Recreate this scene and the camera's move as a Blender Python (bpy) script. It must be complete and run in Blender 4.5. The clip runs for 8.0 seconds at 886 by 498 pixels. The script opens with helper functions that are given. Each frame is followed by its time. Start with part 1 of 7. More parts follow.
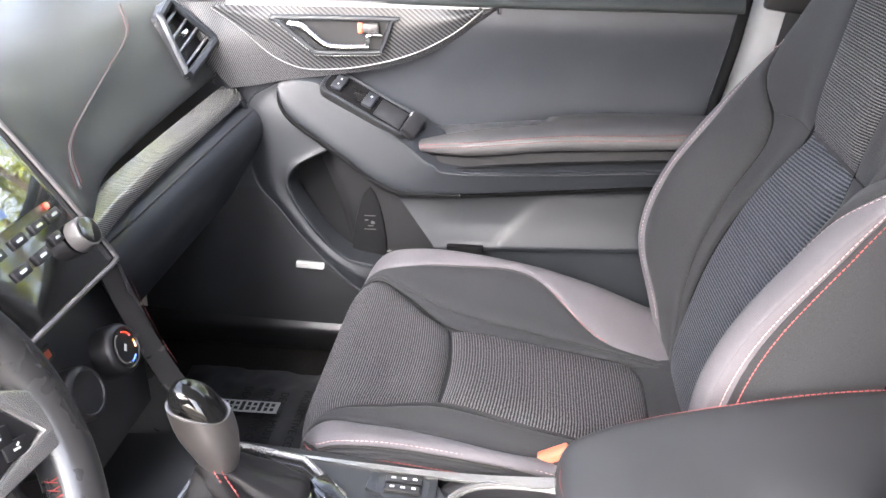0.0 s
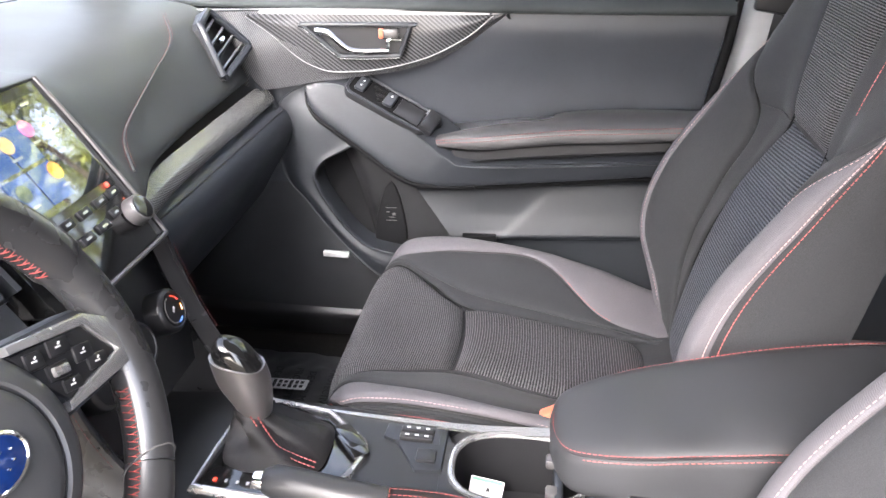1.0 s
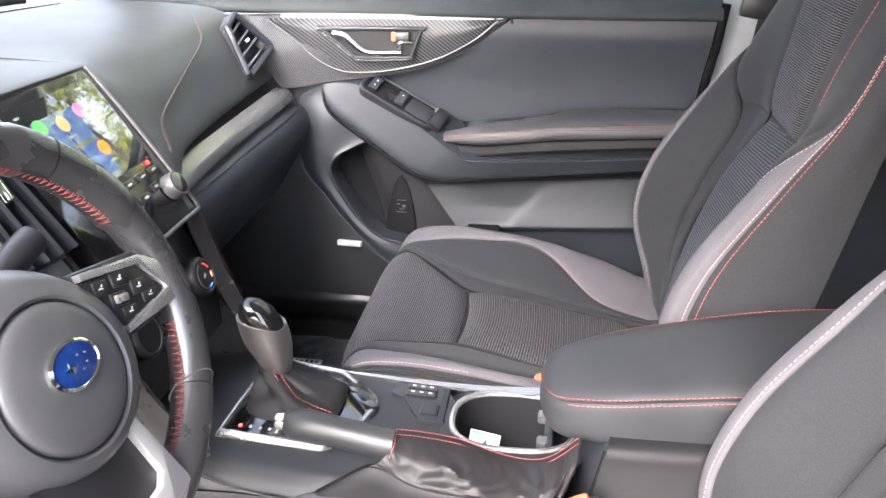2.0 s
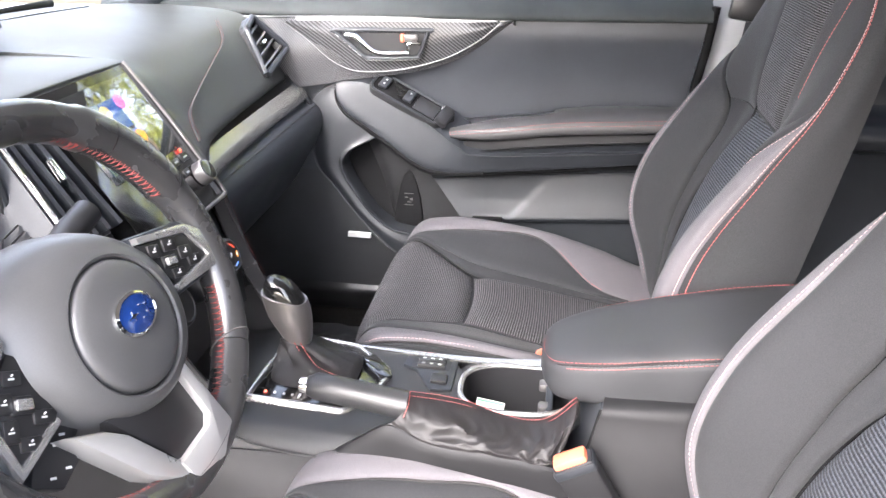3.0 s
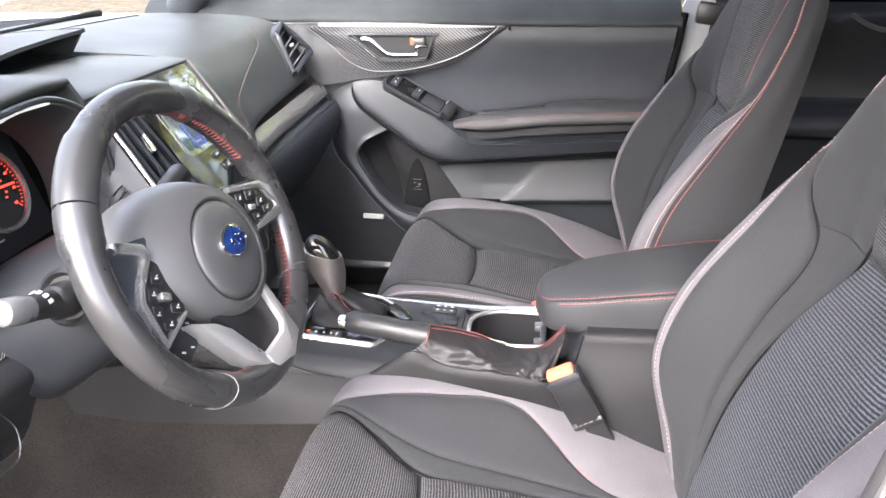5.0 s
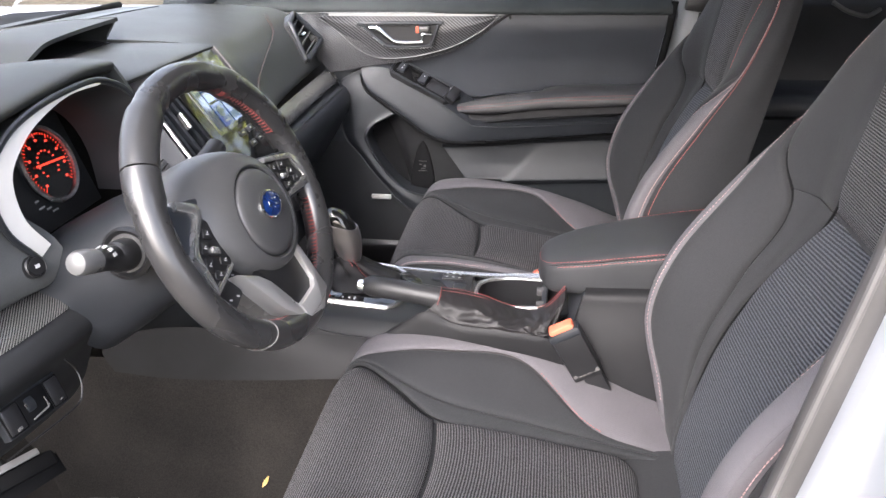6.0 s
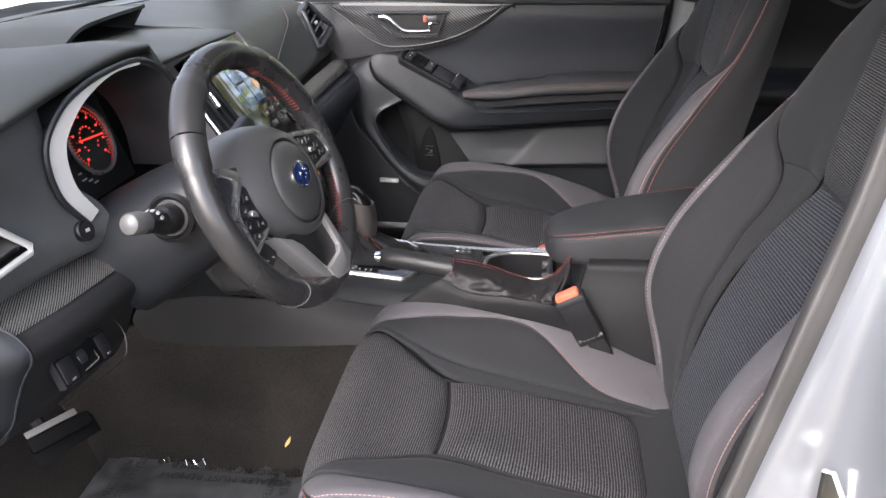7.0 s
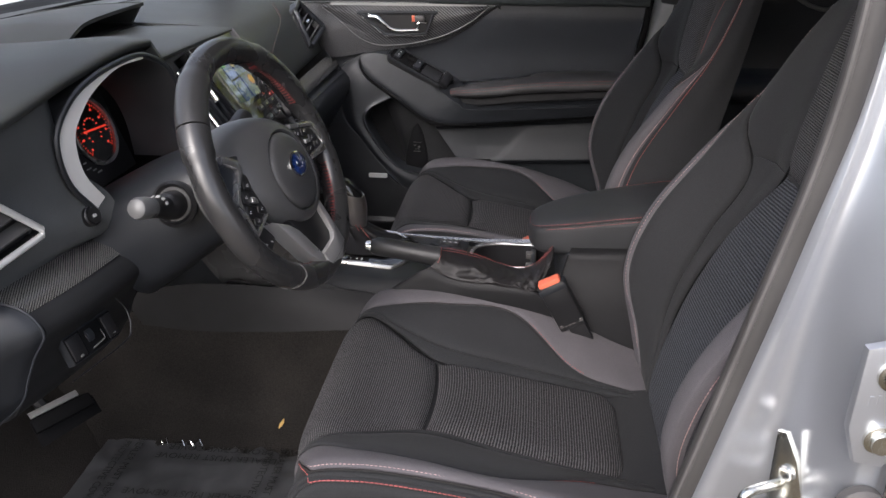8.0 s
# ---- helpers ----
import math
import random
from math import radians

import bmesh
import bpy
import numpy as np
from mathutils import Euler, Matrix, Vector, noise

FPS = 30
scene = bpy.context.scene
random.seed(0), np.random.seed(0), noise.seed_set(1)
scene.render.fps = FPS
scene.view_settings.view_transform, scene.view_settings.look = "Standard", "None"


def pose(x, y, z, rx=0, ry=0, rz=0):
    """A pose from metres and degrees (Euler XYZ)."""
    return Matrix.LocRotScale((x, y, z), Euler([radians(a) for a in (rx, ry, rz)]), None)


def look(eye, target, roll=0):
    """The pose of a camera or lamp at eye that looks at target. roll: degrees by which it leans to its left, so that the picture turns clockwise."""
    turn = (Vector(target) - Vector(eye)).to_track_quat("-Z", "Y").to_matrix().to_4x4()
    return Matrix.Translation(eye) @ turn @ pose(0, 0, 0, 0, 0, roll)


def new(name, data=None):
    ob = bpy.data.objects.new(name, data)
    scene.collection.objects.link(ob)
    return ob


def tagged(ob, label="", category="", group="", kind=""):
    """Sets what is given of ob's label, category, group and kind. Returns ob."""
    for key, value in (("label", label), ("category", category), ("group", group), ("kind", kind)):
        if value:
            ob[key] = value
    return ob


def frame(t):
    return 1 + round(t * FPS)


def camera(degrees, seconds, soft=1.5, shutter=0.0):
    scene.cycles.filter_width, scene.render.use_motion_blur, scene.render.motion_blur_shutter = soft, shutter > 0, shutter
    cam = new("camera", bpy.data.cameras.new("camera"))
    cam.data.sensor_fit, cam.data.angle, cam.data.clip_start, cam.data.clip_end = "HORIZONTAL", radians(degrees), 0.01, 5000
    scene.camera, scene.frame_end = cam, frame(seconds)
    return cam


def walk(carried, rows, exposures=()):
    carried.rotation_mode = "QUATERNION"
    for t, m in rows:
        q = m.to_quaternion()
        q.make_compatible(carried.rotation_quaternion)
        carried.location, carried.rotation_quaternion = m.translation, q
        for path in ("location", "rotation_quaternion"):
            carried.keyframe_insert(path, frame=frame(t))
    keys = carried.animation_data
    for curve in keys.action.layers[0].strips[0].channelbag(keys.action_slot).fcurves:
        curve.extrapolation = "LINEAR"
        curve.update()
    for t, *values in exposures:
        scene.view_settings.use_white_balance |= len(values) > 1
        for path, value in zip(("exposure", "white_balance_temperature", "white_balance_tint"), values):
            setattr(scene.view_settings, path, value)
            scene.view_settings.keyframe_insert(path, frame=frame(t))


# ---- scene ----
cam = camera(56.4, 8.0)
PATH = [
    (0, (0.272, -0.573, 0.992), (0.1, 1.217, 0.118), 0.5),
    (0.5, (0.29, -0.627, 0.995), (0.074, 1.159, 0.122), -0.4),
    (1, (0.305, -0.684, 0.998), (0.064, 1.112, 0.153), -0.7),
    (1.5, (0.322, -0.747, 0.995), (0.056, 1.056, 0.171), -0.5),
    (3, (0.331, -0.887, 0.998), (0.06, 0.928, 0.204), -0.5),
    (3.5, (0.329, -0.952, 1.01), (0.06, 0.867, 0.225), -0.7),
    (4, (0.333, -1.005, 1.014), (0.081, 0.823, 0.243), -0.4),
    (5.5, (0.336, -1.18, 1.025), (0.083, 0.644, 0.246), -0.9),
    (6, (0.329, -1.235, 1.027), (0.085, 0.587, 0.239), -1.0),
    (6.5, (0.321, -1.28, 1.023), (0.082, 0.54, 0.229), -1.0),
    (7, (0.31, -1.327, 1.025), (0.081, 0.493, 0.228), -0.8),
    (7.5, (0.31, -1.373, 1.03), (0.091, 0.448, 0.233), -0.6),
    (8, (0.313, -1.391, 1.031), (0.119, 0.434, 0.236), -0.2),
]
walk(cam, [(t, look(eye, target, roll)) for t, eye, target, roll in PATH],
     exposures=[(0, 3.82, 6300, 14), (1.5, 3.50, 6300, 14), (3.5, 3.75, 6300, 14), (5.5, 3.15, 6300, 14), (7, 2.15, 6300, 14), (7.5, 2.05, 6300, 14), (8, 1.33, 6300, 14)])
# ---------- light ----------
world = bpy.data.worlds.new("sky")
scene.world = world
world.use_nodes = True
wn = world.node_tree
sky = wn.nodes.new("ShaderNodeTexSky")
sky.sky_type, sky.sun_disc = "NISHITA", False
sky.sun_elevation, sky.sun_rotation = radians(38), radians(-163)
sky.air_density, sky.dust_density = 1.0, 3.5
haze = wn.nodes.new("ShaderNodeHueSaturation")
haze.inputs["Saturation"].default_value = 0.55
wn.links.new(sky.outputs["Color"], haze.inputs["Color"])
wn.links.new(haze.outputs["Color"], wn.nodes["Background"].inputs["Color"])
wn.nodes["Background"].inputs["Strength"].default_value = 0.15
sun = new("sun", bpy.data.lights.new("sun", "SUN"))
sun.data.energy, sun.data.angle, sun.data.color = 0.42, radians(30), (1.0, 0.97, 0.94)
sun.matrix_world = look((-2.4, -8.0, 6.5), (0, 0, 0))


# ---------- helpers for shapes ----------
def cr(pts, n):
    """n + 1 points on a smooth curve through pts."""
    p = np.array(pts, float)
    if len(p) == 2:
        s = np.linspace(0, 1, n + 1).reshape((-1,) + (1,) * (p.ndim - 1))
        return p[0] * (1 - s) + p[1] * s
    p = np.concatenate([(2 * p[0] - p[1])[None], p, (2 * p[-1] - p[-2])[None]])
    s = np.linspace(0, len(p) - 3 - 1e-9, n + 1)
    i = s.astype(int)
    f = (s - i).reshape((-1,) + (1,) * (p.ndim - 1))
    a, b, c, d = p[i], p[i + 1], p[i + 2], p[i + 3]
    return 0.5 * (2 * b + (c - a) * f + (2 * a - 5 * b + 4 * c - d) * f ** 2 + (3 * b - a - 3 * c + d) * f ** 3)


def net(curves, nu, nv):
    """A grid of (nv + 1) x (nu + 1) points on the smooth surface through the curves."""
    return cr(np.array([cr(c, nu) for c in curves]), nv)


def thing(name, at, label, category, group="", kind=""):
    ob = new(name)
    ob.location, ob.empty_display_size = at, 0.05
    return tagged(ob, label, category, group, kind)


def part(name, bm, material, parent=None, label="", flat=False):
    """Links a bmesh in world coordinates as one mesh object under a thing or a part."""
    me = bpy.data.meshes.new(name)
    bm.normal_update()
    bm.to_mesh(me)
    bm.free()
    for m in (material if isinstance(material, (list, tuple)) else [material]):
        me.materials.append(m)
    if not flat:
        me.polygons.foreach_set("use_smooth", [True] * len(me.polygons))
        me.set_sharp_from_angle(angle=radians(38))
    ob = new(name, me)
    if parent is not None:
        ob.parent = parent
        if parent.type == "EMPTY":
            ob.matrix_parent_inverse = Matrix.Translation(parent.location).inverted()
    if label:
        ob["label"] = label
    return ob


def sheet(g, thick=0.004, puff=0.0, face=(0.3, -1.2, 1.4), bm=None, uv=(0, 0), crisp=5):
    """A shell of that thickness on a grid of points; its outside looks towards face; puff swells it between its seams, more squarely where crisp is high."""
    bm = bm or bmesh.new()
    g = np.array(g, float)
    nv, nu = g.shape[:2]
    du, dv = np.gradient(g, axis=1), np.gradient(g, axis=0)
    n = np.cross(du, dv)
    n /= np.linalg.norm(n, axis=2, keepdims=True) + 1e-12
    if np.sum(n * (np.array(face) - g)) < 0:
        n = -n
        turn = True
    else:
        turn = False
    if puff:
        even = lambda q: np.concatenate([[0], np.cumsum(np.linalg.norm(np.diff(q, axis=0), axis=1))])
        a, b = even(g[nv // 2]), even(g[:, nu // 2])
        a, b = 2 * a / a[-1] - 1, 2 * b / b[-1] - 1
        w = (1 - np.abs(b) ** crisp)[:, None] * (1 - np.abs(a) ** crisp)[None, :]
        g = g + n * (puff * w - 0.35 * puff)[:, :, None]
    lay = bm.loops.layers.uv.verify()
    lu = np.concatenate([[0], np.cumsum(np.linalg.norm(np.diff(g[nv // 2], axis=0), axis=1))])
    lv = np.concatenate([[0], np.cumsum(np.linalg.norm(np.diff(g[:, nu // 2], axis=0), axis=1))])
    top = [[bm.verts.new(g[j, i]) for i in range(nu)] for j in range(nv)]
    back = [[bm.verts.new(g[j, i] - n[j, i] * thick) for i in range(nu)] for j in range(nv)]

    def quad(v, t):
        f = bm.faces.new(v if not turn else v[::-1])
        t = t if not turn else t[::-1]
        for l, (j, i) in zip(f.loops, t):
            l[lay].uv = (lu[i] + uv[0], lv[j] + uv[1])
    for j in range(nv - 1):
        for i in range(nu - 1):
            q = [(j, i), (j, i + 1), (j + 1, i + 1), (j + 1, i)]
            quad([top[a][b] for a, b in q], q)
            quad([back[a][b] for a, b in q][::-1], q[::-1])
    rim = [(0, i) for i in range(nu)] + [(j, nu - 1) for j in range(1, nv)] + [(nv - 1, i) for i in range(nu - 2, -1, -1)] + [(j, 0) for j in range(nv - 2, 0, -1)]
    for k in range(len(rim)):
        p, q = rim[k], rim[(k + 1) % len(rim)]
        quad([top[q[0]][q[1]], top[p[0]][p[1]], back[p[0]][p[1]], back[q[0]][q[1]]], [q, p, p, q])
    return bm


def tube(path, r, seg=8, closed=False, bm=None, squash=1.0):
    """A round bar along a path; r may be a list, one radius a point."""
    bm = bm or bmesh.new()
    p = [Vector(q) for q in path]
    n = len(p)
    rs = r if hasattr(r, "__len__") else [r] * n
    rings, side = [], None
    for i in range(n):
        d = (p[(i + 1) % n] - p[i - 1]) if closed else (p[min(i + 1, n - 1)] - p[max(i - 1, 0)])
        d.normalize()
        if side is None:
            side = d.orthogonal().normalized()
        side = (side - d * side.dot(d)).normalized()
        up = d.cross(side)
        rings.append([bm.verts.new(p[i] + rs[i] * (side * math.cos(a) + up * squash * math.sin(a))) for a in [2 * math.pi * k / seg for k in range(seg)]])
    for i in range(n if closed else n - 1):
        a, b = rings[i], rings[(i + 1) % n]
        for k in range(seg):
            bm.faces.new((a[k], a[(k + 1) % seg], b[(k + 1) % seg], b[k]))
    if not closed:
        bm.faces.new(rings[0][::-1])
        bm.faces.new(rings[-1])
    return bm


def along(path, pitch):
    """Points at even steps along a path, and the way at each."""
    p = np.array(path, float)
    l = np.concatenate([[0], np.cumsum(np.linalg.norm(np.diff(p, axis=0), axis=1))])
    s = np.arange(pitch / 2, l[-1], pitch)
    q = np.stack([np.interp(s, l, p[:, k]) for k in range(3)], 1)
    e = np.stack([np.interp(s + 1e-3, l, p[:, k]) - np.interp(s - 1e-3, l, p[:, k]) for k in range(3)], 1)
    return q, e / (np.linalg.norm(e, axis=1, keepdims=True) + 1e-12)


def stitches(path, pitch=0.006, length=0.0042, r=0.00055, slant=None, bm=None):
    """A row of single thread stitches along a path."""
    bm = bm or bmesh.new()
    for q, d in zip(*along(path, pitch)):
        d = Vector(d)
        if slant is not None:
            d = (d + Vector(slant)).normalized()
        q = Vector(q)
        s = d.orthogonal().normalized()
        u = d.cross(s)
        ring = [[bm.verts.new(q + d * e * length / 2 + (s * math.cos(a) + u * math.sin(a)) * r * w) for a in (0.4, 1.97, 3.54, 5.11)] for e, w in ((-1, 0.5), (-0.6, 1), (0.6, 1), (1, 0.5))]
        for a, b in zip(ring, ring[1:]):
            for k in range(4):
                bm.faces.new((a[k], a[(k + 1) % 4], b[(k + 1) % 4], b[k]))
        bm.faces.new(ring[0][::-1])
        bm.faces.new(ring[-1])
    return bm


def block(m, sx, sy, sz, bevel=0.003, bm=None, seg=2, taper=1.0):
    """A box with rounded edges, of that size, centred on the pose m; taper narrows its upper end."""
    out = bmesh.new()
    bmesh.ops.create_cube(out, size=1)
    for v in out.verts:
        k = taper if v.co.z > 0 else 1
        v.co = Vector((v.co.x * sx * k, v.co.y * sy * k, v.co.z * sz))
    if bevel:
        bmesh.ops.bevel(out, geom=out.edges[:], offset=bevel, segments=seg, profile=0.5, affect="EDGES")
    return merge(out, m, bm)


def merge(out, m, bm=None):
    bmesh.ops.transform(out, matrix=m, verts=out.verts)
    if bm is None:
        return out
    me = bpy.data.meshes.new("tmp")
    out.to_mesh(me)
    out.free()
    bm.from_mesh(me)
    bpy.data.meshes.remove(me)
    return bm


def lathe(profile, m, seg=32, bm=None):
    """A turned body: profile of (radius, height) about the pose's z axis."""
    out = bmesh.new()
    rings = []
    for r, z in profile:
        rings.append([out.verts.new((max(r, 1e-5) * math.cos(2 * math.pi * k / seg), max(r, 1e-5) * math.sin(2 * math.pi * k / seg), z)) for k in range(seg)])
    for a, b in zip(rings, rings[1:]):
        for k in range(seg):
            out.faces.new((a[k], a[(k + 1) % seg], b[(k + 1) % seg], b[k]))
    out.faces.new(rings[0][::-1])
    out.faces.new(rings[-1])
    return merge(out, m, bm)


def slab(outline, m, depth, bevel=0.0015, bm=None, seg=2):
    """A plate: an outline in the pose's x and y, depth thick downwards from it, with rounded edges."""
    out = bmesh.new()
    top = [out.verts.new((x, y, 0)) for x, y in outline]
    f = out.faces.new(top)
    if f.normal.z < 0 or sum((a.co.x * b.co.y - b.co.x * a.co.y) for a, b in zip(top, top[1:] + top[:1])) < 0:
        f.normal_flip()
    ex = bmesh.ops.extrude_face_region(out, geom=[f])
    for v in [g for g in ex["geom"] if isinstance(g, bmesh.types.BMVert)]:
        v.co.z -= depth
    bmesh.ops.recalc_face_normals(out, faces=out.faces)
    if bevel:
        e = [g for g in out.edges if abs(g.verts[0].co.z) < 1e-6 and abs(g.verts[1].co.z) < 1e-6]
        bmesh.ops.bevel(out, geom=e, offset=bevel, segments=seg, profile=0.5, affect="EDGES")
    return merge(out, m, bm)


def axes(o, x, y):
    """A pose from a point, the way of its x axis and roughly that of its y axis."""
    x = Vector(x).normalized()
    z = x.cross(Vector(y)).normalized()
    y = z.cross(x)
    m = Matrix((x, y, z)).transposed().to_4x4()
    return Matrix.Translation(Vector(o)) @ m


def lettering(text, m, size, material, parent, name="lettering", space=1.0):
    """Flat letters in the built-in font, lying in the pose's x and y."""
    cu = bpy.data.curves.new("tmp", "FONT")
    cu.body, cu.size, cu.align_x, cu.align_y, cu.extrude, cu.space_character, cu.resolution_u = text, size, "CENTER", "CENTER", 0.0002, space, 2
    ob = bpy.data.objects.new("tmp", cu)
    scene.collection.objects.link(ob)
    me = bpy.data.meshes.new_from_object(ob.evaluated_get(bpy.context.evaluated_depsgraph_get()))
    bpy.data.objects.remove(ob)
    bm = bmesh.new()
    bm.from_mesh(me)
    bmesh.ops.transform(bm, matrix=m, verts=bm.verts)
    return part(name, bm, material, parent, flat=True)


# ---------- materials ----------
def mat(name, base, rough=0.5, metal=0.0, var=0.15, grain=0.0, scale=400.0, spec=0.5, wear=0.0, coat=0.0, sheen=0.0, blotch=12.0, tint=None, speck=0.0):
    """A surface with blotches and grain: base colour, roughness, metal, and relief of the given depth (mm) and fineness."""
    m = bpy.data.materials.new(name)
    m.use_nodes = True
    t = m.node_tree
    b = t.nodes["Principled BSDF"]
    b.inputs["Metallic"].default_value = metal
    b.inputs["Specular IOR Level"].default_value = spec
    b.inputs["Coat Weight"].default_value = coat
    b.inputs["Coat Roughness"].default_value = 0.08
    b.inputs["Sheen Weight"].default_value = sheen
    tc = t.nodes.new("ShaderNodeTexCoord")
    n1 = t.nodes.new("ShaderNodeTexNoise")
    n1.inputs["Scale"].default_value, n1.inputs["Detail"].default_value = blotch, 5
    n2 = t.nodes.new("ShaderNodeTexNoise")
    n2.inputs["Scale"].default_value, n2.inputs["Detail"].default_value = scale, 3
    for n in (n1, n2):
        t.links.new(tc.outputs["Object"], n.inputs["Vector"])
    mix = t.nodes.new("ShaderNodeMix")
    mix.data_type = "RGBA"
    c2 = tint or tuple(min(1, c * (1 + 2 * var)) for c in base)
    mix.inputs["A"].default_value = (*[c * (1 - var) for c in base], 1)
    mix.inputs["B"].default_value = (*c2, 1)
    both = t.nodes.new("ShaderNodeMix")
    both.inputs["Factor"].default_value = speck
    t.links.new(n1.outputs["Fac"], both.inputs["A"])
    t.links.new(n2.outputs["Fac"], both.inputs["B"])
    wide = t.nodes.new("ShaderNodeMapRange")
    wide.inputs["From Min"].default_value, wide.inputs["From Max"].default_value = 0.28, 0.72
    t.links.new(both.outputs["Result"], wide.inputs["Value"])
    t.links.new(wide.outputs["Result"], mix.inputs["Factor"])
    t.links.new(mix.outputs["Result"], b.inputs["Base Color"])
    rr = t.nodes.new("ShaderNodeMapRange")
    rr.inputs["To Min"].default_value, rr.inputs["To Max"].default_value = rough * (1 - 0.18 - wear), min(1, rough * (1.15 + wear))
    t.links.new(n1.outputs["Fac"], rr.inputs["Value"])
    t.links.new(rr.outputs["Result"], b.inputs["Roughness"])
    if grain:
        bump = t.nodes.new("ShaderNodeBump")
        bump.inputs["Strength"].default_value, bump.inputs["Distance"].default_value = 0.6, grain / 1000
        t.links.new(n2.outputs["Fac"], bump.inputs["Height"])
        t.links.new(bump.outputs["Normal"], b.inputs["Normal"])
    m["mix"] = mix.name
    return m


def pattern(m, kind, scale, colour, depth, angle=0.0, amount=0.6, space="UV"):
    """Lays a woven or ribbed pattern over a material, along the sheet's own measure in metres."""
    t = m.node_tree
    b = t.nodes["Principled BSDF"]
    tc = t.nodes.new("ShaderNodeTexCoord")
    mp = t.nodes.new("ShaderNodeMapping")
    mp.inputs["Rotation"].default_value = (0, 0, angle) if space == "UV" else (0, angle, 0)
    t.links.new(tc.outputs[space], mp.inputs["Vector"])
    wob = t.nodes.new("ShaderNodeTexNoise")
    wob.inputs["Scale"].default_value = 700
    t.links.new(mp.outputs["Vector"], wob.inputs["Vector"])
    w1 = t.nodes.new("ShaderNodeTexWave")
    w1.inputs["Scale"].default_value, w1.inputs["Distortion"].default_value = scale, 0.5 if kind == "rib" else 0.4
    w1.inputs["Detail"].default_value = 1
    t.links.new(mp.outputs["Vector"], w1.inputs["Vector"])
    height = w1.outputs["Fac"]
    if kind == "weave":
        w2 = t.nodes.new("ShaderNodeTexWave")
        w2.bands_direction = "Y"
        w2.inputs["Scale"].default_value, w2.inputs["Distortion"].default_value = scale * 0.62, 0.8
        t.links.new(mp.outputs["Vector"], w2.inputs["Vector"])
        mul = t.nodes.new("ShaderNodeMath")
        mul.operation = "MULTIPLY"
        t.links.new(w1.outputs["Fac"], mul.inputs[0])
        t.links.new(w2.outputs["Fac"], mul.inputs[1])
        height = mul.outputs[0]
    if kind == "rib":
        sc = t.nodes.new("ShaderNodeMapping")
        sc.inputs["Scale"].default_value = (scale * 5.0, scale * 3.2, 1)
        t.links.new(mp.outputs["Vector"], sc.inputs["Vector"])
        knots = t.nodes.new("ShaderNodeTexNoise")
        knots.inputs["Scale"].default_value, knots.inputs["Detail"].default_value = 1.0, 1
        t.links.new(sc.outputs["Vector"], knots.inputs["Vector"])
        mul = t.nodes.new("ShaderNodeMath")
        mul.operation = "MULTIPLY_ADD"
        t.links.new(knots.outputs["Fac"], mul.inputs[0])
        mul.inputs[1].default_value = -1.1
        t.links.new(w1.outputs["Fac"], mul.inputs[2])
        height = mul.outputs[0]
    ramp = t.nodes.new("ShaderNodeMapRange")
    ramp.inputs["From Min"].default_value, ramp.inputs["From Max"].default_value = (-0.30, 0.38) if kind == "rib" else (0.25, 0.8)
    ramp.inputs["To Max"].default_value = amount
    t.links.new(height, ramp.inputs["Value"])
    mix = t.nodes.new("ShaderNodeMix")
    mix.data_type = "RGBA"
    old = t.nodes[m["mix"]]
    t.links.new(old.outputs["Result"], mix.inputs["A"])
    mix.inputs["B"].default_value = (*colour, 1)
    t.links.new(ramp.outputs["Result"], mix.inputs["Factor"])
    t.links.new(mix.outputs["Result"], b.inputs["Base Color"])
    bump = t.nodes.new("ShaderNodeBump")
    bump.inputs["Strength"].default_value, bump.inputs["Distance"].default_value = 0.8, depth / 1000
    t.links.new(height, bump.inputs["Height"])
    t.links.new(bump.outputs["Normal"], b.inputs["Normal"])
    return m


def glow(name, colour, strength):
    m = bpy.data.materials.new(name)
    m.use_nodes = True
    b = m.node_tree.nodes["Principled BSDF"]
    b.inputs["Base Color"].default_value = (*[c * 0.03 for c in colour], 1)
    b.inputs["Emission Color"].default_value = (*colour, 1)
    b.inputs["Emission Strength"].default_value = strength
    b.inputs["Roughness"].default_value = 0.05
    b.inputs["Coat Weight"].default_value = 1.0
    b.inputs["IOR"].default_value = 1.7
    b.inputs["Specular IOR Level"].default_value = 1.0
    return m


def clear(name, rough=0.0, colour=(1, 1, 1)):
    m = bpy.data.materials.new(name)
    m.use_nodes = True
    b = m.node_tree.nodes["Principled BSDF"]
    b.inputs["Transmission Weight"].default_value, b.inputs["Roughness"].default_value, b.inputs["IOR"].default_value = 1, rough, 1.45
    b.inputs["Base Color"].default_value = (*colour, 1)
    return m


PLASTIC = mat("soft_plastic", (0.0235, 0.0262, 0.0315), 0.47, grain=0.16, scale=800, var=0.16, speck=0.4, spec=0.40)
PLASTIC_HARD = mat("hard_plastic", (0.0168, 0.0186, 0.0218), 0.43, grain=0.12, scale=1000, var=0.18, wear=0.08, speck=0.4, spec=0.40)
PLASTIC_DEEP = mat("black_plastic", (0.012, 0.012, 0.013), 0.38, grain=0.04, scale=900)
DASHSKIN = mat("dash_skin", (0.0365, 0.0388, 0.0372), 0.52, grain=0.2, scale=700, var=0.18, speck=0.4, spec=0.32)
LEATHER = mat("black_leather", (0.0190, 0.0190, 0.0200), 0.40, grain=0.18, scale=650, var=0.2, wear=0.1, spec=0.38)
RIM_LEATHER = mat("rim_leather", (0.0250, 0.0246, 0.0250), 0.28, grain=0.07, scale=650, var=0.2, wear=0.15, spec=0.7)
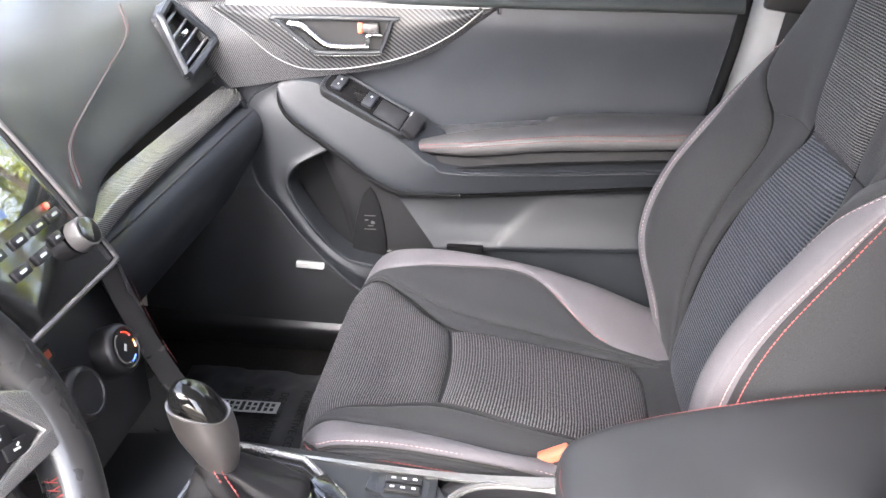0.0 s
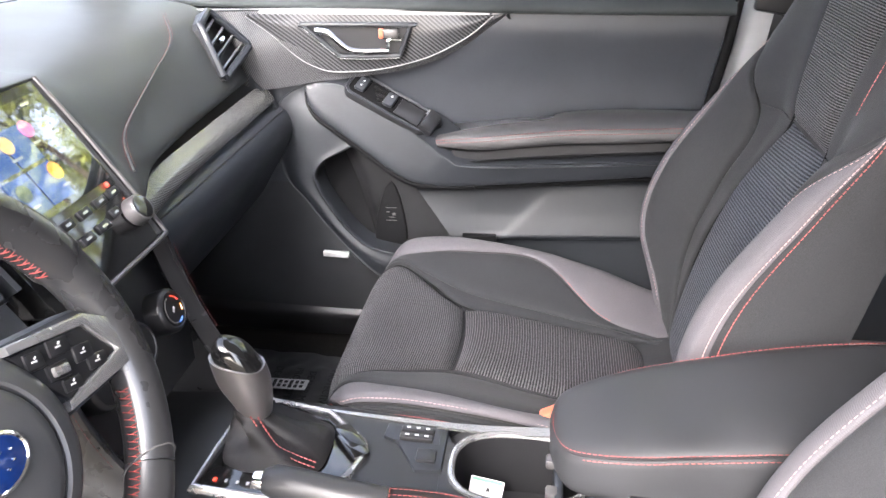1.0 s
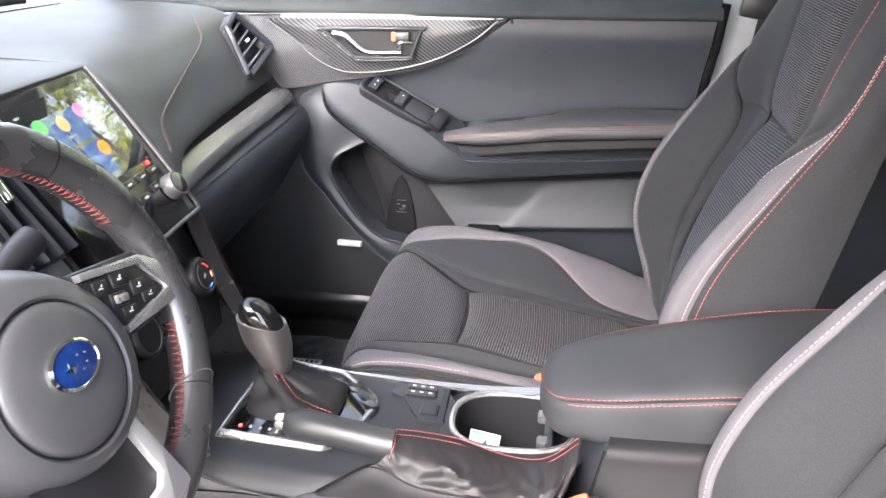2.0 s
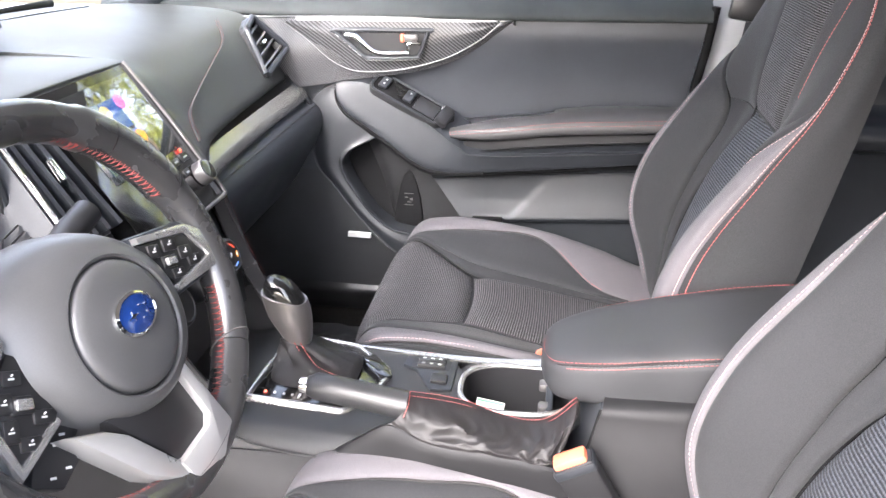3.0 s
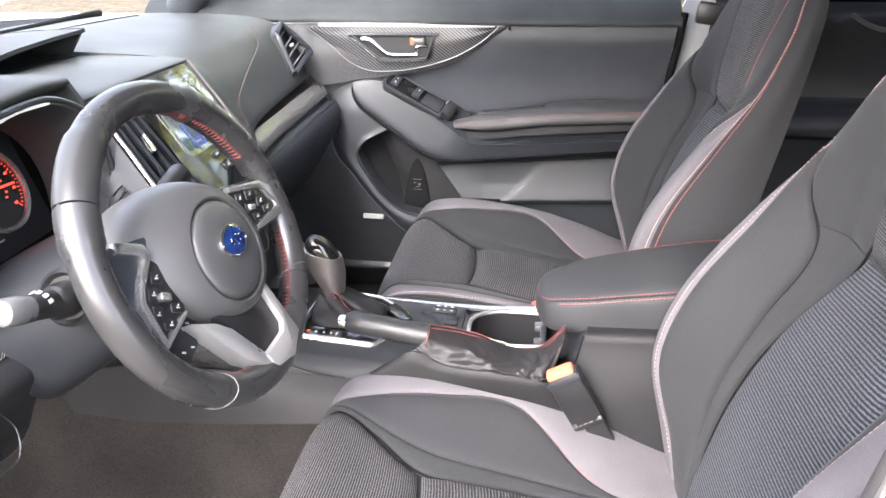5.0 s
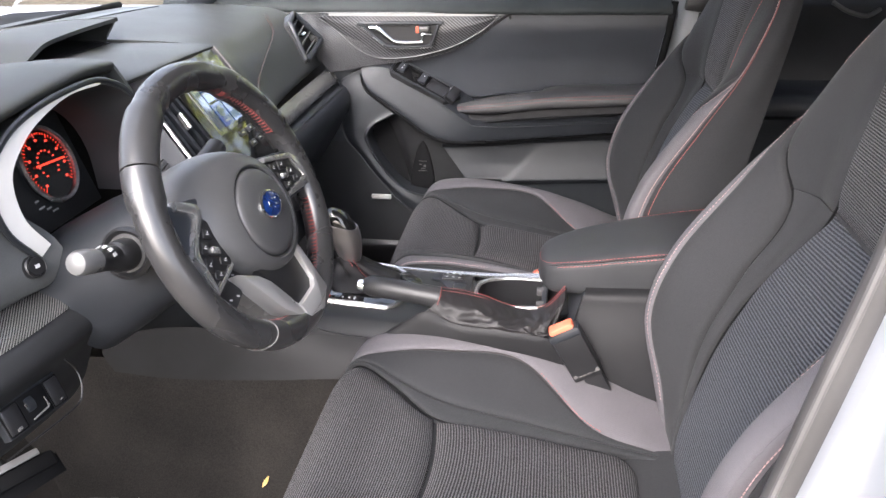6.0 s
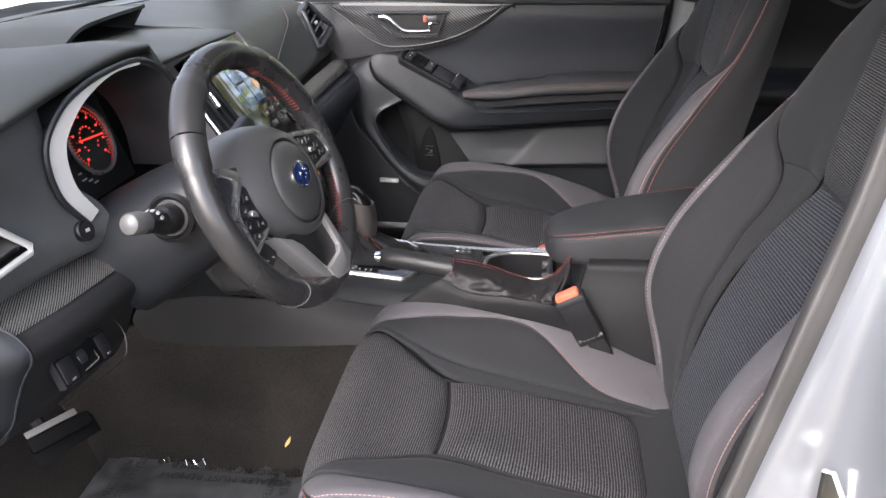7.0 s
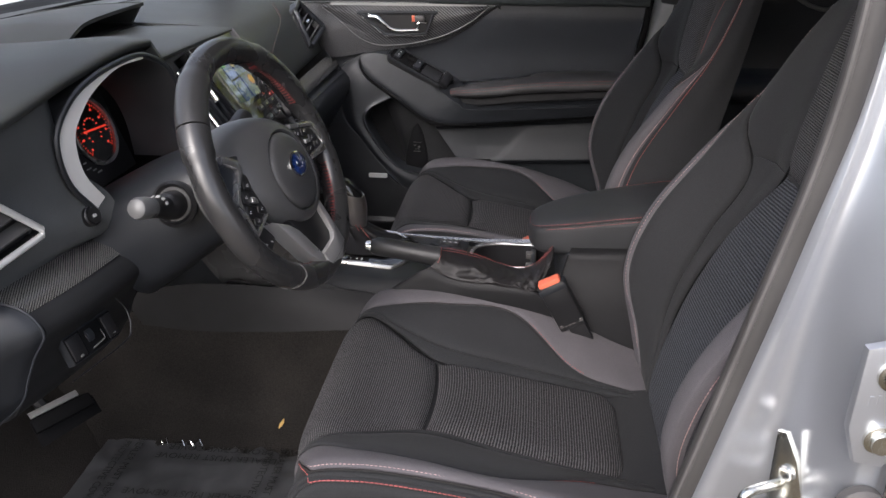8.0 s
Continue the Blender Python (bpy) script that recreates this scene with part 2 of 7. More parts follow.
HUB = mat("hub_plastic", (0.0570, 0.0568, 0.0580), 0.40, grain=0.14, scale=900, var=0.12, speck=0.3)
VINYL = mat("black_vinyl", (0.0115, 0.0105, 0.0110), 0.55, spec=0.34, grain=0.12, scale=500, var=0.2)
CLOTH = mat("black_cloth", (0.0205, 0.0210, 0.0225), 0.85, spec=0.2, grain=0.35, scale=1100, var=0.34, sheen=0.05, speck=0.75)
CLOTH_GREY = pattern(mat("grey_cloth", (0.0880, 0.0820, 0.0890), 0.8, spec=0.25, var=0.22, sheen=0.03, speck=0.6, scale=1100), "weave", 260, (0.056, 0.053, 0.058), 0.2, amount=0.6)
CLOTH_RIB = pattern(mat("ribbed_cloth", (0.0105, 0.0105, 0.0112), 0.8, spec=0.2, var=0.2, sheen=0.03), "rib", 80, (0.112, 0.108, 0.114), 1.6, angle=math.pi / 2, amount=0.85)
CLOTH_FINE = pattern(mat("fine_ribbed_cloth", (0.0105, 0.0105, 0.0112), 0.8, spec=0.2, var=0.2, sheen=0.03), "rib", 98, (0.130, 0.126, 0.132), 1.3, angle=math.pi / 2, amount=0.85)
CLOTH_BACK = pattern(mat("back_ribbed_cloth", (0.0120, 0.0134, 0.0175), 0.8, spec=0.2, var=0.2, sheen=0.03), "rib", 72, (0.092, 0.098, 0.114), 1.3, angle=math.pi / 2 + 0.06, amount=0.85)
CARBON = pattern(mat("carbon_trim", (0.010, 0.010, 0.011), 0.34, var=0.1, spec=0.3, coat=0.15), "plain", 125, (0.115, 0.115, 0.120), 0.08, angle=0.7, amount=0.7)
STRIPED = pattern(mat("striped_trim", (0.014, 0.014, 0.014), 0.26, var=0.1, coat=0.6), "plain", 125, (0.170, 0.168, 0.158), 0.12, angle=1.0, amount=0.95)
SCREEN = mat("screen_glass", (0.004, 0.005, 0.006), 0.03, var=0.1, spec=0.8, coat=0.7)
SCREEN.node_tree.nodes["Principled BSDF"].inputs["IOR"].default_value = 2.0
SILVER = mat("satin_silver", (0.42, 0.415, 0.41), 0.27, metal=0.8, var=0.05)
FRAME = mat("bright_silver", (0.72, 0.71, 0.69), 0.32, metal=0.25, var=0.05)
TRIM_SILVER = mat("trim_silver", (0.20, 0.20, 0.198), 0.38, metal=0.7, var=0.08)
BLADE = mat("blade_silver", (0.50, 0.495, 0.49), 0.30, metal=0.68, var=0.05)
CHROME = mat("chrome", (0.82, 0.82, 0.80), 0.10, metal=1.0, var=0.04)
GUNMETAL = mat("dark_metallic", (0.11, 0.105, 0.105), 0.34, metal=0.45, var=0.08)
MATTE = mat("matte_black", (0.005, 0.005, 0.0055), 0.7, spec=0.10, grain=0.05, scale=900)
PIANO = mat("gloss_black", (0.008, 0.008, 0.008), 0.06, var=0.1, coat=0.6)
THREAD = mat("red_thread", (0.3300, 0.0840, 0.0780), 0.8, var=0.3)
THREAD_DULL = mat("dull_red_thread", (0.2250, 0.0540, 0.0510), 0.8, var=0.3)
THREAD_DEEP = mat("deep_red_thread", (0.13, 0.035, 0.034), 0.8, var=0.25)
THREAD_DARK = mat("dark_thread", (0.012, 0.010, 0.010), 0.8, var=0.2)
THREAD_PALE = mat("pale_thread", (0.3900, 0.2550, 0.2475), 0.75, var=0.15)
WHEEL_THREAD = mat("wheel_thread", (0.24, 0.040, 0.035), 0.75, var=0.25)
CARPET = mat("carpet", (0.0115, 0.0110, 0.0110), 0.97, spec=0.12, grain=2.5, scale=420, var=0.6, blotch=11, tint=(0.029, 0.026, 0.0235), speck=0.6)
RUBBER = mat("rubber", (0.0720, 0.0688, 0.0672), 0.62, grain=0.1, scale=700, var=0.2)
PAINT = mat("silver_paint", (0.45, 0.47, 0.505), 0.31, metal=0.7, var=0.02, blotch=3, coat=0.25)
# dark copy of the trim plastic: shade on door-facing sides, put into the colour
SHADED_SIDE = mat("console_side_plastic", (0.0100, 0.0100, 0.0108), 0.52, grain=0.12, scale=900, var=0.2, spec=0.18)
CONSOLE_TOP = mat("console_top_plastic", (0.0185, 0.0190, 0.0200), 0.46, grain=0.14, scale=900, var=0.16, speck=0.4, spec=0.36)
STEEL = mat("zinc_steel", (0.62, 0.62, 0.58), 0.26, metal=1.0, var=0.12, grain=0.05, scale=300)
SHEETING = mat("protective_film", (0.0400, 0.0410, 0.0435), 0.32, var=0.18, grain=0.5, scale=60)
INK = mat("black_ink", (0.006, 0.006, 0.006), 0.5)
WHITE_INK = mat("white_ink", (0.46, 0.46, 0.455), 0.5)
ORANGE = mat("orange_plastic", (0.62, 0.13, 0.07), 0.42, var=0.1)
PAPER = mat("paper", (0.78, 0.79, 0.76), 0.6, var=0.05)
GREEN = mat("green_print", (0.10, 0.33, 0.16), 0.6)
HEADLINER = mat("headliner", (0.45, 0.44, 0.42), 0.9, grain=0.2, scale=1200, var=0.06)
GLASS = clear("glass")
BLUE = mat("blue_enamel", (0.006, 0.022, 0.105), 0.15, coat=0.9, var=0.25, blotch=60)
RED_LIT = glow("red_light", (1.0, 0.06, 0.03), 0.30)
GROUND = mat("leaf_litter", (0.060, 0.050, 0.035), 0.95, spec=0.1, grain=8, scale=14, var=0.5, blotch=5, tint=(0.17, 0.138, 0.092), speck=0.55)
BARK = mat("bark", (0.10, 0.08, 0.06), 0.9, grain=6, scale=30, var=0.3)
LEAF = mat("leaves", (0.26, 0.33, 0.045), 0.45, var=0.4, blotch=2, tint=(0.60, 0.62, 0.14))

# ---------- setting: ground, car shell, floor ----------
bm = bmesh.new()
bmesh.ops.create_grid(bm, x_segments=60, y_segments=60, size=400, matrix=pose(0, 0, -0.22))
for v in bm.verts:
    d = math.hypot(v.co.x, v.co.y)
    v.co.z += 0.0 if d < 8 else 0.25 * noise.noise(v.co * 0.05)
tagged(part("ground", bm, GROUND), "dry ground with pale leaf litter and grass", "ground", kind="structure")

# floor pan with carpet, rising to the toe board in front
prof = [(1.9, 0.30), (1.35, 0.29), (1.22, 0.16), (0.9, 0.145), (0.3, 0.145), (-0.2, 0.145), (-0.42, 0.155), (-0.58, 0.25), (-0.72, 0.42), (-0.76, 0.60)]
g = [[(x, y, z + (0.10 * max(0, 1 - abs(y) / 0.17) ** 0.6 if z < 0.4 else 0)) for x, z in cr(prof, 44)] for y in np.linspace(-0.72, 0.72, 33)]
tagged(part("floor", sheet(g, 0.02), CARPET), "worn dark grey-brown carpet on the car's floor", "floor", kind="structure")

# roof, windscreen, side glass, rear end
roof = [[(x, y, 1.27 - 0.05 * (y / 0.6) ** 2 - 0.05 * ((x - 0.75) / 0.9) ** 2) for x in np.linspace(-0.10, 1.75, 14)] for y in np.linspace(-0.60, 0.60, 9)]
tagged(part("roof", sheet(roof, 0.03, face=(0.8, 0, 0)), HEADLINER), "pale grey headliner under the car's roof", "roof", kind="structure")
ws = [[(-0.98 + 0.86 * s - 0.10 * (1 - (2 * a - 1) ** 2) * (1 - s), (2 * a - 1) * (0.70 - 0.12 * s), 0.79 + 0.44 * s) for a in np.linspace(0, 1, 13)] for s in np.linspace(0, 1, 9)]
scr = tagged(part("window_1", sheet(ws, 0.005), GLASS), "clear sloping windscreen", "windscreen", kind="structure")
scr.visible_shadow = False
side = [[(-0.45 + 1.05 * a + 0.15 * s, 0.775 - 0.14 * s, 0.81 + 0.37 * s) for a in np.linspace(0, 1, 5)] for s in np.linspace(0, 1, 5)]
win = tagged(part("window_2", sheet(side, 0.004), GLASS), "clear glass of the passenger door", "window", kind="structure")
win.visible_shadow = False
# opaque panels added in the rear side windows to keep the rear dark
DARK_PANE = mat("tinted_glass", (0.004, 0.0045, 0.005), 0.05, var=0.05, spec=0.6)
for nm, sg in (("window_3", 1), ("window_4", -1)):
    dark = [[(0.70 + 1.05 * a + 0.10 * s, sg * (0.79 - 0.15 * s), 0.80 + 0.42 * s) for a in np.linspace(0, 1, 5)] for s in np.linspace(0, 1, 5)]
    tagged(part(nm, sheet(dark, 0.004, face=(1.2, 0, 0.9)), DARK_PANE), "opaque dark panel added in the rear side window to block daylight", "window", kind="structure")
for sgn, nm in ((1, "wall_right"), (-1, "wall_left")):
    if sgn > 0:
        gs = [[(x, 0.80, z) for x in (-1.7, -0.8, 0.6, 1.2, 2.0)] for z in (-0.02, 0.3, 0.6, 0.785)]
    else:
        gs = [[(x, -0.86, z) for x in (-1.7, -1.2, -0.85, -0.62)] for z in (-0.02, 0.3, 0.6, 0.74)]
    tagged(part(nm, sheet(gs, 0.02, face=(0, 9 * sgn, 0.4)), PAINT), "silver painted side of the car", "car body", kind="structure")
rr = [[(1.75 + 0.15 * (1 - s), y, 0.30 + 0.93 * s) for y in np.linspace(-0.72, 0.72, 5)] for s in np.linspace(0, 0.97, 5)]
tagged(part("wall_rear", sheet(rr, 0.03), PLASTIC), "dark trim closing the rear of the car", "trim", kind="structure")
fw = [[(-0.78, y, z) for y in np.linspace(-0.74, 0.74, 5)] for z in (0.1, 0.4, 0.78)]
tagged(part("wall_front", sheet(fw, 0.03), PLASTIC_DEEP), "black bulkhead behind the dashboard", "trim", kind="structure")
bonnet = [[(-1.75 + 0.80 * s, y, 0.58 + 0.20 * s ** 0.6 - 0.05 * (y / 0.7) ** 2) for y in np.linspace(-0.75, 0.75, 9)] for s in np.linspace(0, 1, 9)]
tagged(part("bonnet", sheet(bonnet, 0.02), PAINT), "silver painted bonnet in front of the windscreen", "bonnet", kind="structure")
cowl = [[(-1.0 + 0.24 * s, y, 0.775 + 0.012 * s) for y in np.linspace(-0.72, 0.72, 9)] for s in np.linspace(0, 1, 4)]
tagged(part("cowl", sheet(cowl, 0.02), MATTE), "black plastic cowl at the windscreen's foot", "trim", kind="structure")
wseal = cr([(-0.700, -0.72, 0.796), (-0.700, -0.3, 0.801), (-0.699, 0.10, 0.802), (-0.697, 0.45, 0.800), (-0.702, 0.64, 0.798), (-0.722, 0.735, 0.793)], 40)
tagged(part("windscreen_seal", tube(wseal, 0.0085, 10), MATTE), "black seal along the windscreen's lower edge", "seal", kind="structure")
# roof pillars of the passenger side and the driver's front pillar
for nm, y0, y1, xa, xb in (("pillar_front_right", 0.745, 0.60, -0.52, -0.10), ("pillar_front_left", -0.735, -0.60, -0.92, -0.10)):
    path = cr([(xa, y0, 0.80), ((xa + xb) / 2 - 0.02, (y0 + y1) / 2, 1.03), (xb, y1, 1.23)], 12)
    tagged(part(nm, tube(path, 0.04, 10), PLASTIC), "dark grey trim on the front roof pillar", "pillar", kind="structure")

# passenger side centre pillar with its belt
px = lambda z: 0.585 + 0.18 * (z - 0.60)
g = net([[(px(z) + dx, y, z) for z in (0.14, 0.3, 0.5, 0.7, 0.85, 1.0, 1.2)] for dx, y in ((-0.02, 0.79), (0.0, 0.755), (0.02, 0.735), (0.09, 0.725), (0.14, 0.74), (0.16, 0.78))], 20, 14)
tagged(part("pillar_right", sheet(g, 0.01), mat("pillar_trim", (0.2080, 0.2112, 0.2208), 0.6, grain=0.1, scale=900, var=0.1)), "grey plastic trim on the centre pillar", "pillar", kind="structure")
belt = thing("seat_belt", (0.66, 0.70, 0.3), "grey woven seat belt hanging on the centre pillar", "seat belt")
path = [(0.625, 0.722, 0.25), (0.64, 0.716, 0.5), (0.665, 0.712, 0.72), (0.70, 0.705, 1.0)]
g = net([[(x - 0.022, y, z) for x, y, z in path], [(x + 0.022, y - 0.002, z) for x, y, z in path]], 16, 3)
part("webbing", sheet(g, 0.0015), CLOTH, belt)
part("belt_guide", block(pose(0.655, 0.715, 0.80, 0, 8, 0), 0.07, 0.02, 0.045, 0.006), PLASTIC_DEEP, belt, "black plastic belt guide")
# passenger side rear door
rdoor = thing("rear_car_door", (1.0, 0.76, 0.2), "closed rear car door with dark grey trim panel", "car door")
g = net([[(x, y, z) for x in (0.76, 0.95, 1.15, 1.3)] for y, z in ((0.765, 0.82), (0.725, 0.80), (0.72, 0.775), (0.735, 0.70), (0.735, 0.62), (0.66, 0.60), (0.655, 0.56), (0.71, 0.53), (0.72, 0.35), (0.70, 0.2))], 8, 30)
part("door_panel", sheet(g, 0.01), PLASTIC, rdoor)
part("door_handle", tube(cr([(0.93, 0.715, 0.80), (0.96, 0.70, 0.782), (1.0, 0.70, 0.772), (1.03, 0.712, 0.785)], 10), 0.005, 8), TRIM_SILVER, rdoor, "dull silver inner door handle")
# rear bench
bench = thing("rear_bench", (1.35, 0, 0.3), "black cloth rear bench seat in shade", "seat")
g = net([[(x, y, z) for y in (-0.62, -0.3, 0, 0.3, 0.62)] for x, z in ((1.12, 0.2), (1.09, 0.36), (1.14, 0.43), (1.35, 0.39), (1.52, 0.37))], 16, 16)
part("cushion", sheet(g, 0.05, 0.01), CLOTH, bench)
g = net([[(x, y, z) for y in (-0.62, -0.3, 0, 0.3, 0.62)] for x, z in ((1.52, 0.36), (1.56, 0.5), (1.62, 0.7), (1.68, 0.88), (1.74, 0.89))], 16, 16)
part("backrest", sheet(g, 0.05, 0.01), CLOTH, bench)

# ---------- front seats ----------
def car_seat(SY, lean, high, label):
    """A front seat about the line y = SY; lean shifts its backrest to the rear, low and high; high lifts its cushion."""
    seat = thing("front_seat", (0.28, SY, 0.145), label, "seat", "front seats")
    SPINE = cr([(0.075, 0.20), (0.034, 0.28), (0.030, 0.345), (0.060, 0.374), (0.12, 0.360), (0.192, 0.347), (0.30, 0.324), (0.40, 0.303), (0.48, 0.291), (0.55, 0.285)], 90)
    RISE = cr([(0,), (0,), (0,), (0.014,), (0.040,), (0.050,), (0.056,), (0.049,), (0.030,), (0.018,)], 90)[:, 0]

    def ramp(v, lo, hi):
        s = min(1, max(0, (v - lo) / (hi - lo)))
        return s * s * (3 - 2 * s)

    def cush(i, c):
        """A point of the cushion: i from 0 (foot of its nose) to 9 (rear), c metres from its middle."""
        k = i * 10
        x, z = (np.interp(k, range(91), SPINE[:, 0]), np.interp(k, range(91), SPINE[:, 1]))
        h = np.interp(k, range(91), RISE)
        a = abs(c)
        s = min(1, max(0, (a - 0.10) / 0.135))
        z += h * (0.7 * s + 0.3 * s * s * (3 - 2 * s))
        o = max(0, a - 0.232) / 0.028
        z -= 0.018 * o ** 2 if i > 1.5 else 0
        x += 0.02 * o ** 2 * max(0, 1 - i / 3.5) + 0.02 * (a / 0.25) ** 4 * max(0, 1 - i / 4)
        return (x, SY + c, z + high * ramp(i, 2, 3.5))

    def strip(fn, i0, i1, lo, hi, n, m):
        """A grid on a surface fn(i, c) for i from i0 to i1, between the borders lo(i) and hi(i)."""
        close = lambda k: [0, 0.012, 0.03, 0.055] + list(np.linspace(0.09, 0.91, k - 5)) + [0.945, 0.97, 0.988, 1]
        return [[fn(i, lo(i) + (hi(i) - lo(i)) * a) for a in close(m)] for i in [i0 + (i1 - i0) * b for b in close(n)]]

    def table(*v):
        fine = cr([(q,) for q in v], 90)[:, 0]
        return lambda i: float(np.interp(i * 10, range(91), fine))

    def welt(fn, i0, i1, edge, lift=(0, 0, 0.0)):
        """A thin sewn seam along a border."""
        return tube([np.array(fn(i, edge(i))) + np.array(lift) for i in np.linspace(i0, i1, 60)], 0.0016, 6)

    INS = table(0.178, 0.178, 0.178, 0.170, 0.136, 0.093, 0.098, 0.102, 0.104, 0.104)
    BAND_ = table(0.186, 0.186, 0.186, 0.188, 0.201, 0.211, 0.218, 0.140, 0.122, 0.116)
    FOLD_ = table(0.180, 0.180, 0.180, 0.176, 0.148, 0.125, 0.121, 0.119, 0.114, 0.112)
    FOLD = lambda i, s: max(FOLD_(i), INS(i) + 0.0015) if s > 0 else INS(i) + 0.004
    BAND = lambda i: max(BAND_(i), FOLD(i, 1) + 0.0015)
    OUT = table(0.238, 0.242, 0.246, 0.249, 0.251, 0.252, 0.252, 0.254, 0.256, 0.256)
    # the band ends on a sewn line, which on the door side turns inwards over the nose
    LINE = lambda i, s: OUT(i) - 0.001 if s > 0 else min(OUT(i) - 0.007, max(BAND(i) + 0.002, float(np.interp(i, (2.2, 2.45, 2.7, 3.0, 3.4, 9.0), (0.186, 0.200, 0.222, 0.240, 0.2495, 0.30)))))
    UP, FRONT = (0.3, SY, 3), (-3, SY, 0.9)
    ROUND = lambda i: 1 - 0.42 * (1 - math.sqrt(max(0.0, 1 - min(1, max(0, (i - 7.25) / 0.60)) ** 2)))
    # transverse seam bows towards the nose at its ends
    bow = lambda i, c: i - 0.10 * (abs(c) / 0.10) ** 2 * ramp(i, 3.2, 4.9) * (1 - ramp(i, 5.0, 6.6))
    part("front_insert", sheet(strip(lambda i, c: cush(bow(i, c), c), 0.6, 4.97, lambda i: -INS(i), INS, 48, 26), 0.012, 0.015, UP, crisp=11), CLOTH_FINE, seat, "grey and black ribbed cloth insert")
    part("rear_insert", sheet(strip(lambda i, c: cush(bow(i, c), c), 5.03, 7.85, lambda i: -INS(i) * ROUND(i), lambda i: INS(i) * ROUND(i), 44, 24), 0.014, 0.018, UP, crisp=12), CLOTH_RIB, seat, "grey and black ribbed cloth insert")
    under = lambda i, c: (cush(i, c)[0], cush(i, c)[1], cush(i, c)[2] - 0.012 * (1 - ramp(i, 7.3, 7.95)) + 0.010 * ramp(i, 7.9, 8.8) - 0.004 * (abs(c) / (INS(i) + 0.02)) ** 6)
    part("rear_panel", sheet(strip(under, 7.0, 9.0, lambda i: -INS(i) - 0.020, lambda i: INS(i) + 0.020, 28, 24), 0.01, 0.0, UP), CLOTH, seat)
    part("seam_tape", sheet(strip(lambda i, c: tuple(np.array(cush(bow(i, c), c)) - (0, 0, 0.010)), 4.7, 5.3, lambda i: -INS(i), INS, 10, 16), 0.004, 0.0, UP), CLOTH, seat)
    for s in (1, -1):
        part("cushion_side", sheet(strip(cush, 0.6, 8.7, lambda i: s * (INS(i) + 0.0005), lambda i: s * FOLD(i, s), 60, 12), 0.012, 0.006, UP, crisp=7), CLOTH, seat)
        part("cushion_bolster", sheet(strip(cush, 0.6, 8.7, lambda i: s * (FOLD(i, s) + 0.0005), lambda i: s * BAND(i), 60, 14), 0.012, 0.007, UP, crisp=9), CLOTH, seat)
        part("bolster_band", sheet(strip(cush, 0.6, 8.8, lambda i: s * (BAND(i) + 0.0005), lambda i: s * LINE(i, s), 60, 12), 0.012, 0.006, UP, crisp=8), CLOTH_GREY, seat, "light grey woven band")
        part("nose_corner", sheet(strip(cush, 0.6, 8.8, lambda i: s * (LINE(i, s) + 0.0004), lambda i: s * OUT(i), 60, 10), 0.010, 0.0, UP), CLOTH, seat)
        part("seam", welt(cush, 2.2, 8.2, lambda i: s * (BAND(i) + 0.0005), (0, 0, -0.0012)), THREAD_DARK, seat)
        part("seam", welt(cush, 0.8, 7.3, lambda i: s * (INS(i) + 0.0005), (0, 0, -0.0036)), MATTE, seat)
        if s > 0:
            part("seam", welt(cush, 2.2, 8.2, lambda i: FOLD(i, 1) + 0.0002, (0, 0, -0.0028)), MATTE, seat)
        row = [np.array(cush(i, s * (BAND(i) + 0.0035))) + (0, 0, 0.0016) for i in np.linspace(5.8, 7.2, 50)]
        part("stitching", stitches(row, 0.005, 0.0036, 0.0005), THREAD_DULL, seat, "dull red stitching")
        edge = [np.array(cush(i, s * OUT(i))) for i in np.linspace(0.6, 8.8, 50)]
        down = lambda d, out: [np.array((p[0] + 0.12 * d * ramp(4 - k / 5.5, 0, 4), p[1] + s * out, max(0.205, p[2] - d))) for k, p in enumerate(edge)]
        lip = 0.0365 if s > 0 else 0.003
        part("side_band", sheet(net([edge, down(lip * 0.3, 0.005), down(lip * 0.7, 0.006), down(lip, 0.004)], 50, 8), 0.008, 0.003, face=(0.3, SY + s * 3, 0.5)), CLOTH_GREY if s > 0 else CLOTH, seat)
        part("skirt", sheet(net([down(lip + 0.0005, 0.004), down(lip + 0.006, 0.009), down(lip + 0.025, 0.010), down(0.14, 0.004)], 50, 10), 0.008, face=(0.3, SY + s * 3, 0.5)), CLOTH, seat)

        def sewn(i, d):
            """A point d beyond the band's sewn line, round the edge of the cushion."""
            c, over = LINE(i, s) + d, LINE(i, s) + d - OUT(i)
            q = np.array(cush(i, s * min(c, OUT(i)))) + (0, 0, 0.0030)
            return q if over < 0 else q + (0, s * min(0.0125, 0.0085 + 0.9 * over), -over - 0.001)

        if s < 0:
            span = np.linspace(2.25, 8.4, 70)
            part("piping", stitches([sewn(i, -0.003) for i in span], 0.0055, 0.0036, 0.0005), THREAD_PALE, seat, "pale pink stitching")
            part("piping", stitches([sewn(i, 0.0085) for i in span], 0.0058, 0.0050, 0.0007), THREAD, seat, "red stitching")
            part("seam", tube([sewn(i, 0.003) for i in span], 0.0014, 6), THREAD_DARK, seat)
        part("side_cover", block(pose(0.34, SY + s * 0.235, 0.185), 0.46, 0.035, 0.08, 0.012), PLASTIC_HARD, seat, "black plastic side cover")
        part("rail", block(pose(0.30, SY + s * 0.19, 0.150), 0.56, 0.03, 0.022, 0.004), PLASTIC_DEEP, seat)

    BSP = cr([(0.500, 0.275), (0.523, 0.36), (0.551, 0.46), (0.588, 0.56), (0.632, 0.665), (0.652, 0.755), (0.675, 0.845), (0.697, 0.905), (0.725, 0.93), (0.745, 0.925)], 90)
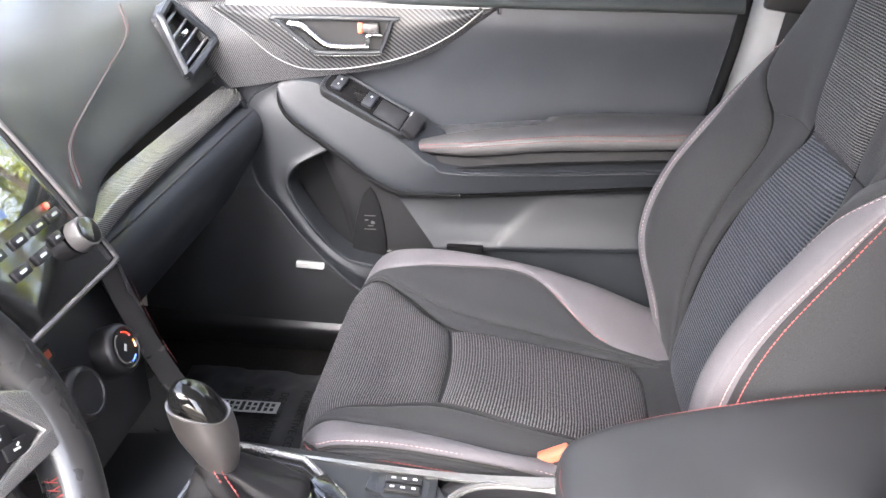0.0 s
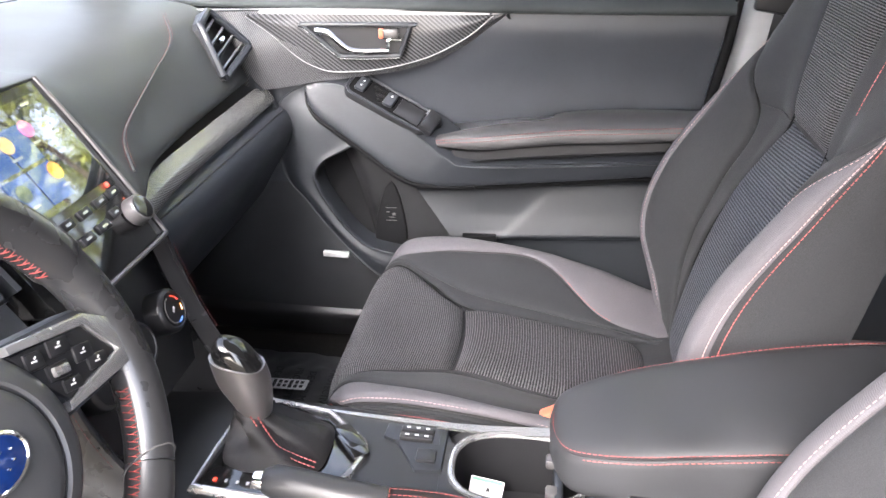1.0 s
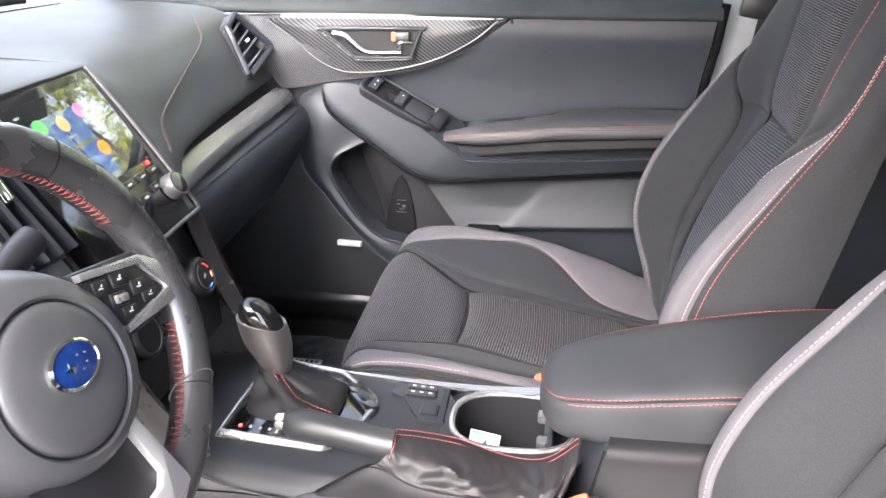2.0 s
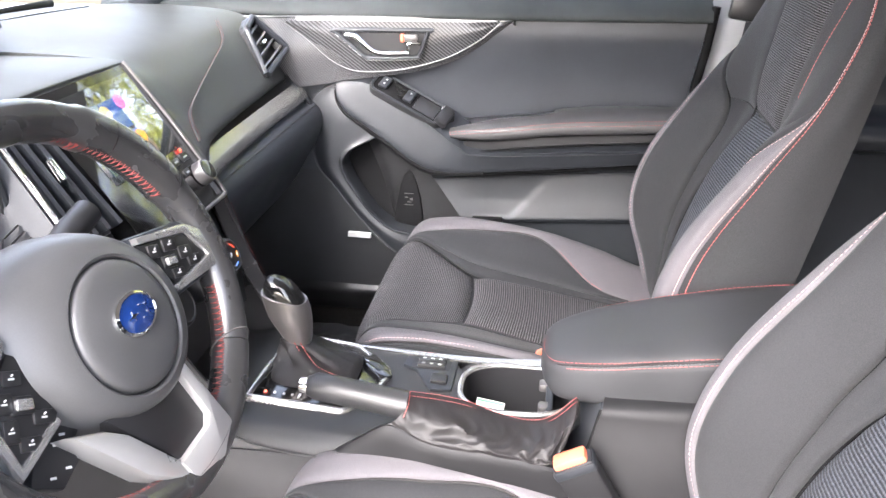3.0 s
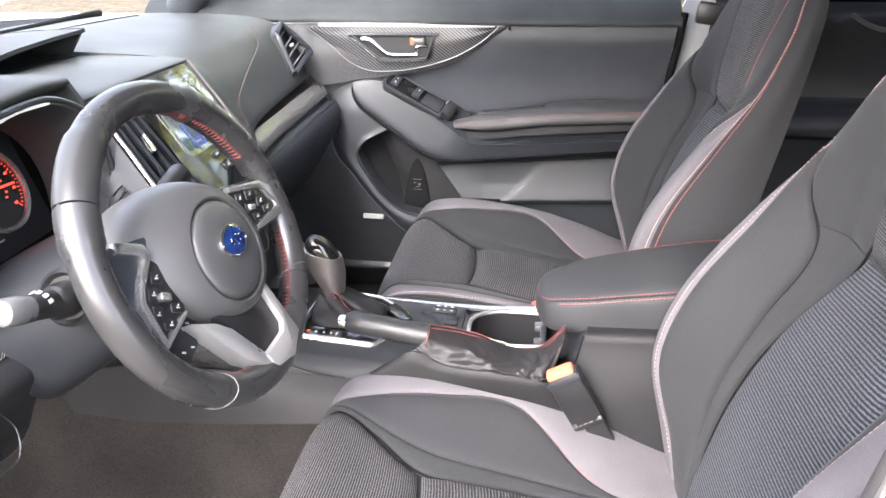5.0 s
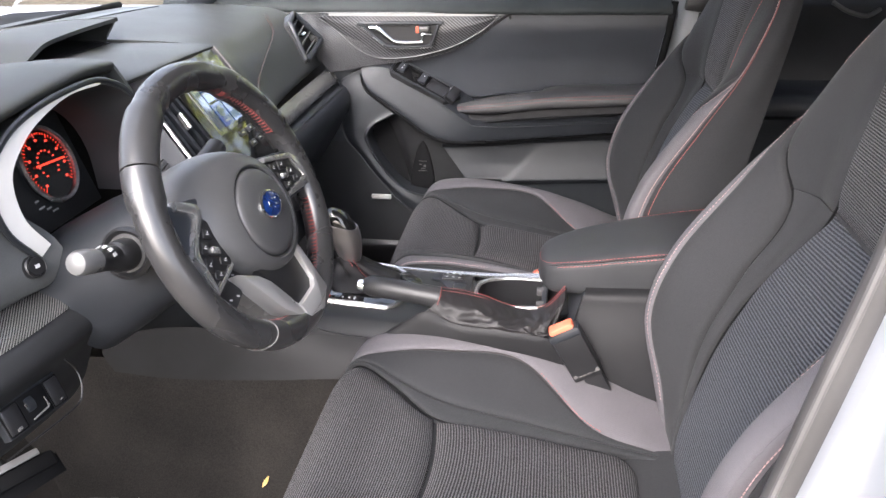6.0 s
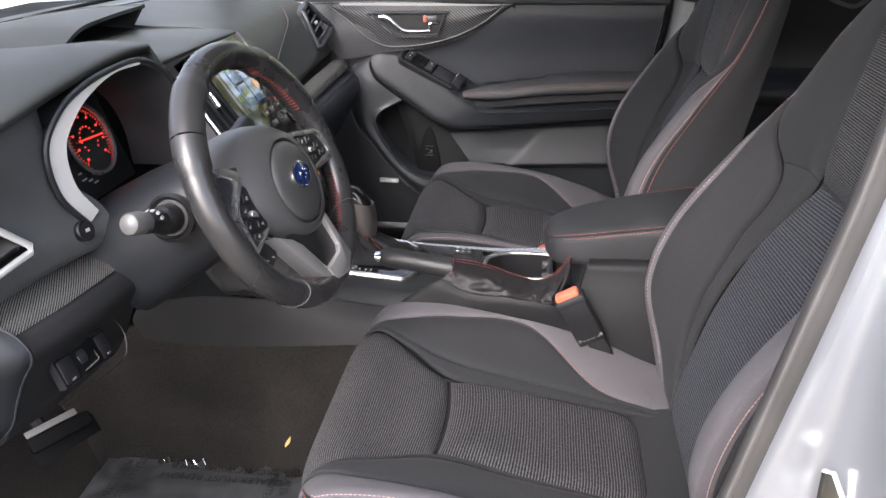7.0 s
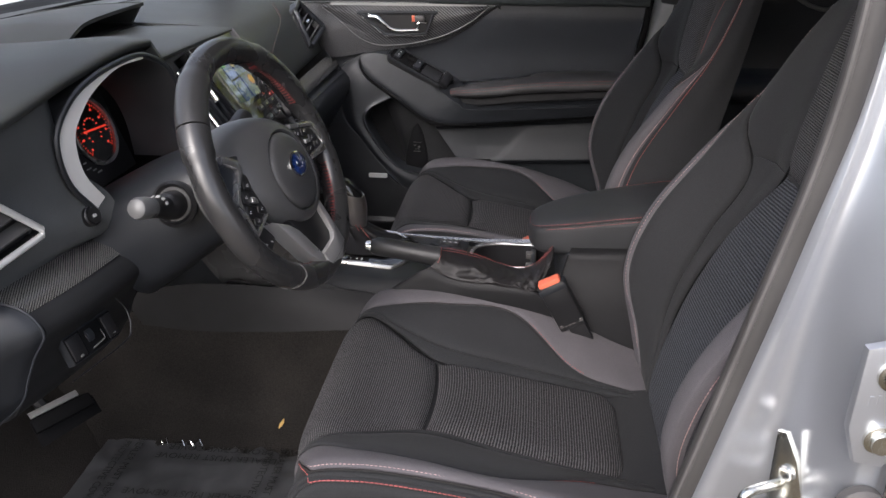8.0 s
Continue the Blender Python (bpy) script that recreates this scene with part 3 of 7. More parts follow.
    FWD = cr([(0.0,), (0.038,), (0.086,), (0.096,), (0.070,), (0.018,), (0.0,), (0,), (0,), (0,)], 90)[:, 0]

    def back(i, c):
        """A point of the backrest's front: i from 0 (foot) to 9 (over its top), c metres from its middle."""
        k = i * 10
        x, z = (np.interp(k, range(91), BSP[:, 0]), np.interp(k, range(91), BSP[:, 1]))
        a = abs(c)
        s = min(1, max(0, (a - 0.122) / 0.104))
        x -= np.interp(k, range(91), FWD) * s * s * (3 - 2 * s)
        o = max(0, a - 0.230) / 0.030
        x += 0.010 * o ** 2
        z -= 0.10 * max(0, a - 0.05) ** 1.2 * max(0, i - 5.5)
        x += 0.06 * a * a * max(0, i - 5) + lean[0] + lean[1] * (z - 0.28)
        return (x, SY + c, z)

    BIN = table(0.105, 0.134, 0.138, 0.127, 0.080, 0.084, 0.100, 0.105, 0.105, 0.10)
    BBA = table(0.170, 0.202, 0.222, 0.226, 0.230, 0.2455, 0.22, 0.18, 0.17, 0.17)
    BF = table(0.122, 0.145, 0.153, 0.152, 0.158, 0.238, 0.24, 0.24, 0.24, 0.24)
    BOUT = table(0.190, 0.226, 0.248, 0.25, 0.25, 0.248, 0.235, 0.20, 0.17, 0.16)
    BBS = lambda i, s: max(BF(i) + 0.003, BBA(i) - (0.008 * (1 - ramp(i, 4.2, 5.0)) if s > 0 else 0.028 * (1 - ramp(i, 3.9, 5.0))))
    NOTCH = 4.14
    part("lower_insert", sheet(strip(back, 0.2, NOTCH - 0.03, lambda i: -BIN(i), BIN, 44, 22), 0.012, 0.016, FRONT, crisp=11), CLOTH_BACK, seat, "blue-grey and black ribbed cloth insert")
    part("upper_insert", sheet(strip(back, NOTCH + 0.03, 8.6, lambda i: -BIN(i), BIN, 44, 18), 0.012, 0.014, FRONT, crisp=11), CLOTH_FINE, seat, "grey and black ribbed cloth insert")
    part("seam_tape", sheet(strip(lambda i, c: tuple(np.array(back(i, c)) + (0.007, 0, 0)), NOTCH - 0.2, NOTCH + 0.2, lambda i: -BF(i) - 0.004, lambda i: BF(i) + 0.004, 10, 24), 0.004, 0.0, FRONT), CLOTH, seat)
    for s in (1, -1):
        part("inner_panel", sheet(strip(back, 0.2, NOTCH - 0.008, lambda i: s * (BIN(i) + 0.0005), lambda i: s * BF(i), 40, 12), 0.012, 0.006, FRONT, crisp=7), CLOTH, seat)
        part("inner_bolster", sheet(strip(back, 0.2, 5.05, lambda i: s * (BF(i) + 0.0005), lambda i: s * BBS(i, s), 48, 14), 0.012, 0.009, FRONT, crisp=9), CLOTH, seat)
        part("bolster_band", sheet(strip(back, 0.2, 5.05, lambda i: s * (BBS(i, s) + 0.0005), lambda i: s * max(BOUT(i), BBS(i, s) + 0.002), 44, 12), 0.012, 0.004, FRONT, crisp=8), CLOTH_GREY, seat, "light grey woven band")
        part("shoulder", sheet(strip(back, NOTCH + 0.008, 8.9, lambda i: s * (BIN(i) + 0.0005), lambda i: s * ((BF(i) - 0.0005) if i < 5.05 else BOUT(i)), 52, 14), 0.012, 0.008, FRONT, crisp=9), CLOTH, seat)
        part("stitching", stitches([np.array(back(i, s * (BBS(i, s) + (0.004 if s > 0 else 0.006)))) + (-0.0022, 0, 0.001) for i in np.linspace(0.7, 4.9, 60)], 0.006, 0.0038, 0.0004), THREAD_PALE, seat, "pale pink stitching")
        part("seam", welt(back, 0.3, 8.0, lambda i: s * (BIN(i) + 0.0002), (0.0034, 0, 0)), MATTE, seat)
        part("seam", welt(back, 0.3, 4.6, lambda i: s * (BF(i) + 0.0002), (0.0030, 0, 0)), MATTE, seat)
        if s < 0:
            part("shoulder_stitching", stitches([np.array(back(i, s * (BIN(i) + 0.062))) + (-0.0055, 0, 0.001) for i in np.linspace(4.9, 8.4, 60)], 0.0055, 0.0042, 0.0006), THREAD, seat, "red stitching")
        edge = [np.array(back(i, s * max(BOUT(i), BBS(i, s) + 0.002) if i < 5.05 else s * BOUT(i))) for i in np.linspace(0.2, 8.9, 50)]
        rear = [np.array((max(p[0] + 0.03, 0.580 + lean[0] + lean[1] * (p[2] - 0.28) + 0.256 * (p[2] - 0.28)), p[1] - s * 0.006, p[2] + 0.03 * (p[2] - 0.28))) for p in edge]
        mid = [(a * 0.45 + b * 0.55) + np.array((0, s * 0.010, 0)) for a, b in zip(edge, rear)]
        wide = [(0.06 if s > 0 else 0.10) * (1 - ramp(i, 3.9, 5.3)) for i in np.linspace(0.2, 8.9, 50)]
        across = [cr([e_, m_, r_], 40) for e_, m_, r_ in zip(edge, mid, rear)]
        pick = lambda c_, u: np.array([np.interp(u * 40, range(41), c_[:, k]) for k in range(3)])
        part("outer_band", sheet([[pick(c_, w_ * u) for u in np.linspace(0, 1, 6)] for c_, w_ in list(zip(across, wide))[:31]], 0.008, 0.001, face=(0.4, SY + s * 3, 0.7)), CLOTH_GREY, seat, "light grey woven band")
        part("side_panel", sheet([[pick(c_, w_ + 0.004 + (0.996 - w_) * u) for u in np.linspace(0, 1, 10)] for c_, w_ in zip(across, wide)], 0.01, 0.0, face=(0.6, SY + s * 3, 0.7)), CLOTH, seat)
        for du in (-0.035, 0.045):
            part("piping", stitches([pick(c_, max(0.01, w_ + du)) + np.array((0, s * 0.0015, 0)) for c_, w_ in list(zip(across, wide))[3:48]], 0.0055, 0.0045, 0.0006), THREAD if s < 0 and du > 0 else THREAD_PALE, seat, "red stitching" if s < 0 and du > 0 else "pale pink stitching")
        if s > 0:
            rear_r = rear
        else:
            g = [[tuple(a * (1 - w) + b * w + np.array((0.02 * math.sin(math.pi * w), 0, 0))) for w in np.linspace(0, 1, 12)] for a, b in zip(rear_r, rear)]
            part("back_panel", sheet(g, 0.01, face=(3, SY, 0.6)), CLOTH, seat)
    g = net([[(0.47, SY + c, 0.29) for c in (-0.2, 0, 0.2)], [(0.53, SY + c, 0.275) for c in (-0.2, 0, 0.2)], [(0.62, SY + c, 0.25) for c in (-0.2, 0, 0.2)]], 8, 6)
    part("rear_flap", sheet(g, 0.02), CLOTH, seat)
    part("recliner_cover", block(pose(0.505, SY + 0.235, 0.262, 0, 18, 0), 0.10, 0.040, 0.06, 0.012), RUBBER, seat, "grey plastic recliner cover")
    part("recliner_rail", tube([(0.40, SY + 0.272, 0.262), (0.46, SY + 0.274, 0.276), (0.52, SY + 0.274, 0.300)], 0.005, 8), SILVER, seat, "bright metal rail")
    return seat


car_seat(-0.360, (0.010, 0.035), 0.0, "black cloth driver's seat with ribbed insert and grey bolster bands")
car_seat(0.375, (0.004, -0.030), 0.008, "black cloth passenger seat with ribbed insert and grey bolster bands")

# ---------- steering wheel ----------
WM = Matrix.Translation((-0.025, -0.359, 0.697)) @ Matrix.Rotation(radians(-5.3), 4, "Z") @ axes((0, 0, 0), (0, 1, 0), (-math.sin(radians(23.8)), 0, math.cos(radians(23.8))))
# wheel axes: x to the passenger, y up the wheel, z towards the driver
wheel = thing("steering_wheel", (-0.12, -0.366, 0.66), "black leather steering wheel with silver spokes and red stitching", "steering wheel")
WR = 0.166


def wp(a, r, z=0.0):
    """A point of the wheel at a degrees from the passenger side, r from its middle."""
    return WM @ Vector((r * math.cos(radians(a)), r * 0.95 * math.sin(radians(a)), z))


for a0, a1 in ((-40, 48), (48, 146), (146, 234), (234, 320)):
    n = 36
    path = [wp(a0 + 0.25 + (a1 - a0 - 0.5) * k / n, WR) for k in range(n + 1)]
    fat = [0.0176 + (0.0022 if (20 < (a0 + (a1 - a0) * k / n) % 360 < 60 or 120 < (a0 + (a1 - a0) * k / n) % 360 < 160) else 0.0) for k in range(n + 1)]
    part("rim", tube(path, fat, 18), RIM_LEATHER, wheel, "grained black leather rim")
for a in (-40, 48, 146, 234):
    part("rim_seam", tube([wp(a + 4 * math.sin(q), WR + 0.0181 * math.cos(q), 0.0181 * math.sin(q)) for q in np.linspace(0, 2 * math.pi, 24, endpoint=False)], 0.0009, 6, closed=True), RUBBER, wheel)
for a0, a1 in ((-66, -16), (22, 72), (232, 262)):
    bm = bmesh.new()
    for k in range(int((a1 - a0) / 2.1)):
        a = a0 + 2.1 * k
        fat = 0.0022 if 18 < a < 62 else 0.0
        tube([wp(a, WR - 0.0170 - fat, 0.0060), wp(a + 0.6, WR - 0.0180 - fat, 0.0015), wp(a + 1.0, WR - 0.0174 - fat, -0.0030)], 0.00045, 5, bm=bm)
        tube([wp(a + 1.2, WR - 0.0166 - fat, 0.0068), wp(a + 0.6, WR - 0.0180 - fat, 0.0015)], 0.00045, 5, bm=bm)
    part("stitching", bm, WHEEL_THREAD, wheel, "red lacing stitches")
# hub cushion: a wide dome with a round airbag cover let into it
ring = []
for rx, ry, z, w in ((0.112, 0.083, -0.060, 0), (0.115, 0.085, -0.036, 0), (0.109, 0.083, -0.020, 0), (0.097, 0.080, -0.006, 0.1), (0.0865, 0.0755, 0.006, 0.3), (0.077, 0.070, 0.0145, 0.7), (0.0675, 0.064, 0.0195, 0.95), (0.0595, 0.0578, 0.0212, 1), (0.0575, 0.0558, 0.0195, 1), (0.0570, 0.0552, 0.015, 1), (0.050, 0.049, 0.013, 1)):
    ring.append([WM @ Vector((0.005 * w + rx * math.cos(q), ry * math.sin(q) - 0.012 - 0.007 * w - 0.010 * (1 - w) * math.cos(q), z)) for q in np.linspace(0, 2 * math.pi, 57)])
part("hub", sheet(np.array(ring), 0.004, face=WM @ Vector((0, 0, 1))), HUB, wheel)
part("airbag_cover", lathe([(0.0555, 0.0), (0.0555, 0.0175), (0.0545, 0.0205), (0.0525, 0.0225), (0.046, 0.0245), (0.03, 0.0262), (0.0, 0.027)], WM @ pose(0.005, -0.019, 0) @ Matrix.Diagonal((1, 0.97, 1, 1)), 56), HUB, wheel, "round padded airbag cover")
EM = WM @ pose(0.010, -0.014, 0.0255)
emb = part("emblem", lathe([(0.0245, 0.0), (0.0245, 0.003), (0.022, 0.0045), (0.0208, 0.0035)], EM @ Matrix.Diagonal((1, 0.70, 1, 1)), 40), CHROME, wheel, "blue oval emblem with chrome rim")
part("enamel", lathe([(0.0209, 0.0), (0.0209, 0.0036), (0.012, 0.0046), (0.0, 0.005)], EM @ Matrix.Diagonal((1, 0.70, 1, 1)), 40), BLUE, emb)
for x, y, k in ((-0.007, 0.000, 1.5), (0.004, 0.005, 0.35), (0.009, -0.003, 0.35), (0.003, -0.006, 0.35), (0.011, 0.003, 0.35)):
    part("mark", slab([(0.0045 * k, 0), (0.0006 * k, 0.0006 * k), (0, 0.0028 * k), (-0.0006 * k, 0.0006 * k), (-0.0045 * k, 0), (-0.0006 * k, -0.0006 * k), (0, -0.0028 * k), (0.0006 * k, -0.0006 * k)], EM @ pose(x, y, 0.0056), 0.0014, 0), CHROME, emb)
bars = bmesh.new()
for k, (dx, w) in enumerate(((0, 0.009), (0.002, 0.005), (0, 0.010), (-0.001, 0.004))):
    block(WM @ pose(0.026 + dx, -0.044 - 0.0036 * k, 0.0244), w, 0.0014, 0.0006, 0, bars)
part("embossing", bars, PLASTIC, wheel)
# the wheel is turned a little, so each side has its own outline
SIDES = (
    (0.006, [(-0.126, 0.038), (-0.121, 0.047), (-0.092, 0.033), (-0.088, 0.023), (-0.093, 0.017), (-0.120, -0.003), (-0.128, -0.013), (-0.128, -0.053), (-0.084, -0.042), (-0.083, -0.047), (-0.134, -0.061), (-0.137, -0.012), (-0.123, 0.004), (-0.102, 0.020), (-0.104, 0.026)],
     [(-0.090, 0.015), (-0.085, 0.010), (-0.081, -0.031), (-0.080, -0.041), (-0.127, -0.053), (-0.127, -0.015), (-0.116, -0.003)],
     [(-0.150, 0.050), (-0.070, 0.036), (-0.070, 0.0), (-0.074, -0.046), (-0.132, -0.066), (-0.152, -0.060)],
     ((-0.098, -0.001, 0.015, 0.011), (-0.113, -0.012, 0.013, 0.014), (-0.102, -0.020, 0.019, 0.013), (-0.120, -0.030, 0.012, 0.016), (-0.092, -0.036, 0.018, 0.010), (-0.112, -0.045, 0.018, 0.010)), -28),
    (0.012, [(0.070, 0.033), (0.137, 0.020), (0.164, 0.001), (0.172, -0.021), (0.158, -0.030), (0.086, -0.027), (0.088, -0.021), (0.148, -0.0165), (0.133, 0.0125), (0.070, 0.027)],
     [(0.070, 0.026), (0.132, 0.0125), (0.148, -0.016), (0.092, -0.021), (0.080, 0.0)],
     [(0.066, 0.036), (0.140, 0.024), (0.162, 0.004), (0.160, -0.034), (0.080, -0.032)],
     ((0.084, 0.014, 0.015, 0.012), (0.106, 0.012, 0.018, 0.012), (0.096, -0.001, 0.019, 0.011), (0.121, -0.002, 0.017, 0.012), (0.100, -0.014, 0.016, 0.009), (0.128, -0.013, 0.018, 0.010)), -14))
for zt, rim_, pad_, base_, keys, turn in SIDES:
    part("spoke", slab(base_, WM @ pose(0, 0, zt - 0.006), 0.024, 0.004), PLASTIC, wheel)
    part("spoke_trim", slab(rim_, WM @ pose(0, 0, zt + 0.001), 0.010, 0.0016), SILVER, wheel, "satin silver trim")
    pad = part("switch_pad", slab(pad_, WM @ pose(0, 0, zt - 0.002), 0.010, 0.0015), PLASTIC_DEEP, wheel, "black switch pad")
    for k, (x, y, w, h) in enumerate(keys):
        part("switch", block(WM @ pose(x, y, zt - 0.0015, 0, 0, turn), w, h, 0.003, 0.0012), PLASTIC_DEEP, pad)
        sym = bmesh.new()
        if k == 2:
            block(WM @ pose(x, y, zt + 0.001, 0, 0, turn), w * 0.7, h * 0.62, 0.005, 0.0015, sym)
            part("rocker", sym, SILVER, pad, "silver rocker")
        else:
            block(WM @ pose(x - 0.001, y, zt + 0.0002, 0, 0, turn), 0.0045, 0.0012, 0.0005, 0, sym)
            block(WM @ pose(x + 0.001, y + 0.0018, zt + 0.0002, 0, 0, turn + 40), 0.0022, 0.0011, 0.0005, 0, sym)
            part("symbol", sym, WHITE_INK, pad)
low = part("lower_switch", slab([(-0.114, -0.061), (-0.079, -0.049), (-0.063, -0.062), (-0.078, -0.069), (-0.080, -0.081), (-0.103, -0.089), (-0.124, -0.072)], WM @ pose(0, 0, -0.004), 0.012, 0.0015), PLASTIC_DEEP, wheel, "black lower switch cluster")
sym = bmesh.new()
for x, y in ((-0.081, -0.057), (-0.090, -0.060), (-0.091, -0.079), (-0.106, -0.077)):
    block(WM @ pose(x, y, -0.0036, 0, 0, -28), 0.005, 0.0018, 0.0005, 0, sym)
part("symbol", sym, WHITE_INK, low)
# lower spoke: V of silver with a dark web
part("lower_spoke", slab([(-0.055, -0.068), (0.036, -0.070), (0.040, -0.082), (0.048, -0.124), (0.041, -0.136), (-0.011, -0.138), (-0.040, -0.092)], WM @ pose(0, 0, 0.0105), 0.030, 0.004), PLASTIC_DEEP, wheel)
part("spoke_blade", slab([(0.040, -0.068), (0.050, -0.108), (0.059, -0.148), (0.028, -0.164), (-0.012, -0.159), (-0.018, -0.136), (0.029, -0.132), (0.037, -0.124), (0.030, -0.078)], WM @ pose(0, 0, 0.0175), 0.026, 0.003), BLADE, wheel, "satin silver spoke blade")
part("spoke_blade", slab([(-0.009, -0.160), (-0.050, -0.124), (-0.093, -0.056), (-0.062, -0.072), (-0.045, -0.087), (-0.014, -0.135)], WM @ pose(0, 0, 0.015), 0.022, 0.005), BLADE, wheel, "satin silver spoke blade")
# column shroud and stalks
col = thing("steering_column", (-0.2, -0.37, 0.5), "black plastic steering column shroud with two stalks", "steering column")


def cring(d, w, up, dn):
    c = WM @ Vector((0, 0, -d))
    v = WM.to_3x3() @ Vector((0, 1, 0))
    return [tuple(c + Vector((0, 1, 0)) * w * math.cos(q) * (abs(math.cos(q)) ** -0.35 if abs(math.cos(q)) > 0.05 else 1) + v * ((up if math.sin(q) > 0 else dn) * math.sin(q))) for q in np.linspace(0, 2 * math.pi, 33)]


part("shroud", sheet(np.array([cring(d, w, u, n) for d, w, u, n in ((0.045, 0.030, 0.026, 0.030), (0.050, 0.055, 0.044, 0.048), (0.07, 0.068, 0.055, 0.062), (0.12, 0.078, 0.060, 0.070), (0.18, 0.085, 0.060, 0.085), (0.25, 0.09, 0.055, 0.10))]), 0.004, face=(-0.1, -2, 0.6)), PLASTIC_HARD, col)
st = part("stalk", tube([(-0.128, -0.425, 0.664), (-0.131, -0.452, 0.668), (-0.132, -0.466, 0.671), (-0.1325, -0.470, 0.672), (-0.135, -0.495, 0.680), (-0.136, -0.510, 0.685)], [0.018, 0.0185, 0.017, 0.0135, 0.0125, 0.0135], 20), PLASTIC_DEEP, col, "black light stalk with a grey end")
part("stalk_end", tube([(-0.1345, -0.502, 0.6825), (-0.136, -0.514, 0.687), (-0.137, -0.527, 0.691), (-0.1375, -0.532, 0.6925), (-0.1378, -0.535, 0.6935)], [0.0125, 0.0135, 0.0135, 0.0115, 0.006], 20), mat("grey_knob", (0.11, 0.11, 0.11), 0.35), st)
sym = bmesh.new()
for q in (0.4, 0.9, 1.4, 1.9):
    block(pose(-0.134 + 0.0136 * math.cos(q), -0.485, 0.678 + 0.0136 * math.sin(q), 0, -math.degrees(q) + 90, 0), 0.004, 0.006, 0.0006, 0, sym)
part("symbol", sym, WHITE_INK, st)
part("stalk_collar", lathe([(0.029, -0.004), (0.030, 0.004), (0.026, 0.008), (0.022, 0.004)], axes((-0.130, -0.444, 0.667), (1, 0, 0), (0, 0.25, 1)), 28), PLASTIC_DEEP, col)
part("wiper_stalk", tube([(-0.122, -0.30, 0.690), (-0.120, -0.262, 0.700), (-0.118, -0.235, 0.709), (-0.117, -0.200, 0.718)], [0.011, 0.0105, 0.014, 0.0135], 16), PLASTIC_DEEP, col, "black wiper stalk")

# ---------- passenger door ----------
door = thing("passenger_door", (0.15, 0.76, 0.15), "closed front passenger door with dark grey trim panel", "car door")
# top sill
g = net([[(x, y - 0.012 * max(0, -x), z + zz) for x, z in ((-0.60, 0.800), (-0.35, 0.796), (0.0, 0.792), (0.3, 0.790), (0.595, 0.790))] for y, zz in ((0.790, 0.036), (0.760, 0.022), (0.735, 0.008), (0.722, -0.006), (0.722, -0.016), (0.735, -0.020))], 30, 16)
part("window_sill", sheet(g, 0.006), mat("sill_skin", (0.0304, 0.0344, 0.0352), 0.62, spec=0.18, grain=0.16, scale=800, var=0.16), door, "dark grey padded sill along the window")
# upper panel
g = net([[(x, y, z) for x, z in zip((-0.30, -0.1, 0.1, 0.3, 0.45, 0.59), zs)] for y, zs in ((0.742, (0.772, 0.774, 0.773, 0.772, 0.773, 0.775)), (0.738, (0.74,) * 6), (0.744, (0.69, 0.69, 0.69, 0.695, 0.70, 0.70)), (0.750, (0.64, 0.64, 0.645, 0.65, 0.655, 0.655)), (0.752, (0.55, 0.55, 0.57, 0.59, 0.60, 0.605)))], 40, 20)
g[:, :, 0] += ((g[:, :, 2] - 0.775) * 0.16) * np.clip((g[:, :, 0] - 0.3) / 0.3, 0, 1)
part("upper_panel", sheet(g, 0.006), PLASTIC, door, "soft dark grey upper panel")
part("rear_seal", tube([(0.600, 0.735, 0.80), (0.590, 0.736, 0.72), (0.572, 0.738, 0.62), (0.555, 0.738, 0.52), (0.53, 0.735, 0.42), (0.48, 0.725, 0.33), (0.42, 0.715, 0.26)], 0.0085, 10), MATTE, door, "black rubber seal")
# carbon trim: outer dark surround, inner field, silver lines
SUR = [(-0.300, 0.670, 0.700), (-0.215, 0.676, 0.652), (-0.172, 0.688, 0.646), (-0.104, 0.706, 0.655), (-0.013, 0.722, 0.664), (0.06, 0.731, 0.676), (0.127, 0.736, 0.699), (0.19, 0.739, 0.738), (0.232, 0.741, 0.7715)]
TOP = [(-0.300, 0.668, 0.779), (-0.230, 0.678, 0.778), (-0.187, 0.694, 0.777), (-0.10, 0.712, 0.775), (0.0, 0.722, 0.7735), (0.08, 0.727, 0.773), (0.15, 0.731, 0.7725), (0.19, 0.735, 0.772), (0.230, 0.739, 0.772)]
g = net([SUR, [(np.array(a) * 0.5 + np.array(b) * 0.5 + np.array((0, -0.006, 0))) for a, b in zip(SUR, TOP)], TOP], 48, 14)
part("trim_panel", sheet(g, 0.012, uv=(0.3, 0.1)), CARBON, door, "dark carbon-look trim panel")
LIP = [(-0.205, 0.680, 0.770), (-0.170, 0.690, 0.741), (-0.128, 0.700, 0.700), (-0.095, 0.705, 0.681), (-0.06, 0.708, 0.674), (0.011, 0.716, 0.678), (0.093, 0.722, 0.698), (0.160, 0.728, 0.731), (0.205, 0.733, 0.767)]
TOP2 = [(-0.200, 0.684, 0.7735), (-0.15, 0.696, 0.772), (-0.10, 0.705, 0.771), (-0.05, 0.710, 0.770), (0.0, 0.715, 0.7695), (0.05, 0.719, 0.769), (0.1, 0.722, 0.7685), (0.15, 0.727, 0.768), (0.205, 0.733, 0.768)]
g = net([LIP, [(np.array(a) * 0.5 + np.array(b) * 0.5 + np.array((0, -0.004, 0))) for a, b in zip(LIP, TOP2)], TOP2], 48, 14)
CARBON_L = pattern(mat("carbon_trim_light", (0.010, 0.010, 0.011), 0.3, var=0.1, spec=0.3, coat=0.15), "plain", 58, (0.105, 0.105, 0.110), 0.08, angle=0.88, amount=0.7, space="Object")
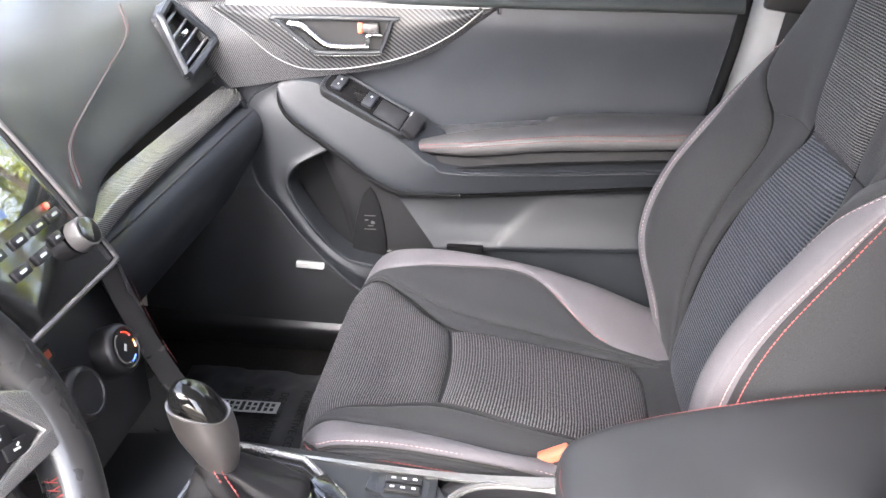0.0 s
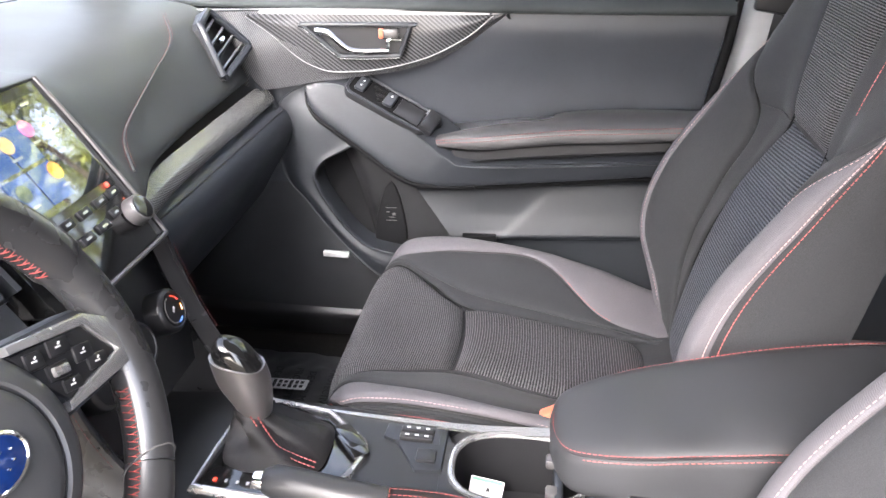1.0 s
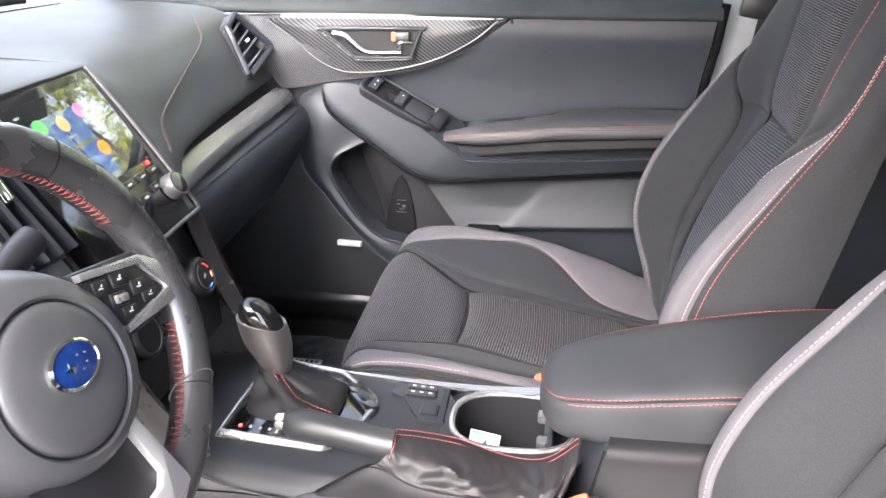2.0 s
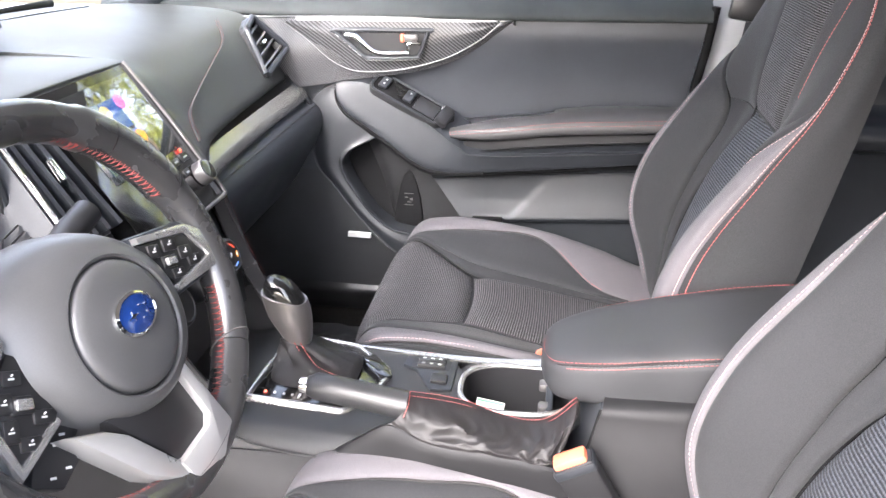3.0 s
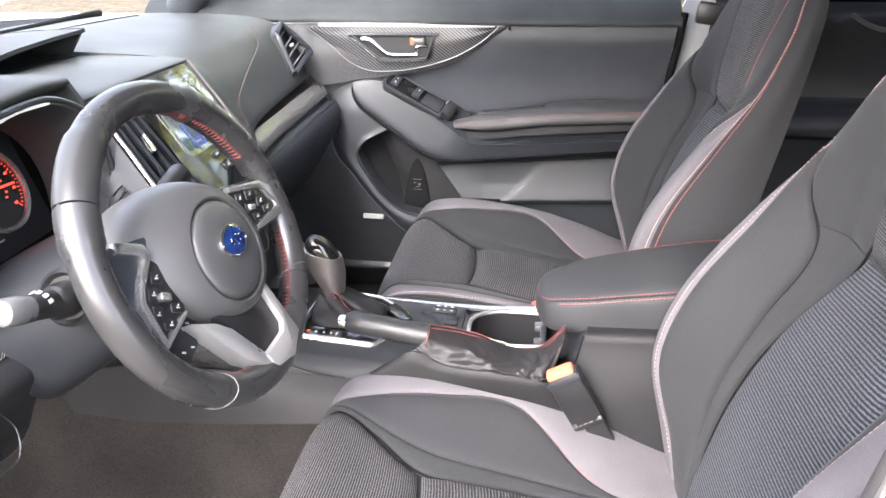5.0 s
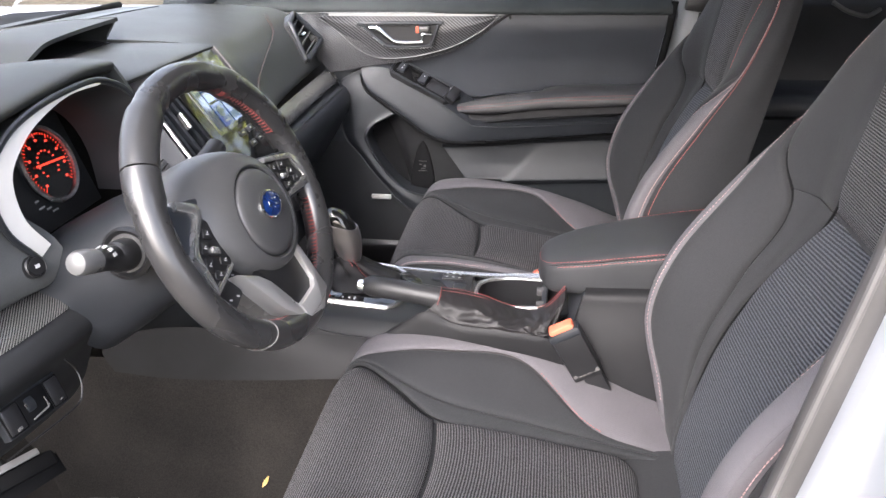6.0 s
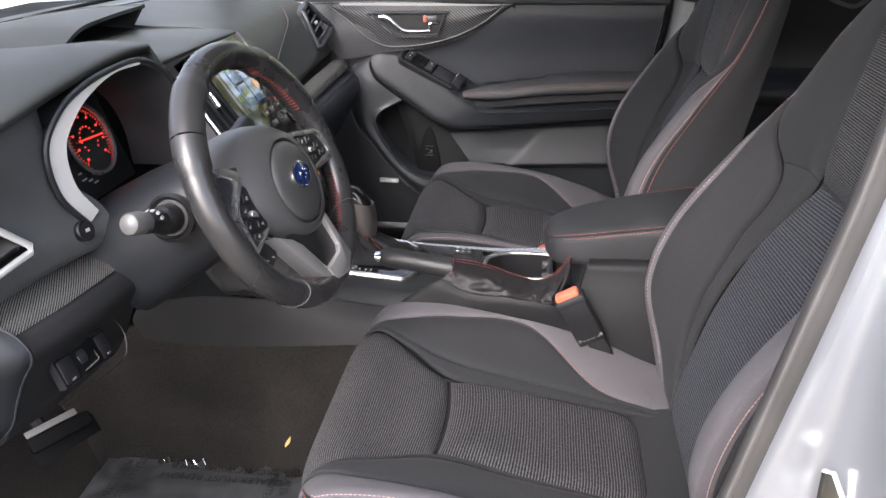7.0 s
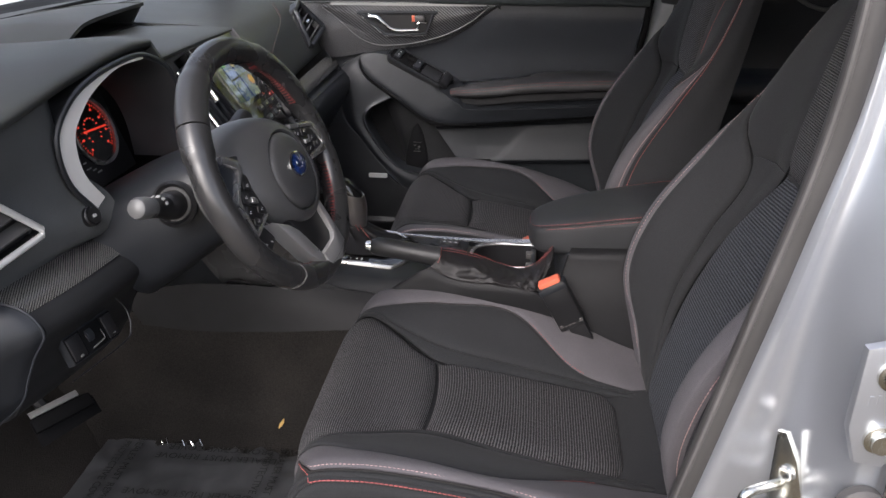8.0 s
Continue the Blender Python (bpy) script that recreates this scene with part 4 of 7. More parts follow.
inner = part("trim_field", sheet(g, 0.006), CARBON_L, door, "striped carbon-look trim")
part("trim_line", tube(cr([np.array(p) + (0, -0.0045, 0) for p in LIP], 60), 0.0010, 8), TRIM_SILVER, inner, "thin silver line")
part("top_strip", sheet(net([[np.array(p) + (0, -0.002, 0.002) for p in TOP[2:]], [np.array(p) + (0, -0.003, -0.001 - 0.009 * math.sin(math.pi * (0.1 + 0.9 * k / 6))) for k, p in enumerate(TOP[2:])]], 40, 4), 0.004), TRIM_SILVER, inner, "silver strip along the sill")
part("upper_line", tube(cr([np.array(p) + (0, -0.003, 0.0035) for p in TOP], 50), 0.0010, 8), TRIM_SILVER, inner)
# inner handle
HO = [(-0.112, 0.7525), (-0.085, 0.729), (-0.060, 0.708), (-0.045, 0.702), (0.040, 0.703), (0.050, 0.709), (0.066, 0.7495), (0.062, 0.7535), (-0.106, 0.7555)]
HM = axes((0, 0.707, 0), (1, 0.10, 0), (0, 0, 1))
hnd = part("handle_bezel", tube(cr([HM @ Vector((x, z, 0.003)) for x, z in HO + HO[:1]], 60), 0.0045, 8), PLASTIC_HARD, door, "dark handle bezel")
part("bezel_line", tube(cr([HM @ Vector((x, z - 0.004, 0.005)) for x, z in HO[:6]], 40), 0.0013, 6), SILVER, hnd)
part("bowl", slab([(x * 0.97, 0.729 + (z - 0.729) * 0.94) for x, z in HO], HM @ pose(0, 0, -0.0005), 0.004, 0.0), PLASTIC_DEEP, hnd)
part("lever", tube(cr([HM @ Vector(p) for p in ((-0.092, 0.746, 0.007), (-0.072, 0.744, 0.012), (-0.058, 0.732, 0.013), (-0.038, 0.716, 0.012), (-0.015, 0.712, 0.011), (0.030, 0.7125, 0.010))], 30), [0.0058 - 0.0016 * k / 30 + 0.0008 * math.sin(k / 30 * 3.1) for k in range(31)], 10), CHROME, hnd, "chrome pull lever")
part("lever_hook", tube(cr([HM @ Vector(p) for p in ((0.024, 0.712, 0.010), (0.029, 0.720, 0.011), (0.030, 0.730, 0.011), (0.052, 0.730, 0.011))], 12), 0.0032, 8), CHROME, hnd)
part("lock_tab", block(HM @ pose(0.034, 0.741, 0.008), 0.026, 0.014, 0.010, 0.003), GUNMETAL, hnd, "grey lock tab")
part("lock_mark", block(HM @ pose(0.018, 0.741, 0.008), 0.008, 0.016, 0.010, 0.002), ORANGE, hnd, "orange unlocked mark")
# armrest pod with window switches
PA = [(-0.125, 0.742, 0.662), (-0.085, 0.742, 0.666), (-0.045, 0.740, 0.664), (0.0, 0.737, 0.645), (0.055, 0.733, 0.622), (0.113, 0.730, 0.597), (0.145, 0.728, 0.575), (0.19, 0.726, 0.566), (0.478, 0.726, 0.580), (0.565, 0.726, 0.588)]
PB = [(-0.120, 0.712, 0.654), (-0.085, 0.708, 0.654), (-0.050, 0.704, 0.648), (-0.005, 0.695, 0.621), (0.045, 0.685, 0.592), (0.101, 0.670, 0.557), (0.133, 0.656, 0.539), (0.189, 0.650, 0.527), (0.478, 0.650, 0.542), (0.565, 0.650, 0.550)]
PC = [(-0.121, 0.704, 0.641), (-0.117, 0.699, 0.620), (-0.100, 0.694, 0.597), (-0.060, 0.688, 0.570), (-0.010, 0.680, 0.537), (0.040, 0.671, 0.504), (0.090, 0.665, 0.488), (0.183, 0.662, 0.490), (0.481, 0.664, 0.516), (0.565, 0.664, 0.523)]
off = lambda row, d: [np.array(p) + np.array(d) for p in row]
mixed = lambda r1, r2, w: [np.array(p) * (1 - w) + np.array(q) * w for p, q in zip(r1, r2)]
gpod = net([PA, mixed(PA, PB, 0.85), PB, mixed(PB, PC, 0.10), mixed(PB, PC, 0.55), mixed(PB, PC, 0.93), off(PC, (0, 0.006, -0.003)), off(PC, (0, 0.030, -0.006)), off(PC, (0, 0.055, -0.004))], 72, 48)
part("armrest_body", sheet(gpod, 0.006), PLASTIC_HARD, door, "dark grey armrest moulding")
ca, cb_ = cr(PA, 90), cr(PB, 90)


def podtop(s, w, lift=0.0):
    """A point on the pod's top: s along it (0 to 9), w from the window to its edge."""
    k = int(round(s * 10))
    p, q = Vector(ca[k]), Vector(cb_[k])
    return tuple(p.lerp(q, w) + Vector((0.28, -0.42, 0.86)) * lift)


PNL = axes((0.034, 0.707, 0.6165), (0.155, -0.024, -0.078), (0.010, 0.05, 0.030))


def capsule(l, w, r, cut_=0.0):
    """A long rounded outline; cut_ slants its rear end."""
    out = []
    for cx, cy, a0 in ((l - r, w - r, 0), (-l + r, w - r, 90), (-l + r, -w + r, 180), (l - r - cut_, -w + r, 270)):
        out += [(cx + r * math.cos(radians(a0 + k * 18)), cy + r * math.sin(radians(a0 + k * 18))) for k in range(6)]
    return out


swp = part("switch_panel", slab(capsule(0.090, 0.0275, 0.016, 0.016), PNL @ pose(0, 0, 0.004), 0.016, 0.003), PLASTIC_DEEP, door, "black window switch panel")
part("panel_rim", tube([PNL @ Vector((x, y, 0.0045)) for x, y in capsule(0.086, 0.0245, 0.014, 0.015)], 0.0026, 8, closed=True), PLASTIC_HARD, swp)
part("panel_floor", slab(capsule(0.083, 0.0215, 0.012, 0.014), PNL @ pose(0, 0, 0.0046), 0.002, 0), MATTE, swp)
part("pull_pocket", slab([(-0.050, 0.015), (-0.018, 0.012), (-0.018, -0.010), (-0.026, -0.014)], PNL @ pose(0, 0, 0.0052), 0.002, 0), PIANO, swp, "shallow pull pocket")
for x0, n in ((-0.064, 2), (-0.008, 1)):
    key = part("window_switch", block(PNL @ pose(x0, 0.001, 0.007, 0, -8, 0), 0.019, 0.030, 0.009, 0.003), PLASTIC_HARD, swp)
    sym = bmesh.new()
    for k in range(n):
        block(PNL @ pose(x0, 0.0060 - 0.011 * k, 0.0118, 0, -8, 0), 0.0030, 0.0030, 0.0006, 0, sym)
    part("symbol", sym, WHITE_INK, swp)
part("flat_cover", slab([(0.008, 0.018), (0.056, 0.018), (0.056, -0.018), (0.008, -0.018)], PNL @ pose(0, 0, 0.0062), 0.003, 0.001), PLASTIC_DEEP, swp)
part("pull_cup", block(PNL @ pose(0.072, -0.001, 0.009, 0, 14, 0), 0.026, 0.046, 0.016, 0.005), PLASTIC_DEEP, swp)
part("cup_edge", block(PNL @ pose(0.0615, 0.012, 0.016, 0, 14, 0), 0.006, 0.012, 0.003, 0.001), SILVER, swp)
part("edge_line", tube([np.array(podtop(s, 1.0, 0.0006)) for s in np.linspace(2.2, 6.5, 44)], 0.0012, 6), PLASTIC_HARD, swp)
# armrest pad with stitching
ap = [[(0.118, 0.700, 0.567), (0.2, 0.712, 0.580), (0.30, 0.722, 0.594), (0.325, 0.725, 0.606), (0.42, 0.73, 0.613), (0.565, 0.735, 0.613)],
      [(0.114, 0.684, 0.572), (0.2, 0.680, 0.590), (0.30, 0.680, 0.603), (0.35, 0.682, 0.611), (0.42, 0.682, 0.615), (0.565, 0.684, 0.618)],
      [(0.112, 0.672, 0.567), (0.2, 0.654, 0.582), (0.30, 0.648, 0.596), (0.35, 0.648, 0.601), (0.42, 0.648, 0.604), (0.565, 0.650, 0.610)],
      [(0.116, 0.668, 0.556), (0.2, 0.648, 0.563), (0.30, 0.642, 0.576), (0.35, 0.642, 0.580), (0.42, 0.642, 0.583), (0.565, 0.644, 0.590)],
      [(0.125, 0.690, 0.548), (0.2, 0.665, 0.553), (0.30, 0.660, 0.566), (0.35, 0.660, 0.570), (0.42, 0.660, 0.573), (0.565, 0.662, 0.580)]]
gp = net(ap, 50, 26)
pad = part("armrest_pad", sheet(gp, 0.006, 0.002), CLOTH_GREY, door, "padded armrest in grey vinyl")
pad.data.materials[0] = mat("armrest_vinyl", (0.0380, 0.0370, 0.0375), 0.5, grain=0.2, scale=800)
for j, m_ in ((14, THREAD_DEEP), (16, THREAD_DEEP)):
    row = [gp[j, i] + np.array((0, -0.0015, 0.0008)) for i in range(51)]
    part("stitching", stitches(row, 0.006, 0.0045, 0.0007), m_, pad, "red stitching")
low = [[(0.14, 0.672, 0.548), (0.30, 0.664, 0.566), (0.56, 0.664, 0.582)], [(0.15, 0.668, 0.530), (0.30, 0.660, 0.548), (0.56, 0.660, 0.566)]]
# same plastic as the armrest body, darkened for shade
part("armrest_insert", sheet(net(low, 20, 4), 0.01), SHADED_SIDE, pad)
part("pad_gap", tube(cr([(0.130, 0.676, 0.5495), (0.2, 0.6585, 0.5545), (0.30, 0.654, 0.5675), (0.42, 0.654, 0.5745), (0.565, 0.656, 0.5815)], 40), 0.0016, 6), MATTE, pad)
part("insert_gap", tube(cr([(0.150, 0.664, 0.5285), (0.30, 0.656, 0.5465), (0.56, 0.656, 0.5645)], 40), 0.0020, 6), MATTE, pad)
# lower panel: bright upper edge, ridge, pocket, speaker
lx = tuple(np.linspace(0.070, 0.56, 29))


def low_row(zl, zr, y, skew):
    """A level line of the lower panel, its front end moved back by skew."""
    return [(x + skew * max(0, 1 - (x - 0.07) / 0.16), y + 0.004 * (x - 0.07) / 0.49, zl + (zr - zl) * (x - 0.07) / 0.49) for x in lx]


lp = [low_row(*r) for r in ((0.474, 0.508, 0.722, 0.0), (0.472, 0.504, 0.702, 0.0), (0.468, 0.500, 0.6985, 0.001), (0.463, 0.495, 0.701, 0.003), (0.458, 0.490, 0.705, 0.006),
      (0.436, 0.462, 0.702, 0.022), (0.412, 0.432, 0.697, 0.040), (0.386, 0.404, 0.690, 0.060), (0.376, 0.394, 0.688, 0.066), (0.370, 0.387, 0.692, 0.070),
      (0.362, 0.378, 0.704, 0.074), (0.300, 0.312, 0.704, 0.08), (0.210, 0.220, 0.698, 0.08))]
gl_low = net(lp, 120, 72)
# a slanting crease: the panel steps out behind it
off_line = gl_low[:, :, 0] - (0.226 + 0.92 * (gl_low[:, :, 2] - 0.375))
gl_low[:, :, 1] += 0.006 / (1 + np.exp(off_line / 0.0035)) * np.clip((gl_low[:, :, 2] - 0.368) / 0.02, 0, 1) * np.clip((0.470 - gl_low[:, :, 2]) / 0.05, 0, 1) * np.clip((gl_low[:, :, 0] - 0.12) / 0.06, 0, 1)
part("lower_panel", sheet(gl_low, 0.008), mat("door_lower_plastic", (0.0140, 0.0158, 0.0186), 0.46, grain=0.14, scale=1000, var=0.18, speck=0.4, spec=0.4), door)
rc = [[(-0.13, 0.760, 0.62), (0.0, 0.758, 0.56), (0.10, 0.756, 0.50), (0.20, 0.752, 0.48)], [(-0.125, 0.752, 0.50), (-0.02, 0.757, 0.48), (0.10, 0.757, 0.46), (0.20, 0.752, 0.44)], [(-0.11, 0.738, 0.42), (-0.02, 0.747, 0.40), (0.10, 0.747, 0.38), (0.20, 0.746, 0.38)], [(-0.09, 0.715, 0.36), (0.0, 0.722, 0.34), (0.12, 0.722, 0.33), (0.20, 0.726, 0.33)]]
# pocket and its wall are coloured near black for the shade inside
part("pocket", sheet(net(rc, 30, 16), 0.006), MATTE, door, "deep door pocket with its shade put in as matte black")
wedge = [[(-0.070, 0.742, 0.53), (-0.040, 0.741, 0.45), (-0.015, 0.728, 0.37), (-0.005, 0.715, 0.33)], [(-0.045, 0.728, 0.545), (-0.012, 0.726, 0.46), (0.004, 0.716, 0.38), (0.012, 0.706, 0.33)], [(0.02, 0.730, 0.53), (0.05, 0.728, 0.46), (0.075, 0.722, 0.39), (0.085, 0.712, 0.33)], [(0.09, 0.738, 0.50), (0.12, 0.738, 0.44), (0.145, 0.734, 0.38), (0.16, 0.724, 0.33)]]
part("pocket_wall", sheet(net(wedge, 24, 24), 0.006), SHADED_SIDE, door)
ov = [(0.020 + sx * w, z) for sx, rng in ((1, (0, 1, 2, 3, 4, 5)), (-1, (5, 4, 3, 2, 1))) for w, z in [((0.0015, 0.466), (0.011, 0.452), (0.018, 0.432), (0.025, 0.402), (0.030, 0.370), (0.031, 0.335))[k] for k in rng]]
OVM = axes((0.0, 0.7165, 0.0), (1, 0, 0), (0, 0.16, 1))
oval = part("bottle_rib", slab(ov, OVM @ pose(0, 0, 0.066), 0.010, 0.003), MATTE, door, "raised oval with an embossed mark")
bars = bmesh.new()
for dx, dz, w, h in ((0, 0.012, 0.020, 0.0012), (0, -0.012, 0.020, 0.0012), (-0.006, 0.004, 0.006, 0.002), (0.005, 0.0, 0.006, 0.005), (0.001, -0.006, 0.010, 0.0015)):
    block(OVM @ pose(0.021 + dx, 0.402 + dz, 0.0665), w, h, 0.001, 0, bars)
part("embossing", bars, RUBBER, oval)
part("pocket_clip", block(pose(0.058, 0.690, 0.356, 8, 0, 0), 0.009, 0.010, 0.026, 0.003), SILVER, door)
# moulded front panel whose edge runs round the pocket and over the speaker
fa = [(-0.122, 0.716, 0.650), (-0.170, 0.706, 0.618), (-0.183, 0.700, 0.550), (-0.173, 0.694, 0.497), (-0.159, 0.690, 0.469), (-0.134, 0.687, 0.443), (-0.098, 0.682, 0.396), (-0.051, 0.675, 0.346), (0.007, 0.668, 0.297), (0.070, 0.667, 0.284), (0.18, 0.69, 0.284)]
fb = [(-0.020, 0.706, 0.552), (-0.060, 0.698, 0.533), (-0.095, 0.690, 0.515), (-0.111, 0.686, 0.491), (-0.105, 0.684, 0.464), (-0.086, 0.681, 0.431), (-0.055, 0.677, 0.390), (-0.020, 0.671, 0.362), (0.020, 0.668, 0.351), (0.080, 0.667, 0.345), (0.18, 0.69, 0.335)]
gf = net([off(fa, (0, 0.014, -0.002)), fa, mixed(fa, fb, 0.12), off(mixed(fa, fb, 0.5), (0, -0.005, 0)), mixed(fa, fb, 0.88), fb, off(fb, (0.003, 0.012, 0.001)), off(fb, (0.004, 0.050, 0.002))], 80, 40)
part("pocket_lip", sheet(gf, 0.005), PLASTIC_HARD, door, "moulded lip round the pocket")
# shade under the armrest, put in as a matte black bar and sheet
part("pod_gap", tube(cr(off(PC[:8], (-0.002, 0.004, -0.005)), 60), [0.0015 + 0.0035 * min(1, k / 25) for k in range(61)], 8), MATTE, door, "black bar standing in for the shade line under the armrest")
part("pod_recess", sheet(net([off(PC[6:], (0, 0.004, -0.004)), off(PC[6:], (0, 0.010, -0.012)), off(PC[6:], (0, 0.030, -0.016))], 40, 4), 0.003), MATTE, door, "black sheet standing in for the shade under the armrest")
part("pull_slot", block(pose(0.188, 0.690, 0.3775), 0.062, 0.010, 0.015, 0.002), MATTE, door, "black slot beside the pocket")
g = net([[(-0.42, 0.71, 0.64), (-0.34, 0.709, 0.645), (-0.120, 0.717, 0.655)], [(-0.42, 0.71, 0.55), (-0.34, 0.705, 0.55), (-0.178, 0.703, 0.552)], [(-0.42, 0.71, 0.46), (-0.34, 0.70, 0.47), (-0.162, 0.695, 0.472)]], 16, 14)
part("front_panel", sheet(g, 0.006), PLASTIC, door)
g = net([[(-0.40, 0.716, 0.47), (-0.27, 0.706, 0.485), (-0.19, 0.703, 0.490), (-0.13, 0.698, 0.455)], [(-0.40, 0.710, 0.38), (-0.25, 0.700, 0.40), (-0.16, 0.698, 0.40), (-0.08, 0.690, 0.375)], [(-0.40, 0.706, 0.30), (-0.25, 0.696, 0.31), (-0.12, 0.694, 0.315), (-0.01, 0.682, 0.302)], [(-0.40, 0.70, 0.21), (-0.25, 0.696, 0.21), (-0.10, 0.694, 0.21), (0.20, 0.696, 0.21)]], 26, 22)
spk = part("speaker_grille", sheet(g, 0.006), mat("speaker_mesh", (0.020, 0.021, 0.023), 0.7, grain=0.8, scale=600), door, "black speaker grille")
part("speaker_badge", block(axes((-0.081, 0.683, 0.335), (0.05, -0.006, 0.001), (0, 0.05, 1)), 0.050, 0.011, 0.010, 0.0018), FRAME, spk, "silver blank badge")
part("lower_edge", sheet(net([[(-0.45, 0.70, 0.225), (-0.2, 0.690, 0.218), (0.1, 0.688, 0.214), (0.42, 0.69, 0.22)], [(-0.45, 0.69, 0.20), (-0.2, 0.680, 0.198), (0.1, 0.680, 0.196), (0.42, 0.685, 0.20)], [(-0.45, 0.71, 0.15), (-0.2, 0.70, 0.15), (0.1, 0.70, 0.15), (0.42, 0.70, 0.15)]], 20, 8), 0.008), PLASTIC_DEEP, door)

# ---------- dashboard ----------
dash = thing("dashboard", (-0.5, 0, 0.5), "dark grey moulded dashboard with red stitching and carbon-look trim", "dashboard")
# padded skin of the passenger side
secs = []
for y, pr in ((0.675, ((-0.80, 0.785), (-0.55, 0.802), (-0.37, 0.798), (-0.29, 0.785), (-0.258, 0.757), (-0.232, 0.705), (-0.214, 0.668), (-0.225, 0.655))),
              (0.56, ((-0.83, 0.785), (-0.57, 0.808), (-0.39, 0.803), (-0.295, 0.786), (-0.257, 0.755), (-0.228, 0.705), (-0.209, 0.667), (-0.222, 0.654))),
              (0.40, ((-0.85, 0.785), (-0.58, 0.812), (-0.40, 0.805), (-0.30, 0.786), (-0.253, 0.752), (-0.222, 0.703), (-0.202, 0.665), (-0.216, 0.652))),
              (0.25, ((-0.86, 0.785), (-0.60, 0.815), (-0.42, 0.807), (-0.30, 0.790), (-0.245, 0.755), (-0.211, 0.705), (-0.186, 0.664), (-0.202, 0.650))),
              (0.15, ((-0.87, 0.785), (-0.60, 0.815), (-0.43, 0.808), (-0.30, 0.800), (-0.240, 0.782), (-0.195, 0.730), (-0.150, 0.665), (-0.165, 0.650))),
              (0.128, ((-0.87, 0.785), (-0.60, 0.815), (-0.43, 0.808), (-0.30, 0.803), (-0.238, 0.792), (-0.196, 0.735), (-0.148, 0.668), (-0.160, 0.652)))):
    secs.append([(x, y, z) for x, z in pr])
gd = net(secs, 48, 40)
skin = part("passenger_skin", sheet(gd, 0.008), DASHSKIN, dash, "padded dark grey dash skin")
# centre and driver's top with brow over the instruments
secs = []
for y, pr in ((0.128, ((-0.87, 0.785), (-0.60, 0.812), (-0.45, 0.803), (-0.34, 0.803), (-0.250, 0.800), (-0.240, 0.793))),
              (0.0, ((-0.87, 0.785), (-0.60, 0.812), (-0.45, 0.803), (-0.35, 0.808), (-0.252, 0.803), (-0.242, 0.795))),
              (-0.125, ((-0.87, 0.785), (-0.60, 0.812), (-0.46, 0.804), (-0.36, 0.806), (-0.262, 0.800), (-0.252, 0.792))),
              (-0.165, ((-0.87, 0.785), (-0.60, 0.812), (-0.46, 0.806), (-0.36, 0.804), (-0.27, 0.796), (-0.262, 0.788)))):
    secs.append([(x, y, z) for x, z in pr])
part("centre_skin", sheet(net(secs, 30, 24), 0.008), DASHSKIN, dash)
secs = []
for y, pr in ((-0.172, ((-0.60, 0.812), (-0.45, 0.820), (-0.33, 0.830), (-0.268, 0.828), (-0.260, 0.818), (-0.275, 0.808))),
              (-0.26, ((-0.60, 0.818), (-0.45, 0.828), (-0.33, 0.838), (-0.266, 0.834), (-0.258, 0.823), (-0.275, 0.812))),
              (-0.40, ((-0.60, 0.818), (-0.45, 0.828), (-0.33, 0.834), (-0.264, 0.826), (-0.256, 0.814), (-0.275, 0.803))),
              (-0.55, ((-0.60, 0.812), (-0.45, 0.818), (-0.34, 0.819), (-0.268, 0.808), (-0.258, 0.796), (-0.275, 0.786))),
              (-0.72, ((-0.60, 0.79), (-0.46, 0.795), (-0.36, 0.790), (-0.29, 0.776), (-0.278, 0.765), (-0.29, 0.755)))):
    secs.append([(x, y, z) for x, z in pr])
part("instrument_brow", sheet(net(secs, 36, 30), 0.008), DASHSKIN, dash)
part("front_edge", sheet(net([[(-0.86, y, 0.783), (-0.74, y, 0.805), (-0.58, y, 0.812)] for y in (-0.72, -0.4, -0.165, 0)], 10, 10), 0.006), DASHSKIN, dash)
# brow's end wall towards the centre
part("brow_end", sheet(net([[(-0.60, -0.170, 0.812), (-0.45, -0.170, 0.820), (-0.33, -0.170, 0.830), (-0.262, -0.170, 0.826)], [(-0.60, -0.166, 0.795), (-0.45, -0.164, 0.795), (-0.33, -0.164, 0.792), (-0.240, -0.166, 0.785)]], 16, 4), 0.006, face=(-0.3, 1, 0.9)), DASHSKIN, dash)
# red stitched seam of the passenger skin
row = cr([(-0.30, 0.570, 0.788), (-0.266, 0.516, 0.765), (-0.247, 0.43, 0.745), (-0.233, 0.350, 0.728), (-0.219, 0.270, 0.714), (-0.200, 0.215, 0.703), (-0.182, 0.180, 0.695), (-0.164, 0.150, 0.684)], 90)


def onto(g, p, lift):
    """The point of a grid nearest to p, lifted towards the cabin."""
    d = np.linalg.norm(g.reshape(-1, 3) - p, axis=1)
    k = np.argsort(d)[:4]
    w = 1 / (d[k] + 1e-4)
    q = (g.reshape(-1, 3)[k] * w[:, None]).sum(0) / w.sum()
    return q + np.array((0.62, -0.2, 0.6)) * lift


seam = [onto(gd, p, 0.004) for p in row]
seam = list(cr(seam[::15], 90))
part("seam_welt", tube(seam, 0.0016, 6), DASHSKIN, skin)
for o in (-0.005, 0.005):
    part("stitching", stitches([p + np.array((0.0, o, 0.001)) for p in seam], 0.006, 0.0042, 0.0004), THREAD_DEEP, skin, "dull red stitching")
